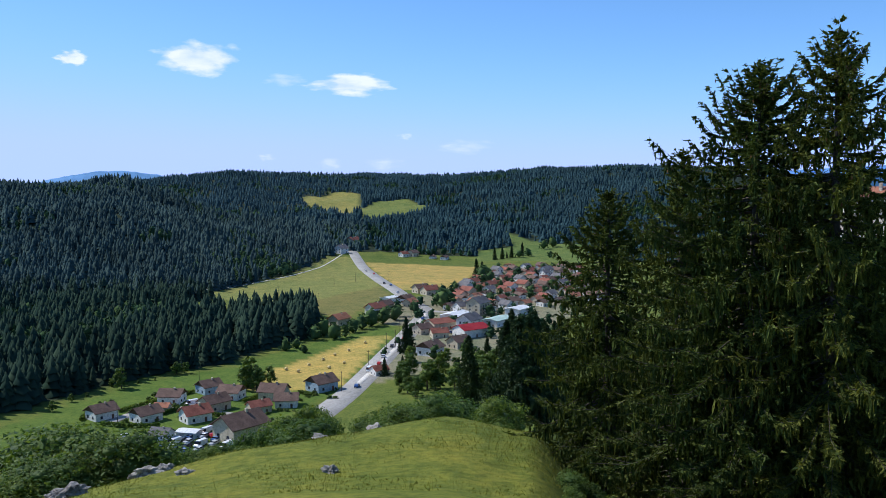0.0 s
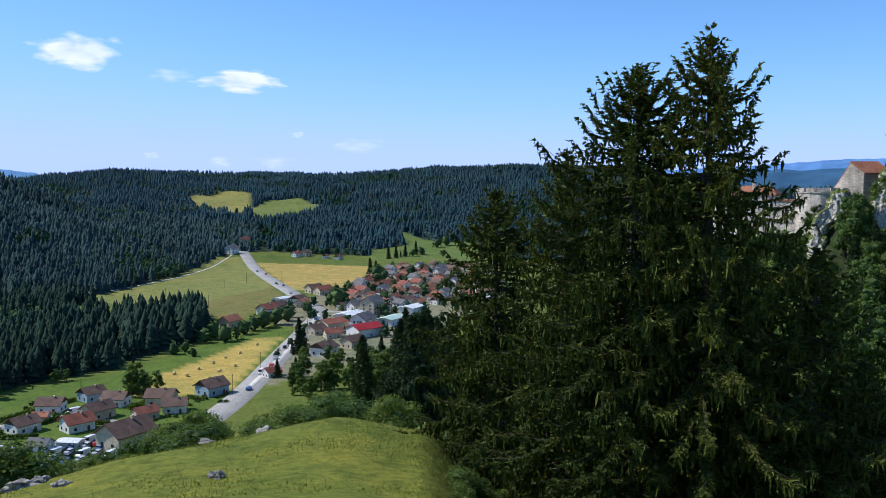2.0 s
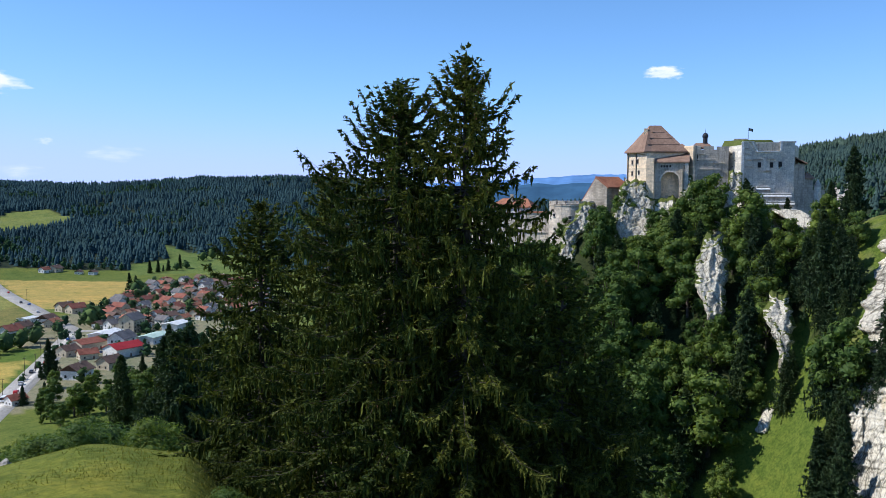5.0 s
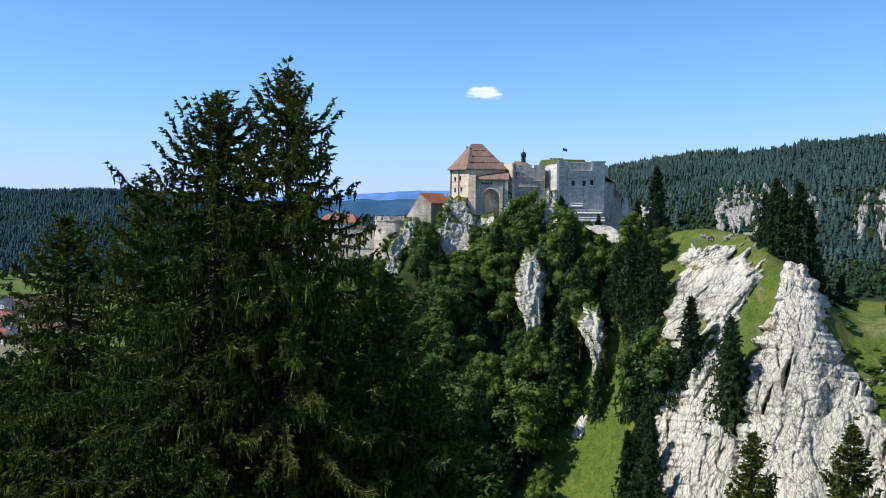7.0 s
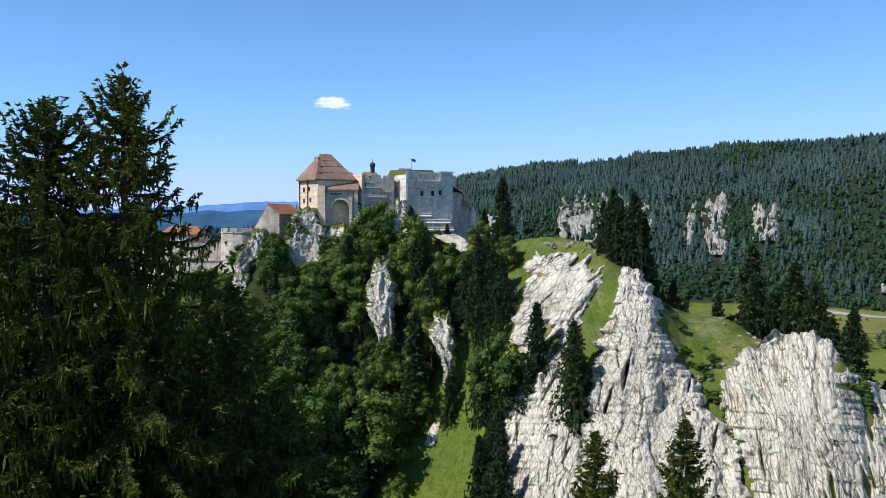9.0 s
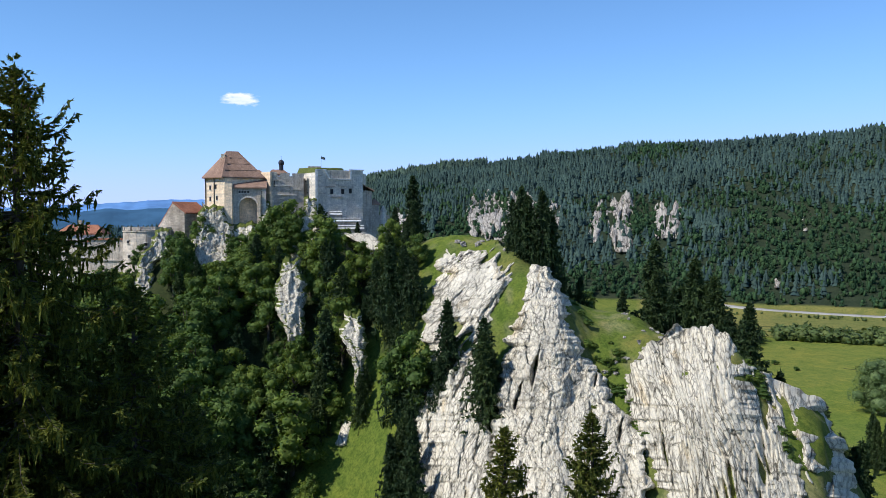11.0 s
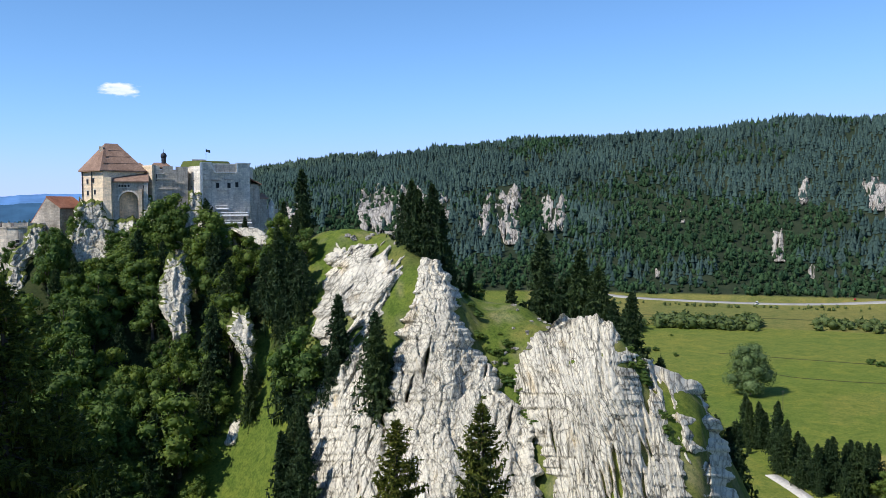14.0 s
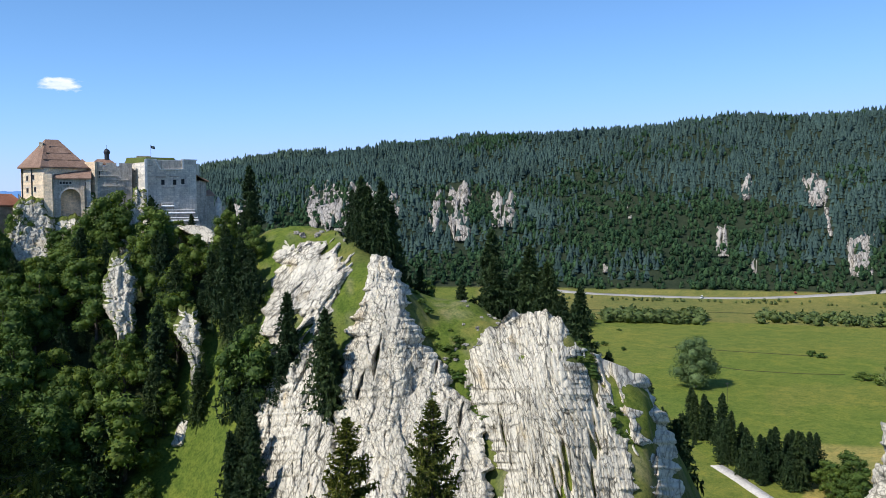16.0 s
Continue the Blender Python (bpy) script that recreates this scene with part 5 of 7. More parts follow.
def build_tower():
    t = castle_thing("castle_tower", "tall cream stone castle tower with a steep brown tiled roof", "tower")
    plan = [(-16, 4.2), (-10.4, -2.2), (-8.5, -1.0), (-0.6, 1.4), (-0.3, 8), (-6, 13.5), (-13.5, 12)]
    part("wall", prism(plan, 86, 101.2), STONE_WARM, t)
    eave = [(x + (0.7 if x > -7 else -0.7), y + (-0.7 if y < 5 else 0.7)) for x, y in plan]
    roof = part("roof", roof_solid(eave, [(-10.2, 5.2), (-7.2, 6.0)], 101.2, 108.5), TILE_OLD, t, "steep hipped roof of weathered brown tiles")
    part("chimney", box(-11.6, -10.6, 3.4, 4.4, 104.6, 107.6), STONE_WARM, roof)
    for z in (103.0, 104.8, 106.5):
        k = (108.5 - z) / 7.3
        ring = [(-8.6 + (x + 8.6) * k * 1.005, 5.6 + (y - 5.6) * k * 1.005) for x, y in eave]
        part("tile_course", prism(ring, z, z + 0.12), TILE_OLD, roof)
    for s, z in ((2.4, 98.4), (2.4, 95.4), (4.7, 98.6), (5.2, 95.6), (4.0, 92.6)):
        wall_opening(t, plan[0], plan[1], s, z, 0.75, 1.15)
    for s in (0.4, 4.0):
        a, b = Vector((*plan[0], 0)), Vector((*plan[1], 0))
        d = (b - a).normalized()
        c = a + d * s
        part("downpipe", box(c.x - 0.1, c.x + 0.1, c.y - 0.35, c.y - 0.12, 93, 101), LEAD, t)
    part("buttress", prism([(-10.6, -2.6), (-8.5, -2.9), (-8.1, -0.9), (-10.2, 0)], 86, 99.4, 0.92), STONE_WARM, t)
    part("rear_roof", roof_solid([(-3.2, 3), (0.3, 3), (0.3, 9), (-3.2, 9)], [(-1.6, 5), (-1.6, 7)], 102.0, 103.6), TILE_OLD, t)
    part("rear_wall", box(-3.0, 0.1, 3.2, 8.8, 96, 101.7), STONE_GREY, t)


def build_gate():
    g = castle_thing("arched_gatehouse", "grey stone gatehouse with a deep arched recess and lean-to tiled roof", "gatehouse")
    r, cx, spring = 2.3, -4.4, 93.4
    arch = [(cx + r * math.cos(a), spring + r * math.sin(a)) for a in np.linspace(math.pi, 0, 13)]
    outline = [(-8.5, 85), (-8.5, 98.2), (0.1, 98.2), (0.1, 85), (cx + r, 85), *arch[::-1], (cx - r, 85)]
    part("wall", upright_shape(outline, -2.0, 0.8), STONE_GREY, g)
    part("recess", box(-7.4, -1.2, 0.9, 1.6, 85, 97), STONE_GREY, g)
    for k in range(12):
        (x0, z0), (x1, z1) = arch[k], arch[k + 1]
        o = lambda x, z, s: (cx + (x - cx) * s, spring + (z - spring) * s)
        part("arch_stone", upright_shape([o(x0, z0, 1.0), o(x0, z0, 1.17), o(x1, z1, 1.17), o(x1, z1, 1.0)], -2.15, -1.6), STONE_PALE, g)
    part("pier", prism([(-2.0, -3.0), (-1.2, -3.0), (-1.0, -1.9), (-2.0, -1.9)], 85, 96.4, 0.95), STONE_WARM, g)
    part("pier", prism([(-0.7, -2.4), (0.3, -2.4), (0.3, -0.5), (-0.7, -0.5)], 85, 98.2), STONE_PALE, g)
    roof = upright_shape([(-8.3, 98.1), (-8.3, 98.4), (0.5, 98.4), (0.5, 98.1)], -2.6, 1.6)
    for v in roof.verts:
        v.co.z += 2.3 * (v.co.y + 2.6) / 4.2
    part("roof", roof, TILE_OLD, g, "lean-to roof of weathered brown tiles")
    for x in (-6.6, -5.9, -5.2, -4.4):
        wall_opening(g, (-8.5, -2.0), (0.1, -2.0), x + 8.5, 97.2, 0.42, 0.6)
    wall_opening(g, (-8.5, -2.0), (0.1, -2.0), 7.9, 97.0, 0.6, 0.9)
    wall_opening(g, (-7.4, 0.9), (-1.2, 0.9), 2.6, 93.4, 0.5, 0.7)


def build_curtain():
    c = castle_thing("curtain_wall", "grey weathered castle curtain wall with a bell lantern", "castle wall")
    part("buttress", prism([(-1.0, 3.2), (1.4, -0.4), (2.6, 0.6), (0.2, 4.4)], 88, 102.7), STONE_WARM, c)
    part("wall", prism([(1.3, 0.0), (10.3, 0.8), (10.3, 8), (1.3, 8)], 88, 101.6), STONE_GREY, c)
    for x0, x1, z in ((1.3, 3.3, 102.6), (4.0, 6.6, 102.5), (7.3, 10.4, 102.4)):
        part("merlon", prism([(x0, 0.09 * x0 - 0.14), (x1, 0.09 * x1 - 0.14), (x1, 2.0), (x0, 2.0)], 101.55, z), STONE_GREY, c)
    for x0, x1, z, h in ((2.0, 4.4, 100.4, 0.16), (2.4, 6.8, 99.0, 0.2), (5.5, 9.6, 98.0, 0.16), (3.0, 8.5, 96.4, 0.22), (3.3, 5.0, 95.4, 0.16)):
        part("ledge", prism([(x0, 0.09 * x0 - 0.45), (x1, 0.09 * x1 - 0.45), (x1, 1.2), (x0, 1.2)], z, z + h), STONE_PALE, c)
    part("arrow_slit", box(2.3, 2.6, -0.1, 0.9, 98.6, 100.6), DARK, c)
    part("low_roof", roof_solid([(0.6, 2), (6.6, 2), (6.6, 7), (0.6, 7)], [(2, 4.5), (5, 4.5)], 102.3, 103.6), TILE_OLD, c)
    lan = part("lantern", prism([(4.4 + 0.6 * math.cos(k * 0.785), 4.5 + 0.6 * math.sin(k * 0.785)) for k in range(8)], 103.2, 105.3), LEAD, c, "dark lead bell lantern")
    bm = bmesh.new()
    bmesh.ops.create_uvsphere(bm, u_segments=12, v_segments=8, radius=0.8)
    bm.transform(Matrix.Translation((4.4, 4.5, 105.4)) @ Matrix.Diagonal((1, 1, 1.1, 1)))
    part("dome", bm, LEAD, lan)
    part("finial", prism([(4.33, 4.43), (4.47, 4.43), (4.47, 4.57), (4.33, 4.57)], 106.1, 107.3, 0.3), LEAD, lan)


def build_keep():
    k = castle_thing("castle_keep", "massive pale grey stone keep with white stepped terraces", "castle")
    plan = [(10.3, 4.4), (13.6, -2.2), (26.4, 0.6), (28.2, 9), (20, 16), (11, 14)]
    part("wall", prism(plan, 84, 102.6), STONE_PALE, k)
    part("parapet", prism([(13.55, -2.25), (26.45, 0.55), (26.6, 2.0), (13.7, -0.9)], 102.55, 103.3), STONE_PALE, k)
    part("coping", prism([(22.6, -0.45), (26.6, 0.42), (26.9, 2.2), (22.7, 1.3)], 103.3, 103.6), STONE_WHITE, k, "bright white coping")
    part("coping", prism([(13.4, -2.45), (16.4, -1.8), (16.3, -0.3), (13.6, -0.8)], 103.3, 103.5), STONE_WHITE, k)
    part("coping", prism([(17.2, -1.85), (23.0, -0.6), (23.0, -0.2), (17.2, -1.4)], 100.75, 101.0), STONE_WHITE, k)
    part("coping", prism([(22.8, -0.64), (23.3, -0.53), (23.3, -0.1), (22.8, -0.2)], 101.0, 103.35), STONE_WHITE, k)
    diag = upright_shape([(15.8, 103.3), (16.2, 103.3), (17.5, 100.8), (17.1, 100.8)], -0.3, 0.1)
    for v in diag.verts:
        v.co.y += -2.2 + (v.co.x - 13.6) * 0.219
    part("coping", diag, STONE_WHITE, k)
    part("sunken_panel", prism([(17.3, -1.52), (22.8, -0.32), (22.8, 0.0), (17.3, -1.2)], 101.0, 103.0), STONE_GREY, k)
    part("turf_roof", prism([(8.6, 5), (13.8, 1.0), (21.6, 2.7), (22.5, 9), (12, 12)], 102.55, 104.1, 0.9), GRASS_ROOF, k, "grass growing on the keep roof")
    part("hut", box(11.8, 15.4, 6, 8.5, 103.6, 104.7), STONE_GREY, k)
    slope = lambda x: -2.2 + (x - 13.6) * 0.219
    for x, z in ((17.8, 97.5), (20.8, 97.5), (22.9, 97.7)):
        wall_opening(k, plan[1], plan[2], (x - 13.6) * 1.024, z, 0.85, 1.35)
    for x0, x1, z, h in ((14.3, 18.6, 98.7, 0.28), (17.6, 20.6, 95.9, 0.24), (14.2, 15.2, 101.6, 0.2), (14.2, 15.4, 100.2, 0.22), (14.4, 16.0, 96.9, 0.2), (19.5, 22.0, 98.9, 0.2)):
        part("ledge", prism([(x0, slope(x0) - 0.4), (x1, slope(x1) - 0.4), (x1, slope(x1) + 0.3), (x0, slope(x0) + 0.3)], z, z + h), STONE_GREY, k)
    for along, z in ((1.6, 100.4), (3.6, 98.8), (2.4, 97.2), (4.4, 95.6), (1.8, 94.4)):
        wall_opening(k, plan[0], plan[1], along, z, 0.5, 0.3, "putlog_hole")
    part("angle_stone", prism([(13.3, -2.6), (13.9, -2.5), (14.0, -1.9), (13.3, -1.9)], 92, 103.4), STONE_WHITE, k)
    for x0, x1, z, out in ((17.2, 20.4, 92.0, 1.4), (17.0, 25.6, 90.2, 2.6), (17.0, 26.3, 88.2, 3.9), (17.6, 26.9, 86.2, 5.0)):
        p = [(x0, slope(x0) - out), (x1, slope(x1) - out), (x1, slope(x1) + 0.2), (x0, slope(x0) + 0.2)]
        step = part("terrace", prism(p, 80, z), STONE_GREY, k)
        band = bmesh.new()
        edge = [band.verts.new((x, slope(x) - out + y, zz)) for y, zz in ((-0.35, z - 0.75), (0.75, z + 0.12), (0.75, z - 0.9), (-0.35, z - 0.95)) for x in (x0 - 0.05, x1 + 0.05)]
        for k0, k1 in ((0, 2), (2, 4), (4, 6), (6, 0)):
            band.faces.new((edge[k0], edge[k0 + 1], edge[k1 + 1], edge[k1]))
        band.faces.new(edge[0::2])
        band.faces.new(edge[1::2][::-1])
        bmesh.ops.recalc_face_normals(band, faces=band.faces)
        part("terrace_top", band, STONE_WHITE, step, "white sloped terrace coping")
    a = castle_thing("keep_annex", "lower stone buildings with brown roofs behind the keep", "building")
    part("wall", prism([(26.3, 1.5), (29.2, 2.6), (29.2, 9), (26.3, 9)], 82, 97.9), STONE_GREY, a)
    roof = upright_shape([(26.2, 99.5), (26.2, 99.8), (29.7, 98.0), (29.7, 97.7)], 1.0, 9.5)
    part("roof", roof, TILE_OLD, a)
    part("wall", prism([(29.2, 3.2), (31.4, 4.2), (31.4, 9), (29.2, 9)], 82, 94.3), STONE_GREY, a)
    part("roof", roof_solid([(28.9, 2.8), (31.8, 3.9), (31.8, 9.4), (28.9, 9.4)], [(30.2, 5.4), (30.2, 7.4)], 94.3, 95.8), TILE_OLD, a)
    part("wall", prism([(31.3, 4.0), (34.6, 5.6), (34.6, 8), (31.3, 8)], 80, 91.2, 0.96), STONE_GREY, a)
    tur = part("turret", prism([(32.6 + 0.9 * math.cos(q * 0.628), 4.4 + 0.9 * math.sin(q * 0.628)) for q in range(10)], 86, 92.0), STONE_PALE, a)
    part("turret_roof", prism([(32.6 + 1.05 * math.cos(q * 0.628), 4.4 + 1.05 * math.sin(q * 0.628)) for q in range(10)], 92.0, 94.0, 0.05), STONE_GREY, tur)
    f = castle_thing("flag", "small dark flag on a thin pole above the keep", "flag")
    part("pole", prism([(15.3, 5.0), (15.36, 5.0), (15.36, 5.06), (15.3, 5.06)], 102.5, 107.6), LEAD, f)
    bm = bmesh.new()
    row = [[bm.verts.new((15.36 + 0.16 * i, 5.0 + 0.15 * math.sin(i * 1.1) + y, 106.7 + 0.75 * j - 0.05 * i)) for i in range(8)] for j in (0, 1) for y in (0.0,)]
    for i in range(7):
        bm.faces.new((row[0][i], row[0][i + 1], row[1][i + 1], row[1][i]))
    part("cloth", bm, plain("flag_cloth", (0.05, 0.07, 0.08), 0.8), f)


def build_west_side():
    h = castle_thing("stone_house", "rubble stone house with a red-brown tiled roof on the crag", "house")
    d, g = Vector((0.72, 0.69)), Vector((7.4, -4.0)).normalized()
    base = Vector((-28.0, 2.2))

    def solid(outline, deep0, deep1):
        bm = upright_shape(outline, deep0, deep1)
        for v in bm.verts:
            p = base + g * v.co.x + d * v.co.y
            v.co.x, v.co.y = p.x, p.y
        bmesh.ops.recalc_face_normals(bm, faces=bm.faces)
        return bm

    part("wall", solid([(0, 80), (0, 87.6), (4.7, 94.2), (8.2, 91.8), (8.2, 80)], 0, 7.4), RUBBLE, h)
    part("roof", solid([(4.7, 94.25), (4.7, 94.6), (8.9, 91.7), (8.9, 91.35)], -0.3, 7.7), TILE_RED, h, "red-brown tiled roof slope")
    part("roof", solid([(-0.6, 86.8), (-0.6, 87.15), (4.7, 94.6), (4.7, 94.25)], 0.05, 7.7), TILE_RED, h)
    b = castle_thing("round_bastion", "round weathered stone bastion with dark gun ports", "bastion")
    ring = lambda r, n=16: [(-30.2 + r * math.cos(q * 6.2832 / n), 3.6 + r * math.sin(q * 6.2832 / n)) for q in range(n)]
    part("wall", prism(ring(7.2), 70, 86.6, 0.95), STONE_OLD, b)
    part("cornice", prism(ring(7.05), 86.6, 86.9), STONE_OLD, b)
    for q in range(14):
        a = q * 0.4488 + 0.1
        t = 0.33
        pts = [(-30.2 + r * math.cos(x), 3.6 + r * math.sin(x)) for x, r in ((a, 6.8), (a + t, 6.8), (a + t, 6.1), (a, 6.1))]
        part("merlon", prism(pts, 87.0, 87.9), STONE_GREY, b)
    part("platform", prism(ring(6.2), 86.85, 87.1), STONE_GREY, b)
    for a, z in ((-2.35, 84.0), (-2.3, 80.2), (-1.6, 83.4), (-1.1, 80.4)):
        c, s = math.cos(a), math.sin(a)
        p0, p1 = (-30.2 + 6.95 * c - s * -1, 3.6 + 6.95 * s + c * -1), (-30.2 + 6.95 * c + s * -1, 3.6 + 6.95 * s - c * -1)
        wall_opening(b, p0, p1, 1.0, z, 0.75, 0.75, "gun_port")
    w = castle_thing("outer_wall", "long pale castle wall with a red tiled coping", "castle wall")
    line = [(-37.2, 4.0), (-46.0, 6.0), (-54.0, 9.0), (-62.0, 14.0)]
    for (x0, y0), (x1, y1), zt in zip(line, line[1:], (84.4, 83.8, 83.2)):
        part("wall", prism([(x1, y1), (x0, y0), (x0, y0 + 2.2), (x1, y1 + 2.2)], 66, zt), STONE_OLD, w)
        part("string_course", prism([(x1, y1 - 0.25), (x0, y0 - 0.25), (x0, y0 + 0.1), (x1, y1 + 0.1)], 78.8, 79.1), STONE_GREY, w)
        part("coping", prism([(x1, y1 - 0.3), (x0, y0 - 0.3), (x0, y0 + 2.4), (x1, y1 + 2.4)], zt, zt + 0.45), TILE_RED, w, "red tiled coping")
        part("lower_wall", prism([(x1, y1 - 0.9), (x0, y0 - 0.9), (x0, y0 + 0.1), (x1, y1 + 0.1)], 64, 75.5), STONE_PALE, w)
        for q in range(5):
            p, t = q / 5 + 0.1, 0.0
            cx, cy = x0 + (x1 - x0) * p, y0 + (y1 - y0) * p
            part("weep_stain", box(cx - 0.12, cx + 0.12, cy - 0.09, cy + 0.3, zt - 3.0, zt - 0.6), STONE_GREY, w)
    b2 = castle_thing("long_barrack", "long low barrack with red tiled roof behind the outer wall", "building")
    part("wall", prism([(-56, 16), (-44, 13), (-43, 18), (-55, 21)], 74, 86.0), STONE_PALE, b2)
    part("roof", roof_solid([(-56.5, 15.5), (-43.6, 12.5), (-42.6, 18.4), (-55.4, 21.4)], [(-53.5, 18.4), (-45.5, 16)], 86.0, 88.4), TILE_RED, b2)
    part("chimney", box(-50.6, -49.8, 15.6, 16.4, 86.5, 89.6), STONE_WARM, b2)


STONE_OLD = masonry("weathered_castle_stone", (0.5, 0.43, 0.345), (0.78, 0.69, 0.57), stain=0.8, course=0.7)
GRASS_ROOF = surface("roof_turf", (0.07, 0.1, 0.02), (0.16, 0.18, 0.05), 0.5, 3.0)
RUBBLE = masonry("rubble_stone", (0.34, 0.29, 0.23), (0.62, 0.55, 0.46), course=0.4, stain=0.3)
TILE_RED = surface("red_brown_tiles", (0.24, 0.095, 0.055), (0.4, 0.18, 0.11), 0.4, 3.0)
build_tower()
build_gate()
build_curtain()
build_keep()
build_west_side()


# ---- trees on the slopes ----
def off_stage(ob):
    """The pattern of a kind of tree, to be copied; its first copy takes its place."""
    PATTERNS.append(ob)
    return ob


PATTERNS = []
CONIFERS = [off_stage(spruce(15, w, 12.0, 50 + k, gap=0.66, pitch=0.62, twig=0.95, step=0.6, shoot=0.5, width=0.1, bare=0.6, hang=0.5, per=7, limbs=False, needle=NEEDLE_MID, ragged=0.3, heart=350, fan=0.5)) for k, w in enumerate((5.2, 6.0, 6.8, 5.6, 7.2))]
BROAD = [off_stage(broadleaf(12, w, 70 + k, leaves=1900, leaf=0.33, core=0.8)) for k, w in enumerate((3.6, 4.2, 4.6, 3.9, 4.4))]
SHRUBS = [off_stage(broadleaf(3, w, 90 + k, leaves=420, leaf=0.2, low=0.0, lobes=8, name="shrub", label="rounded green shrub in the grass")) for k, w in enumerate((1.7, 2.1, 1.9))]
NEAR_TREES = [off_stage(broadleaf(12, w, 110 + k, leaves=6500, leaf=0.17, core=0.6)) for k, w in enumerate((3.8, 4.4, 4.0))]
NEAR_SHRUBS = [off_stage(broadleaf(3, w, 120 + k, leaves=4200, leaf=0.085, low=0.0, lobes=10, core=0.55, name="shrub", label="dense green shrub at the edge of the knoll")) for k, w in enumerate((1.8, 2.2, 2.0))]
for ob in SHRUBS + NEAR_SHRUBS:
    tagged(ob, category="shrub")
TALL = {"spruce_tree": 15.0, "broadleaf_tree": 12.0, "shrub": 3.0}
tree_rng = random.Random(5)
placed = set()


def plant(kinds, az, r, tall, wide=1.0, label="", group="", turn=None):
    """Plants a copy of one of these kinds, so tall, on the ground at that bearing and distance."""
    if kinds is BROAD and r > 430:
        FAR_LEAFY.append((*on_ground(az, r), tall, wide))
        return None
    pattern = kinds[tree_rng.randrange(len(kinds))]
    kind = pattern.name.split(".")[0]
    s = tall / TALL[kind]
    x, y, z = on_ground(az, r, -0.15)
    m = pose(x, y, z, tree_rng.uniform(-2, 2), tree_rng.uniform(-2, 2), tree_rng.uniform(0, 360)) @ Matrix.Diagonal((s * wide, s * wide, s, 1))
    if pattern.name not in placed:
        placed.add(pattern.name)
        pattern.matrix_basis = m
        ob = pattern
        KEEP[pattern.name] = copy_thing(pattern, Matrix())
    else:
        ob = copy_thing(KEEP[pattern.name], m)
    return tagged(ob, label, group=group)


KEEP, FAR_LEAFY = {}, []
ROCK_WINDOWS = ((33.8, 35.3, 1.5, -2.4, 228), (37.6, 38.0, 1.8, -0.2, 233), (40.2, 40.8, 1.7, -0.6, 226), (29.9, 31.2, -0.5, -4.4, 226), (38.9, 39.9, -3.2, -6.7, 203), (43.0, 44.0, -6.2, -9.3, 184), (42.6, 45.2, -0.6, -1.8, 226), (41.9, 44.8, 2.0, -1.2, 228), (35.6, 37.5, 2.0, 0.0, 230), (23.5, 29.6, 0.0, -3.0, 240), (28.4, 33.4, 0.3, -1.6, 238), (36.0, 46.0, 3.0, 0.6, 232))


def hides_rock(az, r, tall):
    z = on_ground(az, r)[2]
    top = math.degrees(math.atan2(z + tall - EYE, r))
    half = math.degrees(2.6 / r)
    return any(a0 - half * 0.6 < az < a1 + half * 0.6 and r < rr + 4 and top > low for a0, a1, high, low, rr in ROCK_WINDOWS)


def clear_of(az, r, corners):
    x, y = polar(az, r)
    return not inside(np.array([x]), np.array([y]), corners)[0]


def plant_castle_slope():
    spots = []
    tries = 0
    while len(spots) < 350 and tries < 12000:
        tries += 1
        az = tree_rng.uniform(20.0, 47.6)
        r = math.sqrt(tree_rng.uniform(128 ** 2, 238 ** 2))
        if not clear_of(az, r, GORGE_MEADOW) or (az > 38 and r < 150):
            continue
        x, y = polar(az, r)
        conifer = tree_rng.random() < (0.3 if az < 38.5 else 0.55 if az < 43.5 else 0.92)
        tall = tree_rng.uniform(9, 15) if not conifer else tree_rng.uniform(11, 18)
        if r > 224:
            tall = tree_rng.uniform(4, 8)
        if any((x - a) ** 2 + (y - b) ** 2 < 9 for a, b in spots):
            continue
        while tall > 3.5 and hides_rock(az, r, tall):
            tall *= 0.75
        if tall <= 3.5:
            continue
        spots.append((x, y))
        if conifer and tall > 6:
            plant(CONIFERS, az, r, tall, 0.9, "dark green spruce on the castle slope")
        else:
            plant(BROAD, az, r, tall, tree_rng.uniform(0.85, 1.1), "leafy green tree on the castle slope")


plant_castle_slope()
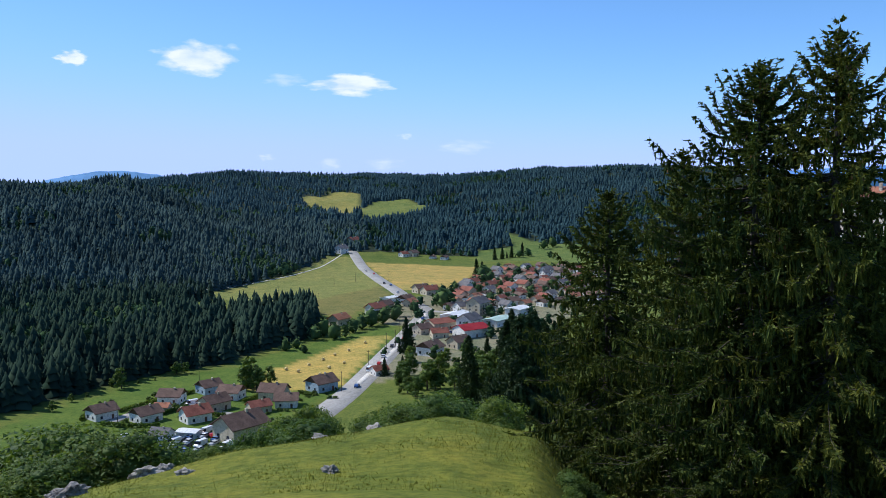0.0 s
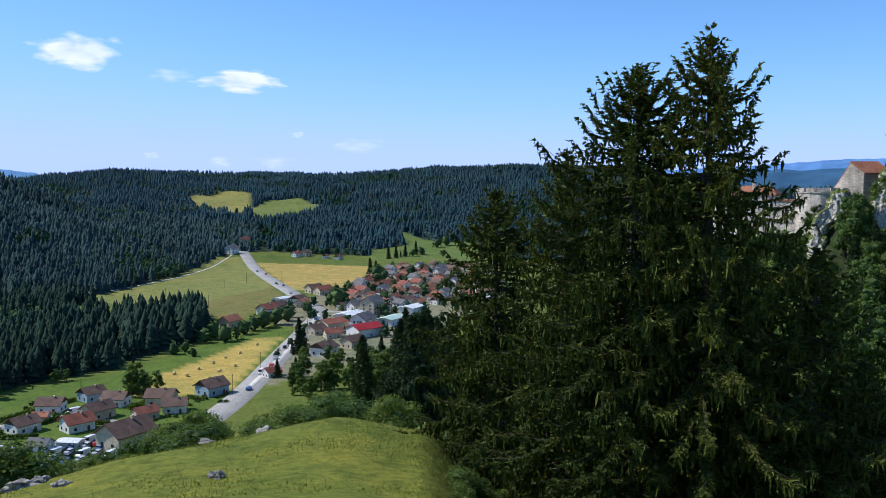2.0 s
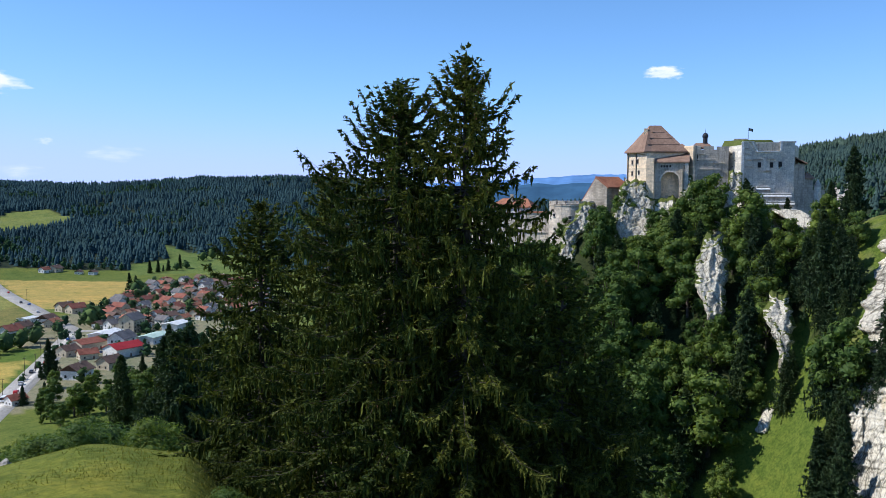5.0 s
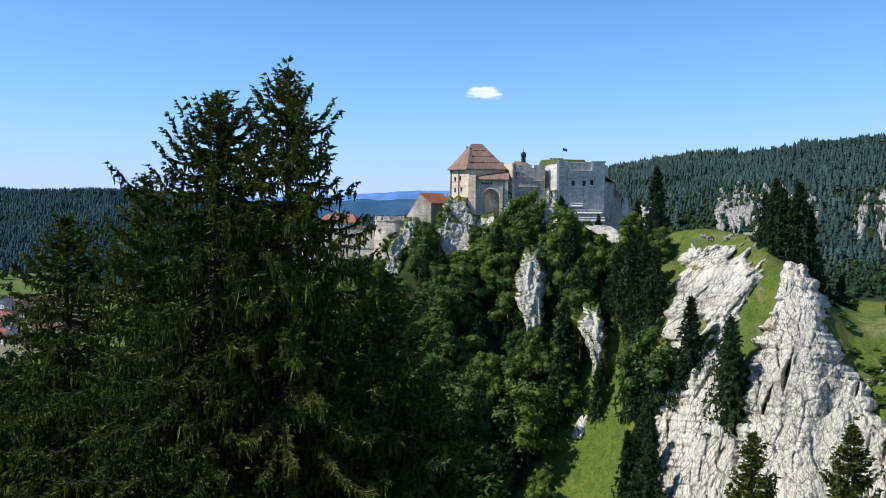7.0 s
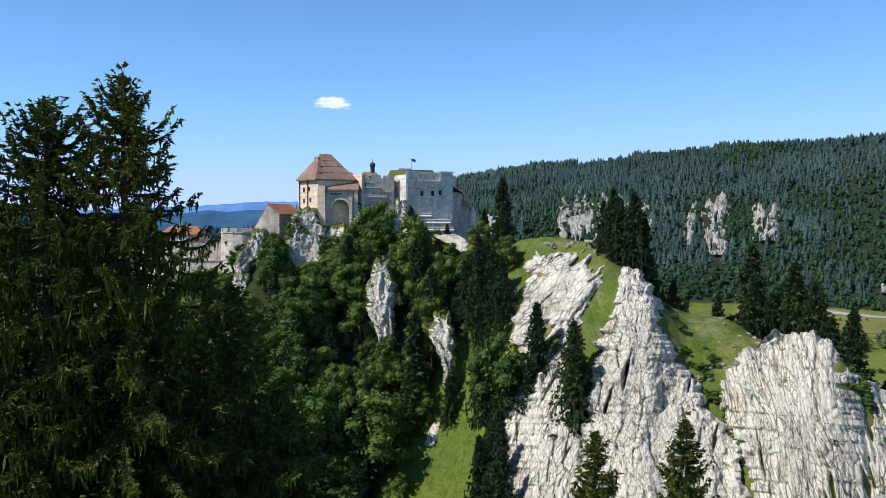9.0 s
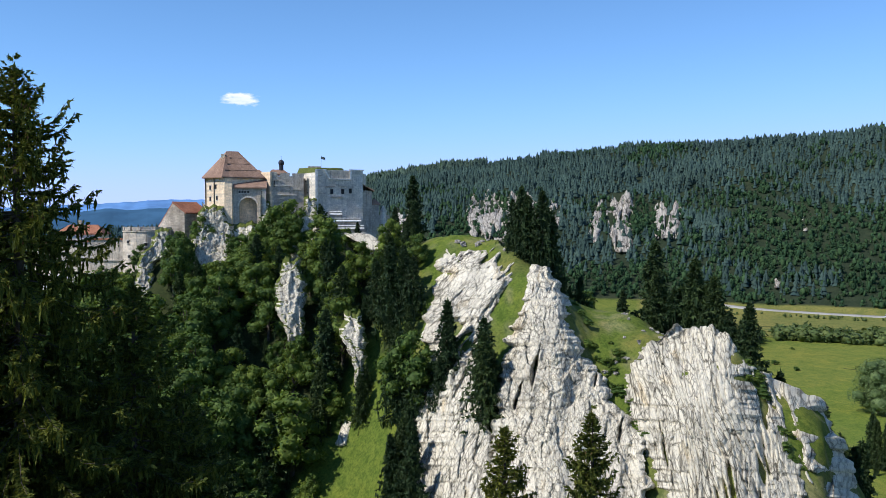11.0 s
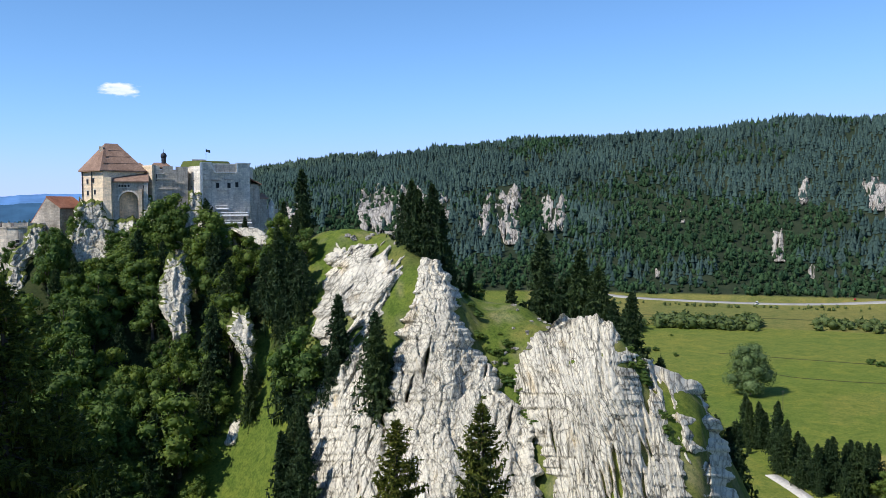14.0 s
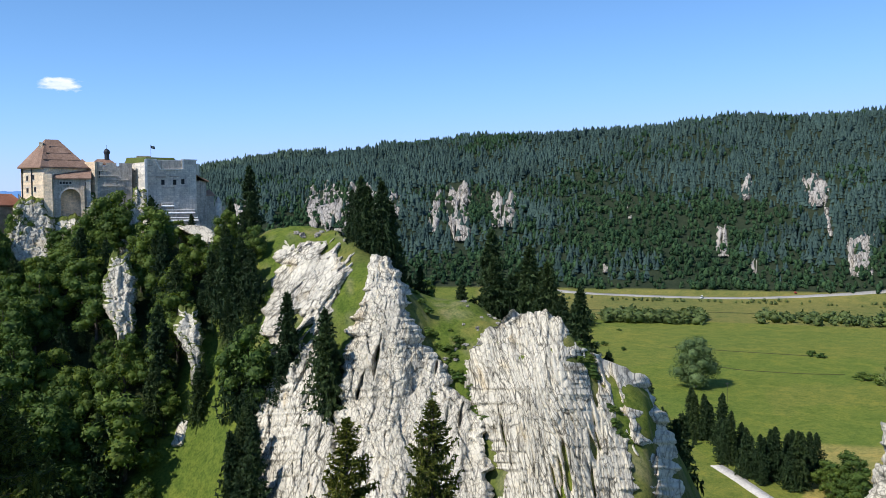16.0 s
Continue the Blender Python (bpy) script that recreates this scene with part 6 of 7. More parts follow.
# single trees round the gorge and along the rocky ridge: bearing, distance, height
for az, r, tall in ((43.9, 181, 10.5), (44.3, 184, 7), (46.2, 165, 17), (46.7, 172, 17), (46.0, 160, 11), (47.1, 176, 14), (46.5, 150, 13), (47.3, 186, 13), (45.9, 190, 15), (45.2, 205, 13), (41.4, 222, 18), (41.1, 217, 16), (41.7, 214, 15),
                    (49.7, 168, 13), (49.2, 166, 10), (50.1, 170, 9), (52.2, 158, 17), (52.7, 160, 18), (51.7, 156, 13), (52.0, 162, 15), (53.0, 158, 12), (50.0, 140, 7),
                    (53.9, 190, 13), (54.4, 187, 16), (54.9, 187, 19), (55.4, 188, 20), (55.8, 186, 19), (56.3, 188, 17), (54.7, 191, 16), (55.6, 193, 16), (56.8, 190, 13), (57.6, 196, 12.5), (58.2, 200, 11), (57.0, 198, 14),
                    (62.3, 200, 21), (62.8, 201, 25), (63.2, 199, 23), (63.8, 200, 25), (64.1, 197, 22), (64.5, 198, 23), (64.9, 196, 21), (65.3, 194, 21), (65.6, 192, 19), (66.0, 191, 19), (66.4, 190, 18), (66.8, 188, 17), (67.2, 187, 16), (67.6, 186, 15), (68.2, 186, 15), (68.8, 185, 15), (69.4, 186, 14), (61.6, 206, 17), (63.5, 208, 25), (65.0, 206, 23), (66.4, 200, 20), (62.1, 207, 20), (60.9, 207, 12)):
    plant(CONIFERS, az, r, tall * (1.0 if az < 53.5 else 0.8 if az < 60 else 0.86 if az < 65 else 1.1), 0.95, "dark green spruce standing on the rocky ridge", "spruces on the rocky ridge")
for az, r, tall in ((40.8, 174, 13), (40.3, 169, 8), (42.4, 193, 10), (41.4, 191, 12), (41.7, 186, 8), (42.6, 184, 8), (40.2, 150, 6), (41.9, 148, 4.5), (58.6, 204, 6), (59.6, 205, 5), (47.5, 196, 9), (38.5, 231, 12), (39.1, 230, 13), (39.7, 229, 12), (38.9, 226, 10), (36.4, 230, 7), (37.0, 229, 8), (33.0, 232, 7), (32.5, 230, 8), (36.0, 224, 9), (35.9, 231, 5), (36.5, 230, 6), (37.2, 231, 7), (38.1, 232, 11), (38.6, 229, 12), (39.3, 233, 12), (37.8, 229, 8), (36.4, 226, 11), (37.0, 227, 11), (36.0, 222, 9), (36.7, 221, 10), (38.3, 224, 10)):
    plant(BROAD, az, r, tall, 1.1, "leafy green tree above the gorge meadow")
for k in range(90):
    t = tree_rng.random()
    row = tree_rng.choice((((57.0, -4.6), (62.6, -14.4)), ((57.0, -4.6), (62.6, -14.4)), ((48.2, -4.4), (47.2, -14.0)), ((67.4, -6.9), (71.8, -15.0)), ((60.2, -7.3), (63.6, -15.6)), ((51.8, -8.5), (53.2, -15.0))))
    az = row[0][0] + (row[1][0] - row[0][0]) * t + tree_rng.uniform(-0.35, 0.45)
    r = float(first_ground(np.array([az]), np.array([row[0][1] + (row[1][1] - row[0][1]) * t]), 110, 260)[0])
    if r == r:
        plant(SHRUBS, az, r, tree_rng.uniform(0.7, 2.2), 1.3, "low green shrub growing along the rock edge", "shrubs along the rocks")
# spruces down the far flank of the ridge and along the valley track
for k in range(46):
    az = 75.4 + 7.8 * tree_rng.random()
    r = max(322 - 10.7 * (az - 77.0), 292) + 24 * tree_rng.random()
    plant(CONIFERS, az, r, tree_rng.uniform(12, 16.5), 0.95, "dark green spruce beside the valley track", "spruces beside the valley track")
for k in range(18):
    az = 69.8 + 5.6 * tree_rng.random()
    r = 206 + 22 * tree_rng.random()
    top = -10.0 - 0.66 * (az - 70.2) - 0.6 * tree_rng.random()
    plant(CONIFERS, az, r, max(7, EYE + r * math.tan(radians(top)) - on_ground(az, r)[2]), 0.9, "dark green spruce on the far flank of the ridge", "spruces on the rocky ridge")
for az, r, tall in ((83.6, 296, 8), (84.2, 292, 9.5), (84.8, 296, 10.5), (85.3, 290, 10), (85.9, 296, 11), (86.6, 300, 11), (84.5, 284, 8), (85.4, 280, 9), (83.9, 286, 7.5)):
    plant(BROAD, az, r, tall, 1.2, "bushy green tree beside the valley track")
# behind the grassy knoll
for k in range(46):
    az = -13 + 17 * tree_rng.random()
    r = 64 + 46 * tree_rng.random() ** 1.3
    want = -14.0 - 1.1 * tree_rng.random() - 0.35 * max(0, -9 - az)
    tall = EYE + r * math.tan(radians(want)) - on_ground(az, r)[2]
    if 2.0 < tall < 15:
        plant(NEAR_TREES if tall > 4 else NEAR_SHRUBS, az, r, tall, 1.25 if tall < 8 else 0.9, "leafy green tree on the slope below the knoll")
for k in range(58):
    az, r = -28 + 15.0 * tree_rng.random(), 44 + 10 * tree_rng.random()
    top = -15.5 - 1.4 * tree_rng.random() if az < -20 else -16.6 - 0.8 * tree_rng.random()
    tall = EYE + r * math.tan(radians(top)) - on_ground(az, r)[2]
    if 0.8 < tall < 12:
        plant(NEAR_SHRUBS if tall < 5 else NEAR_TREES, az, r, tall, 1.2, "dark green bushy thicket at the edge of the knoll")
for k in range(36):
    plant(NEAR_SHRUBS, tree_rng.uniform(8.6, 14.5), tree_rng.uniform(29, 46), tree_rng.uniform(0.6, 1.6), 1.1, "low green shrub at the edge of the knoll")
for az, r, el in ((-19.1, 49, -16.4), (-17.7, 49, -16.0), (-18.4, 52, -16.8), (-22.5, 50, -15.4), (-16.4, 52, -17.0)):
    plant(CONIFERS, az, r, EYE + r * math.tan(radians(el)) - on_ground(az, r)[2], 1.2, "small dark juniper-like conifer at the edge of the knoll")
for k in range(48):
    az, r = 0.2 + 12.5 * tree_rng.random(), 105 + 140 * tree_rng.random()
    if not (0.5 < az < 4.6 and 140 < r < 178) and not (az < 3 and r > 215):
        plant(CONIFERS, az, r, tree_rng.uniform(11, 17) if az > 3 else tree_rng.uniform(8, 12), 0.95, "dark spruce in the wood below the knoll")
for k in range(22):
    az, r = -8 + 12 * tree_rng.random(), 120 + 160 * tree_rng.random()
    if r < 300 - 8 * abs(az):
        plant(BROAD, az, r, tree_rng.uniform(6, 11), 1.1, "leafy green tree on the slope above the village")


# ---- roads ----
DITCH = surface("ditch_sedge", (0.04, 0.05, 0.014), (0.08, 0.09, 0.025), 0.3, 2.0)

def ribbon(name, points, wide, material, label, lift=0.18, kind="structure", category="road"):
    """A road over the land along bearing and distance points."""
    way = [Vector(polar(a, r)) for a, r in points]
    fine = []
    for i in range(len(way) - 1):
        a, b, c, d = way[max(i - 1, 0)], way[i], way[i + 1], way[min(i + 2, len(way) - 1)]
        steps = max(3, int((c - b).length / 6))
        for k in range(steps):
            t = k / steps
            fine.append(0.5 * ((2 * b) + (c - a) * t + (2 * a - 5 * b + 4 * c - d) * t * t + (3 * b - a - 3 * c + d) * t ** 3))
    fine.append(way[-1])
    verts, faces = [], []
    for i, p in enumerate(fine):
        t = (fine[min(i + 1, len(fine) - 1)] - fine[max(i - 1, 0)]).normalized()
        side = Vector((t.y, -t.x)) * wide / 2
        for s, drop in ((-1.08, -0.35), (-1, 0), (1, 0), (1.08, -0.35)):
            q = p + side * s
            verts.append((q.x, q.y, ground_z(q.x, q.y) + lift + drop))
        if i:
            for k in range(3):
                faces.append((4 * i - 4 + k, 4 * i - 3 + k, 4 * i + 1 + k, 4 * i + k))
    return tagged(new(name, mesh_of(name, verts, np.array(faces)[:, ::-1], material)), label, category, kind=kind)


MAIN = ((-6.05, 1040), (-4.65, 841), (-3.15, 720), (-1.85, 635), (-1.2, 590), (-2.24, 515), (-3.56, 456), (-5.45, 391), (-7.2, 352), (-11, 300))
ribbon("road", MAIN, 11.5, ASPHALT, "grey asphalt main road through the village")
ribbon("pavement", ((-1.1, 585), (-1.75, 540), (-2.6, 488), (-4.2, 425), (-6.2, 372)), 3.4, GRAVEL, "pale pavement beside the main road", 0.2, category="pavement")
ribbon("road_2", ((64, 905), (67.6, 884), (74.9, 870), (79, 872), (83.3, 886), (90, 915)), 6.4, ASPHALT, "pale valley road at the foot of the wooded hill")
ribbon("track", ((77.2, 311), (78.5, 298), (80.0, 283), (82.0, 268), (85.0, 252)), 4.2, GRAVEL, "pale gravel track curving down to the valley", 0.25)
ribbon("street", ((-1.5, 600), (1.0, 590), (3.0, 605), (5.5, 640), (8.5, 690)), 6.0, ASPHALT, "grey village street")
ribbon("street_2", ((0.8, 592), (1.8, 690), (3.2, 780), (4.5, 860)), 5.0, ASPHALT, "grey village street")
ribbon("lane", ((-11.5, 330), (-15.4, 350), (-18.6, 362), (-21.5, 345)), 5.0, ASPHALT, "grey lane among the houses")
ribbon("field_track", ((-6.6, 1010), (-9.8, 835), (-13.8, 757), (-16.5, 735)), 1.6, GRAVEL, "pale field track beside the wood", 0.12)


def yard(name, corners, material, label):
    pts = [polar(a, r) for a, r in corners]
    bm = prism(pts, 0.02, 0.14)
    me = bpy.data.meshes.new(name)
    bm.to_mesh(me)
    bm.free()
    me.materials.append(material)
    tagged(new(name, me), label, "yard", kind="structure")


yard("yard", ((-1.75, 552), (-2.5, 488), (0.2, 462), (3.4, 470), (4.4, 560), (0.5, 578)), GRAVEL, "pale paved yard round the workshops")
yard("yard_2", ((-17.2, 352), (-16.6, 366), (-14.6, 372), (-14.3, 362)), GRAVEL, "pale forecourt between the houses")
yard("yard_3", ((-21.6, 300), (-20.4, 322), (-14.0, 322), (-13.4, 292)), ASPHALT, "grey depot yard below the knoll")

# ---- village ----
WALL_WHITE = surface("white_render", (0.7, 0.68, 0.64), (0.84, 0.82, 0.78), 0.2, 1.5)
WALL_CREAM = surface("cream_render", (0.5, 0.42, 0.3), (0.66, 0.58, 0.44), 0.2, 1.5)
WALL_WOOD = surface("brown_boards", (0.09, 0.055, 0.035), (0.18, 0.11, 0.07), 0.6, 3.0)
WALL_BLUE = surface("pale_blue_render", (0.3, 0.4, 0.5), (0.45, 0.55, 0.65), 0.2, 1.5)
ROOF_BROWN = surface("brown_roof_tiles", (0.11, 0.07, 0.055), (0.2, 0.13, 0.1), 0.3, 2.5)
ROOF_RED = surface("red_roof_tiles", (0.2, 0.07, 0.048), (0.34, 0.13, 0.09), 0.3, 2.5)
ROOF_ORANGE = surface("orange_roof_tiles", (0.32, 0.125, 0.07), (0.46, 0.2, 0.12), 0.3, 2.5)
ROOF_CRIMSON = surface("crimson_sheet_roof", (0.3, 0.02, 0.03), (0.42, 0.04, 0.05), 0.2, 2.0)
ROOF_GREY = surface("grey_slates", (0.12, 0.115, 0.12), (0.2, 0.19, 0.19), 0.3, 2.5)
ROOF_GREEN = surface("pale_green_sheet_roof", (0.36, 0.5, 0.44), (0.5, 0.62, 0.56), 0.2, 1.5)
ROOF_WHITE = surface("white_sheet_roof", (0.6, 0.62, 0.64), (0.78, 0.79, 0.8), 0.2, 1.5)
PANE = plain("window_glass", (0.03, 0.035, 0.045), 0.15)
SHUTTER = plain("brown_shutter", (0.12, 0.06, 0.035), 0.6)


def house(wide, deep, eave, rise, wall, roof_mat, label, gable=None, rows=2, cols=2, chimney=True, name="house", category="house"):
    """A house along x with a gabled roof: walls, roof slopes, windows, a door and a chimney."""
    h = new(name)
    w, d = wide / 2, deep / 2
    part("wall", box(-w, w, -d, d, -0.4, eave), wall, h)
    for s in (-1, 1):
        bm = bmesh.new()
        pts = [bm.verts.new(p) for p in ((s * w, -d, eave), (s * w, d, eave), (s * w, 0, eave + rise), (s * (w - 0.3), -d, eave), (s * (w - 0.3), d, eave), (s * (w - 0.3), 0, eave + rise))]
        bm.faces.new(pts[:3])
        bm.faces.new(pts[3:][::-1])
        for i in range(3):
            bm.faces.new((pts[i], pts[3 + i], pts[3 + (i + 1) % 3], pts[(i + 1) % 3]))
        bmesh.ops.recalc_face_normals(bm, faces=bm.faces)
        part("gable", bm, gable or wall, h)
    o = 0.8
    for s in (-1, 1):
        bm = bmesh.new()
        drop = rise * o / d
        a = [(-w - o, s * (d + o), eave - drop), (w + o, s * (d + o), eave - drop), (w + o, 0, eave + rise), (-w - o, 0, eave + rise)]
        up = [bm.verts.new((x, y, z + 0.28)) for x, y, z in a]
        dn = [bm.verts.new((x, y, z + 0.02)) for x, y, z in a]
        bm.faces.new(up)
        bm.faces.new(dn[::-1])
        for i in range(4):
            bm.faces.new((dn[i], dn[(i + 1) % 4], up[(i + 1) % 4], up[i]))
        bmesh.ops.recalc_face_normals(bm, faces=bm.faces)
        part("roof", bm, roof_mat, h)
    if chimney:
        part("chimney", box(-0.35 + w * 0.3, 0.35 + w * 0.3, -0.9, -0.2, eave + rise * 0.5, eave + rise + 0.9), WALL_CREAM, h)
    for row in range(rows):
        z = 1.5 + row * 2.7
        if z > eave - 0.6:
            break
        for s in (-1, 1):
            for c in range(cols):
                x = -w + wide * (c + 0.5) / cols
                door = row == 0 and c == cols // 2
                part("door" if door else "window", box(x - 0.55, x + 0.55, s * d - 0.05, s * d + 0.05, (0 if door else z - 0.65), z + 0.65), SHUTTER if door else PANE, h)
            for y in (-d * 0.45, d * 0.45):
                part("window", box(s * w - 0.05, s * w + 0.05, y - 0.55, y + 0.55, z - 0.65, z + 0.65), PANE, h)
    return tagged(h, label, category)


HOUSES = {
    "brown_white": house(11, 9.5, 4.0, 2.7, WALL_WHITE, ROOF_BROWN, "white rendered house with a brown tiled roof", WALL_WOOD),
    "brown_cream": house(12, 9.5, 4.4, 2.9, WALL_CREAM, ROOF_BROWN, "cream house with a brown tiled roof"),
    "red_white": house(11, 9, 4.0, 2.8, WALL_WHITE, ROOF_RED, "white rendered house with a red tiled roof"),
    "red_cream": house(13, 9.5, 4.4, 3.0, WALL_CREAM, ROOF_RED, "cream house with a red tiled roof"),
    "orange": house(12, 9, 4.6, 2.8, WALL_CREAM, ROOF_ORANGE, "cream house with a bright orange tiled roof"),
    "grey": house(12, 10, 6.0, 3.2, WALL_WHITE, ROOF_GREY, "white house with a grey slate roof"),
    "blue": house(11, 9.5, 4.2, 2.8, WALL_BLUE, ROOF_BROWN, "pale blue house with a brown tiled roof", WALL_WOOD),
    "mansion": house(15, 12, 9.5, 4.0, WALL_CREAM, ROOF_GREY, "tall cream house with a grey slate roof", rows=3, cols=4),
    "workshop": house(22, 15, 6.0, 3.0, WALL_WHITE, ROOF_CRIMSON, "white workshop with a crimson sheet roof", rows=1, cols=3, chimney=False, name="workshop", category="workshop"),
    "hall": house(24, 14, 5.0, 2.6, WALL_CREAM, ROOF_RED, "long cream hall with a red tiled roof", rows=1, cols=4, chimney=False, name="workshop", category="workshop"),
    "green_hall": house(24, 13, 5.0, 1.2, WALL_WHITE, ROOF_GREEN, "low hall with a pale green sheet roof", rows=1, cols=4, chimney=False, name="warehouse", category="warehouse"),
    "white_hall": house(18, 12, 5.0, 1.2, WALL_WHITE, ROOF_WHITE, "low white warehouse with a white sheet roof", rows=1, cols=3, chimney=False, name="warehouse", category="warehouse"),
}
house_seen = {}


def put_house(kind, az, r, turn, size=1.0, group="village houses"):
    x, y = polar(az, r)
    m = pose(x, y, max(0.0, ground_z(x, y)), 0, 0, turn - 24) @ Matrix.Scale(size * (0.8 if r > 330 else 0.95), 4)
    if kind not in house_seen:
        house_seen[kind] = copy_thing(HOUSES[kind], Matrix())
        HOUSES[kind].matrix_basis = m
        return tagged(HOUSES[kind], group=group)
    return tagged(copy_thing(house_seen[kind], m), group=group)


for row in (("blue", -15.3, 383, 70, 1.0), ("brown_white", -17.6, 370, 20, 1.05), ("brown_cream", -15.0, 353, 75, 1.05), ("brown_white", -13.9, 370, 10, 1.05), ("red_white", -16.2, 338, 65, 1.1),
            ("brown_white", -19.2, 344, 75, 1.05), ("brown_white", -21.8, 354, 75, 1.05), ("brown_cream", -11.2, 365, 15, 1.1), ("brown_white", -10.4, 352, 30, 1.0), ("blue", -8.1, 377, 70, 1.2), ("red_cream", -12.2, 345, 60, 0.8),
            ("brown_cream", -13.4, 309, 75, 1.3), ("white_hall", -16.6, 316, 10, 0.45), ("grey", -18.3, 312, 10, 0.6), ("orange", -18.2, 356, 20, 0.6),
            ("orange", -6.9, 551, 80, 1.2), ("red_white", -4.5, 596, 70, 1.3), ("brown_cream", -3.9, 612, 75, 1.1), ("brown_white", -2.5, 640, 80, 1.2), ("white_hall", -3.6, 652, 80, 0.8), ("orange", -2.2, 622, 85, 1.0),
            ("hall", -0.1, 526, 60, 1.0), ("workshop", 1.8, 497, 60, 1.0), ("grey", 1.7, 522, 80, 1.3), ("brown_cream", -1.4, 508, 70, 1.0), ("red_cream", -0.3, 494, 40, 0.9), ("brown_white", -0.9, 444, 80, 1.3),
            ("brown_cream", 1.0, 462, 70, 1.1), ("mansion", 2.3, 582, 80, 1.1), ("green_hall", 3.6, 537, 80, 1.0), ("white_hall", 4.9, 581, 80, 1.1), ("white_hall", 0.8, 548, 85, 1.3), ("red_white", -4.3, 402, 60, 0.8),
            ("brown_cream", -2.0, 1005, 80, 1.2), ("red_white", -2.6, 1000, 70, 1.1), ("red_cream", -5.9, 1090, 85, 1.6), ("grey", -6.7, 1015, 80, 1.3), ("brown_white", 0.1, 985, 80, 0.9), ("brown_white", -0.7, 990, 85, 0.8),
            ("brown_cream", -1.5, 702, 60, 1.2), ("red_cream", -0.9, 690, 60, 1.2), ("brown_cream", 0.0, 660, 85, 1.0), ("red_white", 0.9, 682, 85, 1.0)):
    put_house(*row)
house_rng = random.Random(9)
spots = []
while len(spots) < 110:
    az, r = house_rng.uniform(0.2, 10.5), house_rng.uniform(575, 905)
    x, y = polar(az, r)
    line_low, line_high = 575 + 6 * az, 640 + 62 * az
    if not (line_low < r < min(line_high, 905)) or any((x - a) ** 2 + (y - b) ** 2 < 190 for a, b in spots):
        continue
    spots.append((x, y))
    kind = house_rng.choice(("brown_white", "brown_cream", "red_white", "red_cream", "red_cream", "orange", "red_white", "brown_cream", "grey"))
    put_house(kind, az, r, house_rng.choice((62, 66, 70, 150, 155)) + house_rng.uniform(-5, 5), house_rng.uniform(0.8, 1.1))
    if house_rng.random() < 0.3:
        plant(BROAD, az + house_rng.uniform(0.6, 1.0) * house_rng.choice((-1, 1)), r + house_rng.uniform(-8, 8), house_rng.uniform(4, 9), 1.1, "leafy garden tree between the houses", "village trees")
for az, r, tall in ((0.0, 610, 14), (0.4, 618, 13), (-0.4, 640, 8), (2.5, 790, 13), (2.8, 800, 14), (3.1, 770, 12), (2.6, 760, 10), (-3.2, 560, 11), (-4.0, 548, 12), (-4.8, 540, 12), (-5.4, 530, 10), (-3.0, 575, 9), (-6.0, 520, 9), (-7.2, 500, 10), (-7.9, 512, 11), (-6.5, 505, 8), (-8.5, 500, 9), (-2.0, 600, 8), (-10.4, 470, 7), (-9.7, 476, 6), (-16.7, 425, 7), (-17.3, 424, 5), (-20.6, 402, 8), (-21.2, 408, 5), (-22.6, 392, 6), (-23.5, 385, 4), (-24.6, 372, 5), (-19.6, 410, 5), (-18.6, 414, 4), (-9.2, 462, 5), (-12.7, 384, 12), (-12.3, 380, 9), (-11.5, 388, 10), (-11.0, 381, 7), (5.0, 990, 9), (5.6, 1000, 10), (6.6, 1060, 12), (7.2, 1075, 14), (7.0, 985, 8)):
    plant(BROAD, az, r, tall, 1.15, "leafy tree beside the village", "village trees")
for az, r, tall in ((-2.9, 452, 15), (-2.5, 450, 16), (-2.2, 455, 13), (-3.9, 398, 9), (-3.1, 396, 10), (-2.7, 405, 8), (2.2, 800, 16), (2.6, 806, 17), (3.0, 798, 15), (2.4, 815, 15), (-12.9, 388, 15), (-12.5, 392, 14), (-1.6, 712, 12), (4.2, 985, 15), (4.5, 990, 14), (3.9, 980, 12), (5.2, 1005, 13), (3.4, 975, 12)):
    plant(CONIFERS, az, r, tall, 0.9, "dark conifer beside the village", "village conifers")
for k in range(46):
    az, r = house_rng.uniform(-23, -7), house_rng.uniform(322, 384)
    if not inside(np.array([polar(az, r)[0]]), np.array([polar(az, r)[1]]), HAY_NEAR)[0]:
        plant(SHRUBS, az, r, house_rng.uniform(1.2, 3.0), 1.2, "clipped garden shrub beside the houses", "garden shrubs")

for k in range(44):
    az, r = -3.0 + 8.0 * house_rng.random(), 352 + 82 * house_rng.random()
    plant(BROAD, az, r, house_rng.uniform(7, 11), 1.1, "leafy green tree at the foot of the slope", "village trees")
for k in range(12):
    az, r = 2.2 + 8.5 * house_rng.random(), 250 + 160 * house_rng.random()
    plant(CONIFERS, az, r, house_rng.uniform(12, 17), 0.95, "dark spruce on the slope above the village")

for k in range(40):
    az, r = 0.8 + 8.0 * house_rng.random(), 310 + 150 * house_rng.random()
    top = -9.6 + 0.5 * (az - 2) - 2.4 * house_rng.random()
    plant(CONIFERS, az, r, min(21, max(9, EYE + r * math.tan(radians(top)) - on_ground(az, r)[2])), 0.95, "dark spruce on the slope above the village")
leafy = np.array(FAR_LEAFY)
leafy_rng = np.random.default_rng(23)
joined_trees("village_trees", [far_broadleaf(leafy_rng) for _ in range(10)], leafy[:, 0], leafy[:, 1], leafy[:, 2], leafy[:, 3], leafy[:, 4] * 1.1, leafy_rng, LEAF_FAR, "leafy green trees between the village houses")
garden_rng = np.random.default_rng(19)
gx, gy = scatter(garden_rng, -5, 11, 440, 930, 15)
keep = inside(gx, gy, VILLAGE)
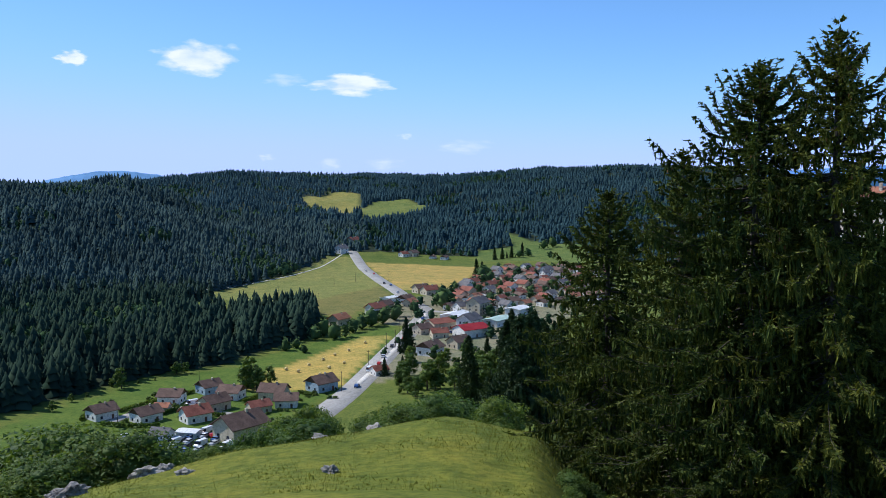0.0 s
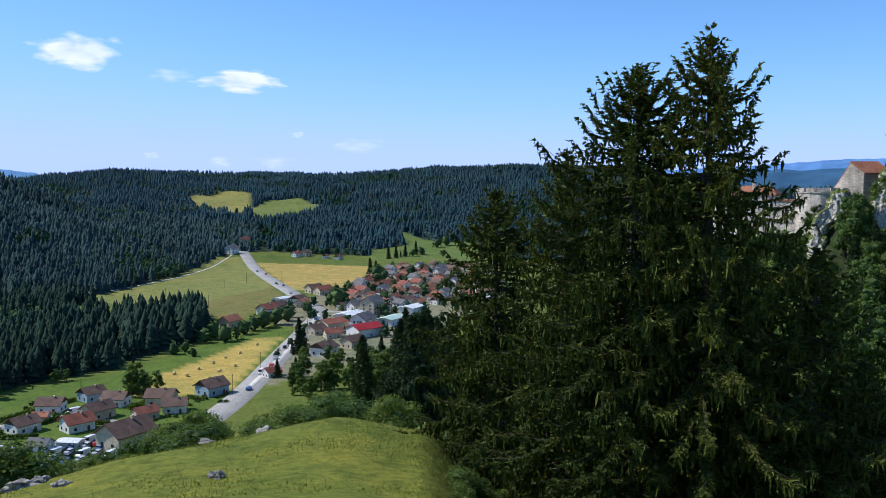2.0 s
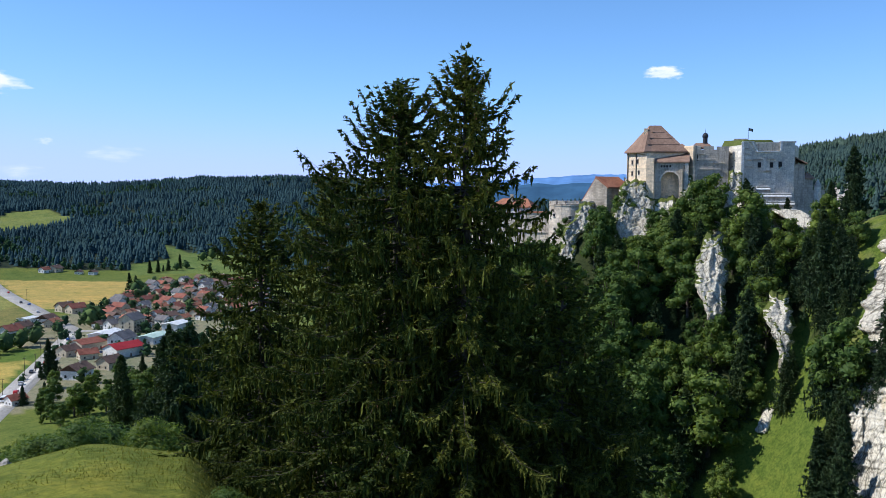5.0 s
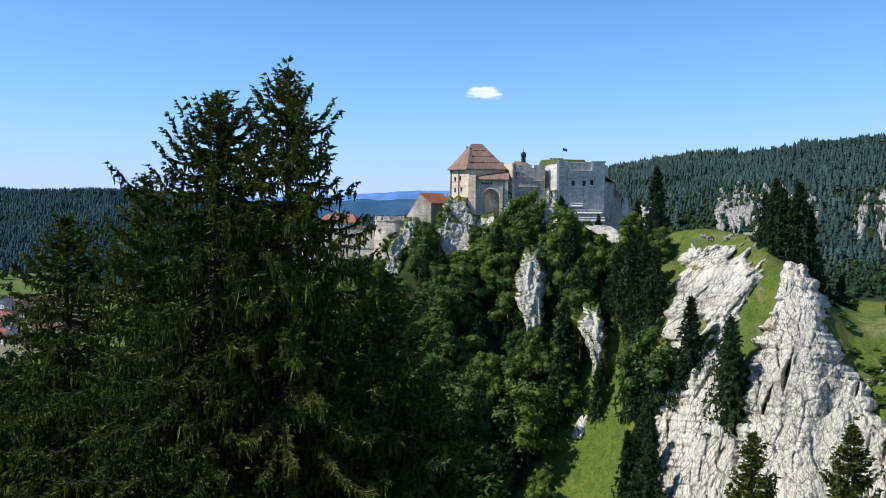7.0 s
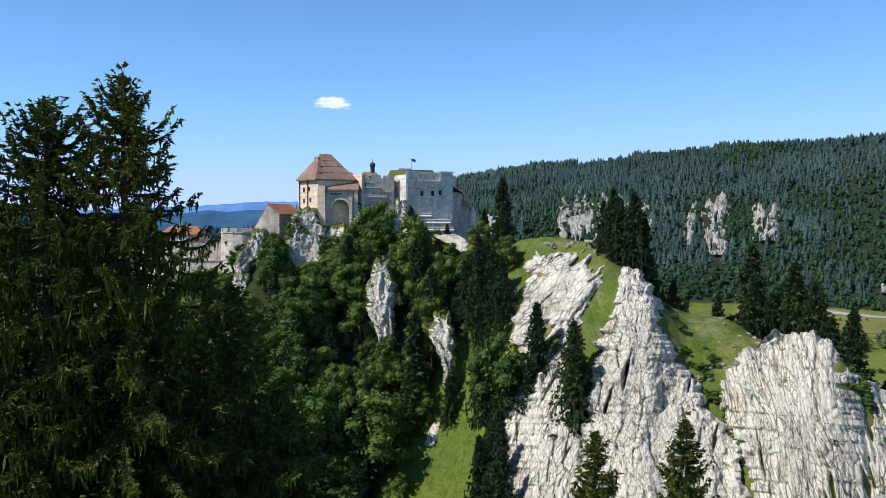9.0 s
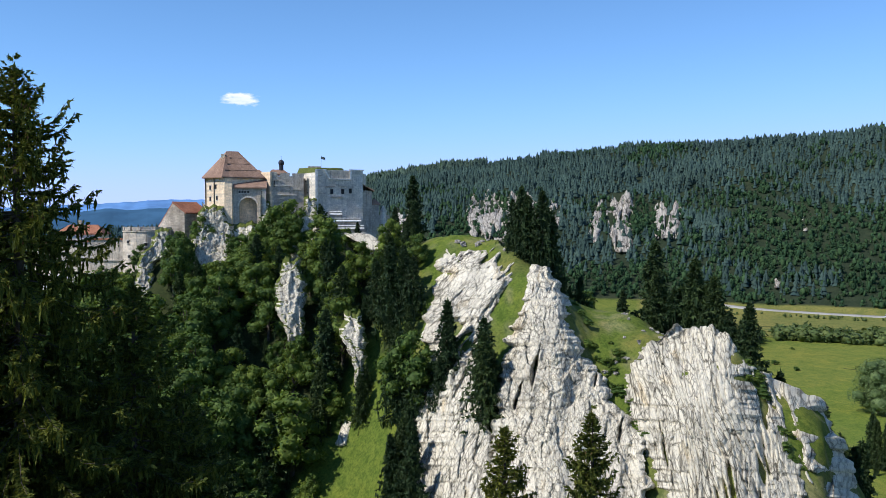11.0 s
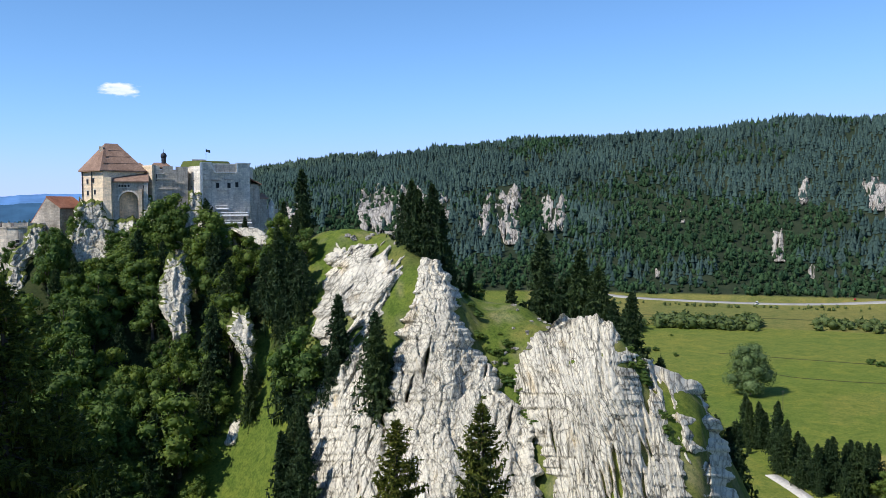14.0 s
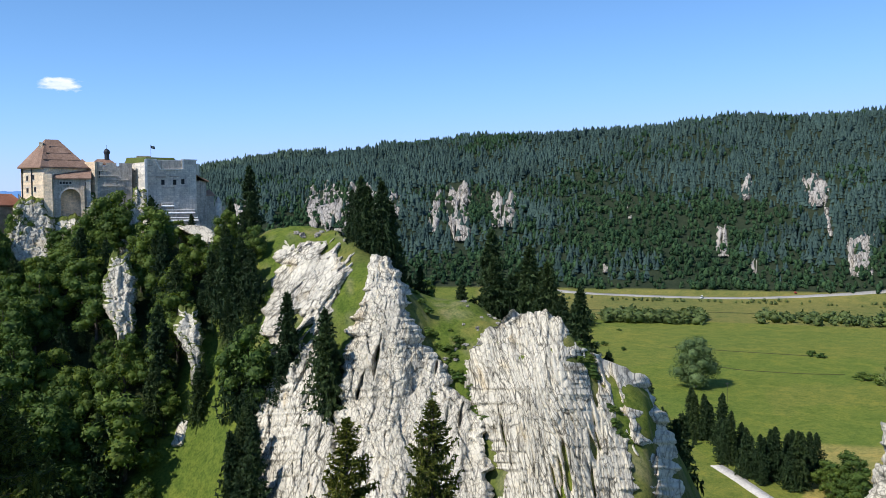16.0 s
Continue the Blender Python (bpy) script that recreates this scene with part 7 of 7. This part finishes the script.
gx, gy = gx[keep], gy[keep]
joined_trees("garden_greenery", [far_broadleaf(garden_rng) for _ in range(8)], gx, gy, height(gx, gy), garden_rng.uniform(3, 8, len(gx)), garden_rng.uniform(0.9, 1.4, len(gx)), garden_rng, LEAF_FAR, "small green garden trees among the village houses")


def hedge(a, b, tall, wide=1.3):
    """A clipped garden hedge between two places."""
    p, q = Vector(polar(*a)), Vector(polar(*b))
    rng = np.random.default_rng(int(a[1] * 7 + b[1]))
    n = int((q - p).length * 46)
    t = rng.random(n)
    side = (q - p).normalized()
    off = rng.uniform(-wide / 2, wide / 2, n)
    pts = np.stack([p.x + (q.x - p.x) * t - side.y * off, p.y + (q.y - p.y) * t + side.x * off, tall * rng.random(n) ** 0.6], -1)
    d = rng.normal(0, 0.28, (n, 3))
    v, f = spindles(pts - d, pts + d, np.full(n, 0.2), rng)
    ob = new("hedge", mesh_of("hedge", v, f, LEAF))
    tagged(ob, "clipped dark green garden hedge", "hedge", "garden hedges")


for a, b, h in (((-21.9, 343), (-20.3, 336), 1.6), ((-20.3, 336), (-18.4, 333), 1.6), ((-20.8, 360), (-18.6, 372), 1.5), ((-18.6, 372), (-17.0, 380), 1.5), ((-17.0, 380), (-16.2, 384), 1.4), ((-18.2, 350), (-17.2, 357), 1.4),
                ((-14.4, 388), (-12.9, 381), 1.5), ((-13.2, 360), (-11.8, 372), 1.5), ((-12.9, 345), (-11.6, 352), 1.6), ((-23.0, 352), (-22.4, 366), 1.4), ((-15.6, 344), (-14.3, 341), 1.4), ((-9.6, 372), (-8.8, 366), 1.5)):
    hedge(a, b, h)


def car(paint, label, van=False):
    """A parked or passing car: body, cabin glass and four wheels."""
    c = new("car")
    body = bmesh.new()
    length, tall = (5.4, 2.2) if van else (4.3, 1.45)
    side = [(-length / 2, 0.35), (-length / 2, 0.85), (-length / 2 + 0.5, 0.95), (-length * 0.2 if not van else -length / 2 + 1.0, 1.0 if not van else 1.3), (-0.35 if not van else -length / 2 + 1.6, tall), (1.2 if not van else length / 2 - 0.05, tall), (length / 2 - 0.25, 0.95), (length / 2, 0.85), (length / 2, 0.35)]
    body = upright_shape(side, -0.88, 0.88)
    bmesh.ops.bevel(body, geom=[e for e in body.edges if e.calc_face_angle(0) > 0.6], offset=0.07, segments=1, affect="EDGES")
    part("body", body, paint, c)
    part("windscreen", box(-0.95 if not van else -1.95, 1.35 if not van else -0.9, -0.9, 0.9, 1.02, tall - 0.12), PANE, c)
    for x in (-length * 0.31, length * 0.31):
        for y in (-0.8, 0.8):
            bm = bmesh.new()
            bmesh.ops.create_cone(bm, segments=12, radius1=0.33, radius2=0.33, depth=0.22, cap_ends=True)
            bm.transform(Matrix.Translation((x, y, 0.33)) @ Matrix.Rotation(math.pi / 2, 4, "X"))
            part("wheel", bm, RUBBER, c)
    return tagged(c, label, "car")


RUBBER = plain("tyre_rubber", (0.02, 0.02, 0.02), 0.8)
PAINTS = [("white", (0.75, 0.75, 0.75)), ("dark grey", (0.05, 0.05, 0.055)), ("red", (0.4, 0.03, 0.03)), ("silver", (0.45, 0.46, 0.48)), ("blue", (0.04, 0.09, 0.25))]
CARS = [car(plain(n.replace(" ", "_") + "_car_paint", p, 0.3), f"{n} car on the village road", van=k == 0) for k, (n, p) in enumerate(PAINTS)]
first = {}


def put_car(k, az, r, turn, z=0.22):
    x, y = polar(az, r)
    m = pose(x, y, ground_z(x, y) + z, 0, 0, turn)
    if k not in first:
        first[k] = copy_thing(CARS[k], Matrix())
        CARS[k].matrix_basis = m
        tagged(CARS[k], group="cars")
    else:
        tagged(copy_thing(first[k], m), group="cars")


for n, (az, r) in enumerate(((-4.85, 409), (-4.4, 423), (-3.9, 440), (-5.9, 378), (-3.3, 467), (-2.75, 489), (-2.3, 512), (-1.85, 535), (-1.35, 575), (-2.2, 655), (-2.9, 700), (-3.6, 752), (-3.8, 768), (-4.7, 850), (-5.0, 880), (-1.5, 560), (-3.0, 480))):
    a, b = Vector(polar(-5.45, 391)), Vector(polar(-2.24, 515))
    if r > 560:
        a, b = Vector(polar(-1.85, 635)), Vector(polar(-4.65, 841))
    d = b - a
    put_car(0 if n == 0 else 1 + n % 4, az + (0.12 if n % 2 else -0.12), r, math.degrees(math.atan2(d.y, d.x)) + (180 if n % 2 else 0))
for n, (az, r) in enumerate(((-16.4, 362), (-15.8, 364), (-16.0, 356), (-18.6, 352), (-20.2, 310), (-19.0, 302), (-17.0, 310), (-15.2, 312), (-14.6, 318), (0.4, 505), (0.9, 500), (2.9, 500), (-0.6, 540))):
    put_car(n % 5, az, r, 40 + 37 * n)
for row in range(5):
    for n in range(9):
        put_car((3, 1, 0, 3, 1, 4)[(row * 2 + n) % 6], -21.2 + 0.86 * n + 0.12 * row, 296 + 5.6 * row, 62 + 4 * (n % 2), 0.15)
put_car(0, 76.2, 868, 5)
put_car(2, 81.7, 889, 10)


def bale():
    bm = bmesh.new()
    bmesh.ops.create_cone(bm, segments=18, radius1=0.75, radius2=0.75, depth=1.3, cap_ends=True)
    bmesh.ops.bevel(bm, geom=[e for e in bm.edges if e.calc_face_angle(0) > 1], offset=0.12, segments=2, affect="EDGES")
    bm.transform(Matrix.Translation((0, 0, 0.75)) @ Matrix.Rotation(math.pi / 2, 4, "X"))
    me = bpy.data.meshes.new("hay_bale")
    bm.to_mesh(me)
    bm.free()
    me.materials.append(HAY)
    return me


HAY = surface("pressed_hay", (0.6, 0.47, 0.2), (0.8, 0.66, 0.34), 1.0, 9.0)
bale_mesh = bale()
for az, r in ((-8.9, 428), (-8.0, 440), (-7.6, 420), (-7.2, 452), (-6.3, 462), (-6.6, 430), (-9.6, 414), (-5.2, 482), (-8.2, 405), (-10.4, 420)):
    ob = tagged(new("hay_bale", bale_mesh), "round golden hay bale on the mown field", "hay bale", "hay bales")
    ob.matrix_world = pose(*on_ground(az, r, -0.05), 0, 0, 40 * r)


def pole(tall):
    p = new("utility_pole")
    v, f = tube([(0, 0, -0.5), (0, 0, tall)], [0.14, 0.09], 8)
    part("post", mesh_of("post", v, f, BARK), None, p)
    part("crossarm", box(-0.9, 0.9, -0.06, 0.06, tall - 0.5, tall - 0.35), BARK, p)
    return tagged(p, "weathered wooden utility pole", "utility pole", "utility poles")


pole_one = pole(9.0)
for n, (az, r) in enumerate(((-5.0, 415), (-3.8, 462), (-2.9, 505), (-1.95, 545), (-6.8, 372), (-8.2, 640), (-10.8, 690), (-5.8, 790), (-7.2, 760), (-3.6, 790), (-3.2, 470), (-2.1, 560), (-15.9, 395), (-20.9, 340), (77.8, 415), (80.0, 300))):
    m = pose(*on_ground(az, r), 0, 0, 30 + 20 * n)
    if n:
        copy_thing(pole_one, m)
    else:
        pole_one.matrix_basis = m

# ---- the valley meadow to the east ----
lone = broadleaf(24, 11.5, 200, leaves=9000, leaf=0.46, lobes=24, core=0.75, low=0.0, material=LEAF_PALE, label="large rounded lone tree standing in the green meadow")
lone.matrix_world = pose(*on_ground(75.9, 446))
lone2 = broadleaf(20, 10.0, 203, leaves=3600, leaf=0.55, lobes=20, low=0.0, material=LEAF_PALE, label="leafy tree at the edge of the green meadow")
lone2.matrix_world = pose(*on_ground(87.6, 452))
scrub_rng = np.random.default_rng(29)
sx, sy, st = [], [], []
for count, a0, a1, r0, r1, low, high in ((90, 66.5, 69.2, 650, 700, 4, 10), (150, 70.0, 76.4, 682, 718, 5, 11), (55, 79, 87, 700, 745, 4, 9), (60, 66, 87, 842, 862, 2, 4), (40, 64, 69, 600, 660, 3, 7)):
    a, r = np.radians(scrub_rng.uniform(a0, a1, count)), scrub_rng.uniform(r0, r1, count)
    sx, sy, st = np.append(sx, r * np.sin(a)), np.append(sy, r * np.cos(a)), np.append(st, scrub_rng.uniform(low, high, count))
joined_trees("willow_scrub", [far_broadleaf(scrub_rng) for _ in range(10)], sx, sy, height(sx, sy), st, scrub_rng.uniform(1.1, 1.8, len(sx)), scrub_rng, LEAF_SCRUB, "bushy green willow scrub along the meadow stream")
for az, r, tall in ((69.0, 560, 5), (69.5, 565, 6), (70.1, 570, 5), (71.4, 552, 4), (69.2, 640, 3), (82.6, 560, 6), (83.2, 556, 5), (71.1, 640, 3), (68.2, 585, 6), (67.6, 600, 7), (85.5, 490, 7), (86.5, 480, 9)):
    plant(SHRUBS, az, r, tall, 1.3, "rounded green bush in the meadow", "meadow bushes")
for (a0, r0), (a1, r1), w in (((74.0, 570), (83.0, 560), 1.4), ((77.0, 508), (79.5, 498), 1.2), ((79.5, 498), (84.5, 505), 1.2), ((68.0, 770), (86.0, 770), 3.0)):
    ribbon("ditch_edge", ((a0, r0), ((a0 + a1) / 2, (r0 + r1) / 2 - 3), (a1, r1)), w, DITCH, "dark grassy ditch across the meadow", 0.2, category="ditch")


# ---- the knoll: stones and grass ----
def boulder(az, r, wide, deep, tall, seed, label="weathered grey limestone boulder lying in the grass"):
    bm = bmesh.new()
    bmesh.ops.create_icosphere(bm, subdivisions=3, radius=1.0)
    for v in bm.verts:
        p = v.co.copy()
        k = 0.72 + 0.45 * noise.fractal(p * 1.4 + Vector((seed * 3.1, 0, 0)), 1.0, 2.0, 4) + 0.12 * round(3 * noise.noise(p * 2.3 + Vector((0, seed, 0))))
        v.co = Vector((p.x * wide, p.y * deep, p.z * tall)) * k
    me = bpy.data.meshes.new("boulder")
    bm.to_mesh(me)
    bm.free()
    me.materials.append(ROCK_LOOSE)
    ob = tagged(new("boulder", me), label, "boulder", "boulders on the knoll")
    ob.matrix_world = pose(*on_ground(az, r, tall * 0.15), 0, 0, seed * 47)


boulder(-23.7, 38.5, 0.85, 0.6, 0.5, 1)
boulder(-24.6, 38.0, 0.5, 0.4, 0.32, 8)
boulder(-27.3, 37.2, 0.55, 0.5, 0.5, 2)
boulder(-26.3, 37.5, 0.4, 0.35, 0.3, 3)
boulder(-19.3, 41.5, 0.95, 0.6, 0.4, 4)
boulder(-18.2, 41.8, 0.5, 0.5, 0.35, 9)
boulder(-17.0, 40.0, 0.55, 0.4, 0.26, 5)
boulder(-4.6, 49.5, 0.9, 0.5, 0.35, 6)
boulder(-8.3, 47.0, 0.6, 0.5, 0.28, 10)
boulder(-7.6, 35.8, 0.5, 0.4, 0.3, 7)
stone_meshes = [ob.data for ob in bpy.data.objects if ob.name.startswith("boulder")][:4]
stone_rng = random.Random(31)
for k in range(46):
    az, r = stone_rng.uniform(59.8, 66.5), stone_rng.uniform(160, 182)
    if k > 34:
        az, r = stone_rng.uniform(49.5, 54.0), stone_rng.uniform(186, 197)
    ob = tagged(new("boulder", stone_meshes[k % len(stone_meshes)]), "small pale stone lying on the grassy ridge", "boulder", "stones on the ridge")
    s = stone_rng.uniform(0.5, 1.3) if k <= 34 else stone_rng.uniform(1.0, 2.2)
    ob.matrix_world = pose(*on_ground(az, r, 0.1), 0, 0, k * 61) @ Matrix.Scale(s, 4)
crag("limestone_cliff", ((86.5, -15.6), (85.6, -17.5), (84.6, -21)), ((90, -15.0), (91, -17.5), (91, -21)), 2.0, "corner of a pale limestone outcrop near the viewpoint", near=60, far=150, step=0.3, seed=40, rough=0.6)


def grass_tufts():
    """Short uneven grass over the knoll, as one sheet of tufts."""
    rng = np.random.default_rng(77)
    n = 30000
    az, r = np.radians(-29 + 46 * rng.random(n)), np.sqrt(31 ** 2 + (50 ** 2 - 31 ** 2) * rng.random(n))
    x, y = r * np.sin(az), r * np.cos(az)
    z = height(x, y)
    rank = fbm(x / 5, y / 5, 3, 12)
    tall = (0.02 + 0.08 * rng.random(n) ** 2) * (0.5 + 1.3 * smooth01(rank, 0.42, 0.7)) * (1 + 1.6 * smooth01(-np.degrees(az), 17, 24))
    lean, turn = rng.normal(0, 0.5, (n, 2)) * tall[:, None], rng.random(n) * 3.14
    w = 0.015 + 0.02 * rng.random(n)
    a = np.stack([x - w * np.cos(turn), y - w * np.sin(turn), z - 0.02], -1)
    b = np.stack([x + w * np.cos(turn), y + w * np.sin(turn), z - 0.02], -1)
    c = np.stack([x + lean[:, 0], y + lean[:, 1], z + tall], -1)
    tagged(new("grass", mesh_of("grass", np.stack([a, b, c], 1).reshape(-1, 3), np.arange(3 * n).reshape(-1, 3), TUFT)), "short yellow-green grass on the knoll", "grass", kind="stuff")


TUFT = foliage("grass_tufts", (0.125, 0.148, 0.022), (0.19, 0.195, 0.04), through=0.25, patch=0.2)
grass_tufts()


# ---- the distance ----
def distant_hills(name, far, a0, a1, crest, colour, glow, label, seed):
    """Hills on the horizon, many kilometres off, their pale haze put into the colour."""
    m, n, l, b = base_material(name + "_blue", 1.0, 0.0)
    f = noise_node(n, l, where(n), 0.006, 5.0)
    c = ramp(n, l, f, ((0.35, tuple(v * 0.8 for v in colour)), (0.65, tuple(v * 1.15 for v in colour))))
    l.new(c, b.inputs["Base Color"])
    # the same blue also glows, to stand in for bright air before the hills
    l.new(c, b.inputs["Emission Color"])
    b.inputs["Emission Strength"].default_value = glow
    az = np.arange(a0, a1, 0.08)
    el = np.interp(az, [p[0] for p in crest], [p[1] for p in crest]) + (fbm(az * 2.2, az * 0 + seed, 5, seed) - 0.5) * 0.12
    a = np.radians(az)
    rows = [np.stack([(far + 150 * k) * np.sin(a), (far + 150 * k) * np.cos(a), EYE + far * np.tan(np.radians(el)) * s - (1 - s) * 120], -1) for k, s in ((0, 0.0), (1, 0.5), (2, 0.85), (3, 1.0), (4, 0.6))]
    m_ = len(az)
    i, j = np.meshgrid(np.arange(4), np.arange(m_ - 1), indexing="ij")
    faces = np.stack([i * m_ + j, i * m_ + j + 1, (i + 1) * m_ + j + 1, (i + 1) * m_ + j], -1).reshape(-1, 4)
    tagged(new(name, mesh_of(name, np.vstack(rows), faces, m, smooth=True)), label, "backdrop", kind="structure")


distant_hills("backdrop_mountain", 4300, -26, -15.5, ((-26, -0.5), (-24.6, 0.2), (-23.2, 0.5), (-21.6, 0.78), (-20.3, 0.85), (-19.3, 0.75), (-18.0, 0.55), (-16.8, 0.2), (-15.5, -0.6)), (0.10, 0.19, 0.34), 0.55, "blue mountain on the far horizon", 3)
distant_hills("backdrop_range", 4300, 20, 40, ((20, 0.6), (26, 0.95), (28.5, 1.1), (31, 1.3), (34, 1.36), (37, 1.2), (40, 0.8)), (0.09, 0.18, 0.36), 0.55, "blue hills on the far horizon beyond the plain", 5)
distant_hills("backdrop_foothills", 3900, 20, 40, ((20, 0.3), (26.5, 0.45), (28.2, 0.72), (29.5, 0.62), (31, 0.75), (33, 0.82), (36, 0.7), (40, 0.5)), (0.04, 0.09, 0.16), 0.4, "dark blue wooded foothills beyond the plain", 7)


# ---- clouds ----
def cloud_material(strength, soft):
    m = bpy.data.materials.new("thin_cloud")
    m.use_nodes = True
    n, l = m.node_tree.nodes, m.node_tree.links
    n.remove(n["Principled BSDF"])
    coord = n.new("ShaderNodeTexCoord").outputs["Object"]
    info = n.new("ShaderNodeObjectInfo")
    shift = n.new("ShaderNodeVectorMath")
    shift.operation = "MULTIPLY_ADD"
    l.new(info.outputs["Random"], shift.inputs[0])
    shift.inputs[1].default_value = (40, 30, 0)
    l.new(coord, shift.inputs[2])
    length = n.new("ShaderNodeVectorMath")
    length.operation = "LENGTH"
    l.new(coord, length.inputs[0])
    puff = noise_node(n, l, shift.outputs[0], 1.5, 4.0, 0.5)
    low = n.new("ShaderNodeSeparateXYZ")
    l.new(coord, low.inputs[0])
    val = n.new("ShaderNodeMath")
    val.operation = "MULTIPLY_ADD"
    l.new(puff, val.inputs[0])
    val.inputs[1].default_value = 1.5
    sub = n.new("ShaderNodeMath")
    sub.operation = "SUBTRACT"
    sub.inputs[0].default_value = 0.12
    l.new(length.outputs["Value"], sub.inputs[1])
    l.new(sub.outputs[0], val.inputs[2])
    alpha = ramp(n, l, val.outputs[0], ((0.02, (0, 0, 0)), (0.02 + soft, (strength,) * 3)))
    # the puffs' sunlit white and bluish shade are painted into their glow
    shade = ramp(n, l, puff, ((0.35, (0.74, 0.83, 0.95)), (0.6, (1.0, 1.0, 1.0))))
    em, tr, mix = n.new("ShaderNodeEmission"), n.new("ShaderNodeBsdfTransparent"), n.new("ShaderNodeMixShader")
    em.inputs["Strength"].default_value = 1.0
    l.new(shade, em.inputs["Color"])
    l.new(alpha, mix.inputs[0])
    l.new(tr.outputs[0], mix.inputs[1])
    l.new(em.outputs[0], mix.inputs[2])
    l.new(mix.outputs[0], n["Material Output"].inputs["Surface"])
    return m


CLOUD, HAZE_CLOUD = cloud_material(1.0, 0.38), cloud_material(0.35, 0.6)
for az, el, wide, tall, mat in ((-22.8, 7.45, 2.2, 1.1, CLOUD), (-15.5, 7.75, 6.2, 2.5, CLOUD), (-6.0, 6.3, 6.2, 1.7, CLOUD), (36.05, 7.55, 3.0, 1.1, CLOUD), (-10.1, 6.5, 3.0, 1.0, HAZE_CLOUD),
                                (1.4, 2.3, 4.6, 1.1, HAZE_CLOUD), (-7.3, 1.2, 2.0, 0.9, HAZE_CLOUD), (-3.8, 1.2, 2.8, 1.0, HAZE_CLOUD), (-2.4, 2.95, 1.2, 0.6, HAZE_CLOUD), (-11.4, 1.6, 1.2, 0.6, HAZE_CLOUD)):
    far = 4700.0
    me = mesh_of("cloud", [(-1.3, -1.3, 0), (1.3, -1.3, 0), (1.3, 1.3, 0), (-1.3, 1.3, 0)], np.array([(0, 1, 2, 3)]), mat)
    ob = tagged(new("cloud", me), "small white fair-weather cloud in the blue sky", "cloud", "clouds", "structure")
    x, y = polar(az, far)
    ob.matrix_world = pose(x, y, EYE + far * math.tan(radians(el)), 90, 0, -az) @ Matrix.Diagonal((far * radians(wide) / 2, far * radians(tall) / 2, 1, 1))
for group in (KEEP, house_seen, first):
    for ob in group.values():
        for child in ob.children_recursive:
            bpy.data.objects.remove(child)
        bpy.data.objects.remove(ob)
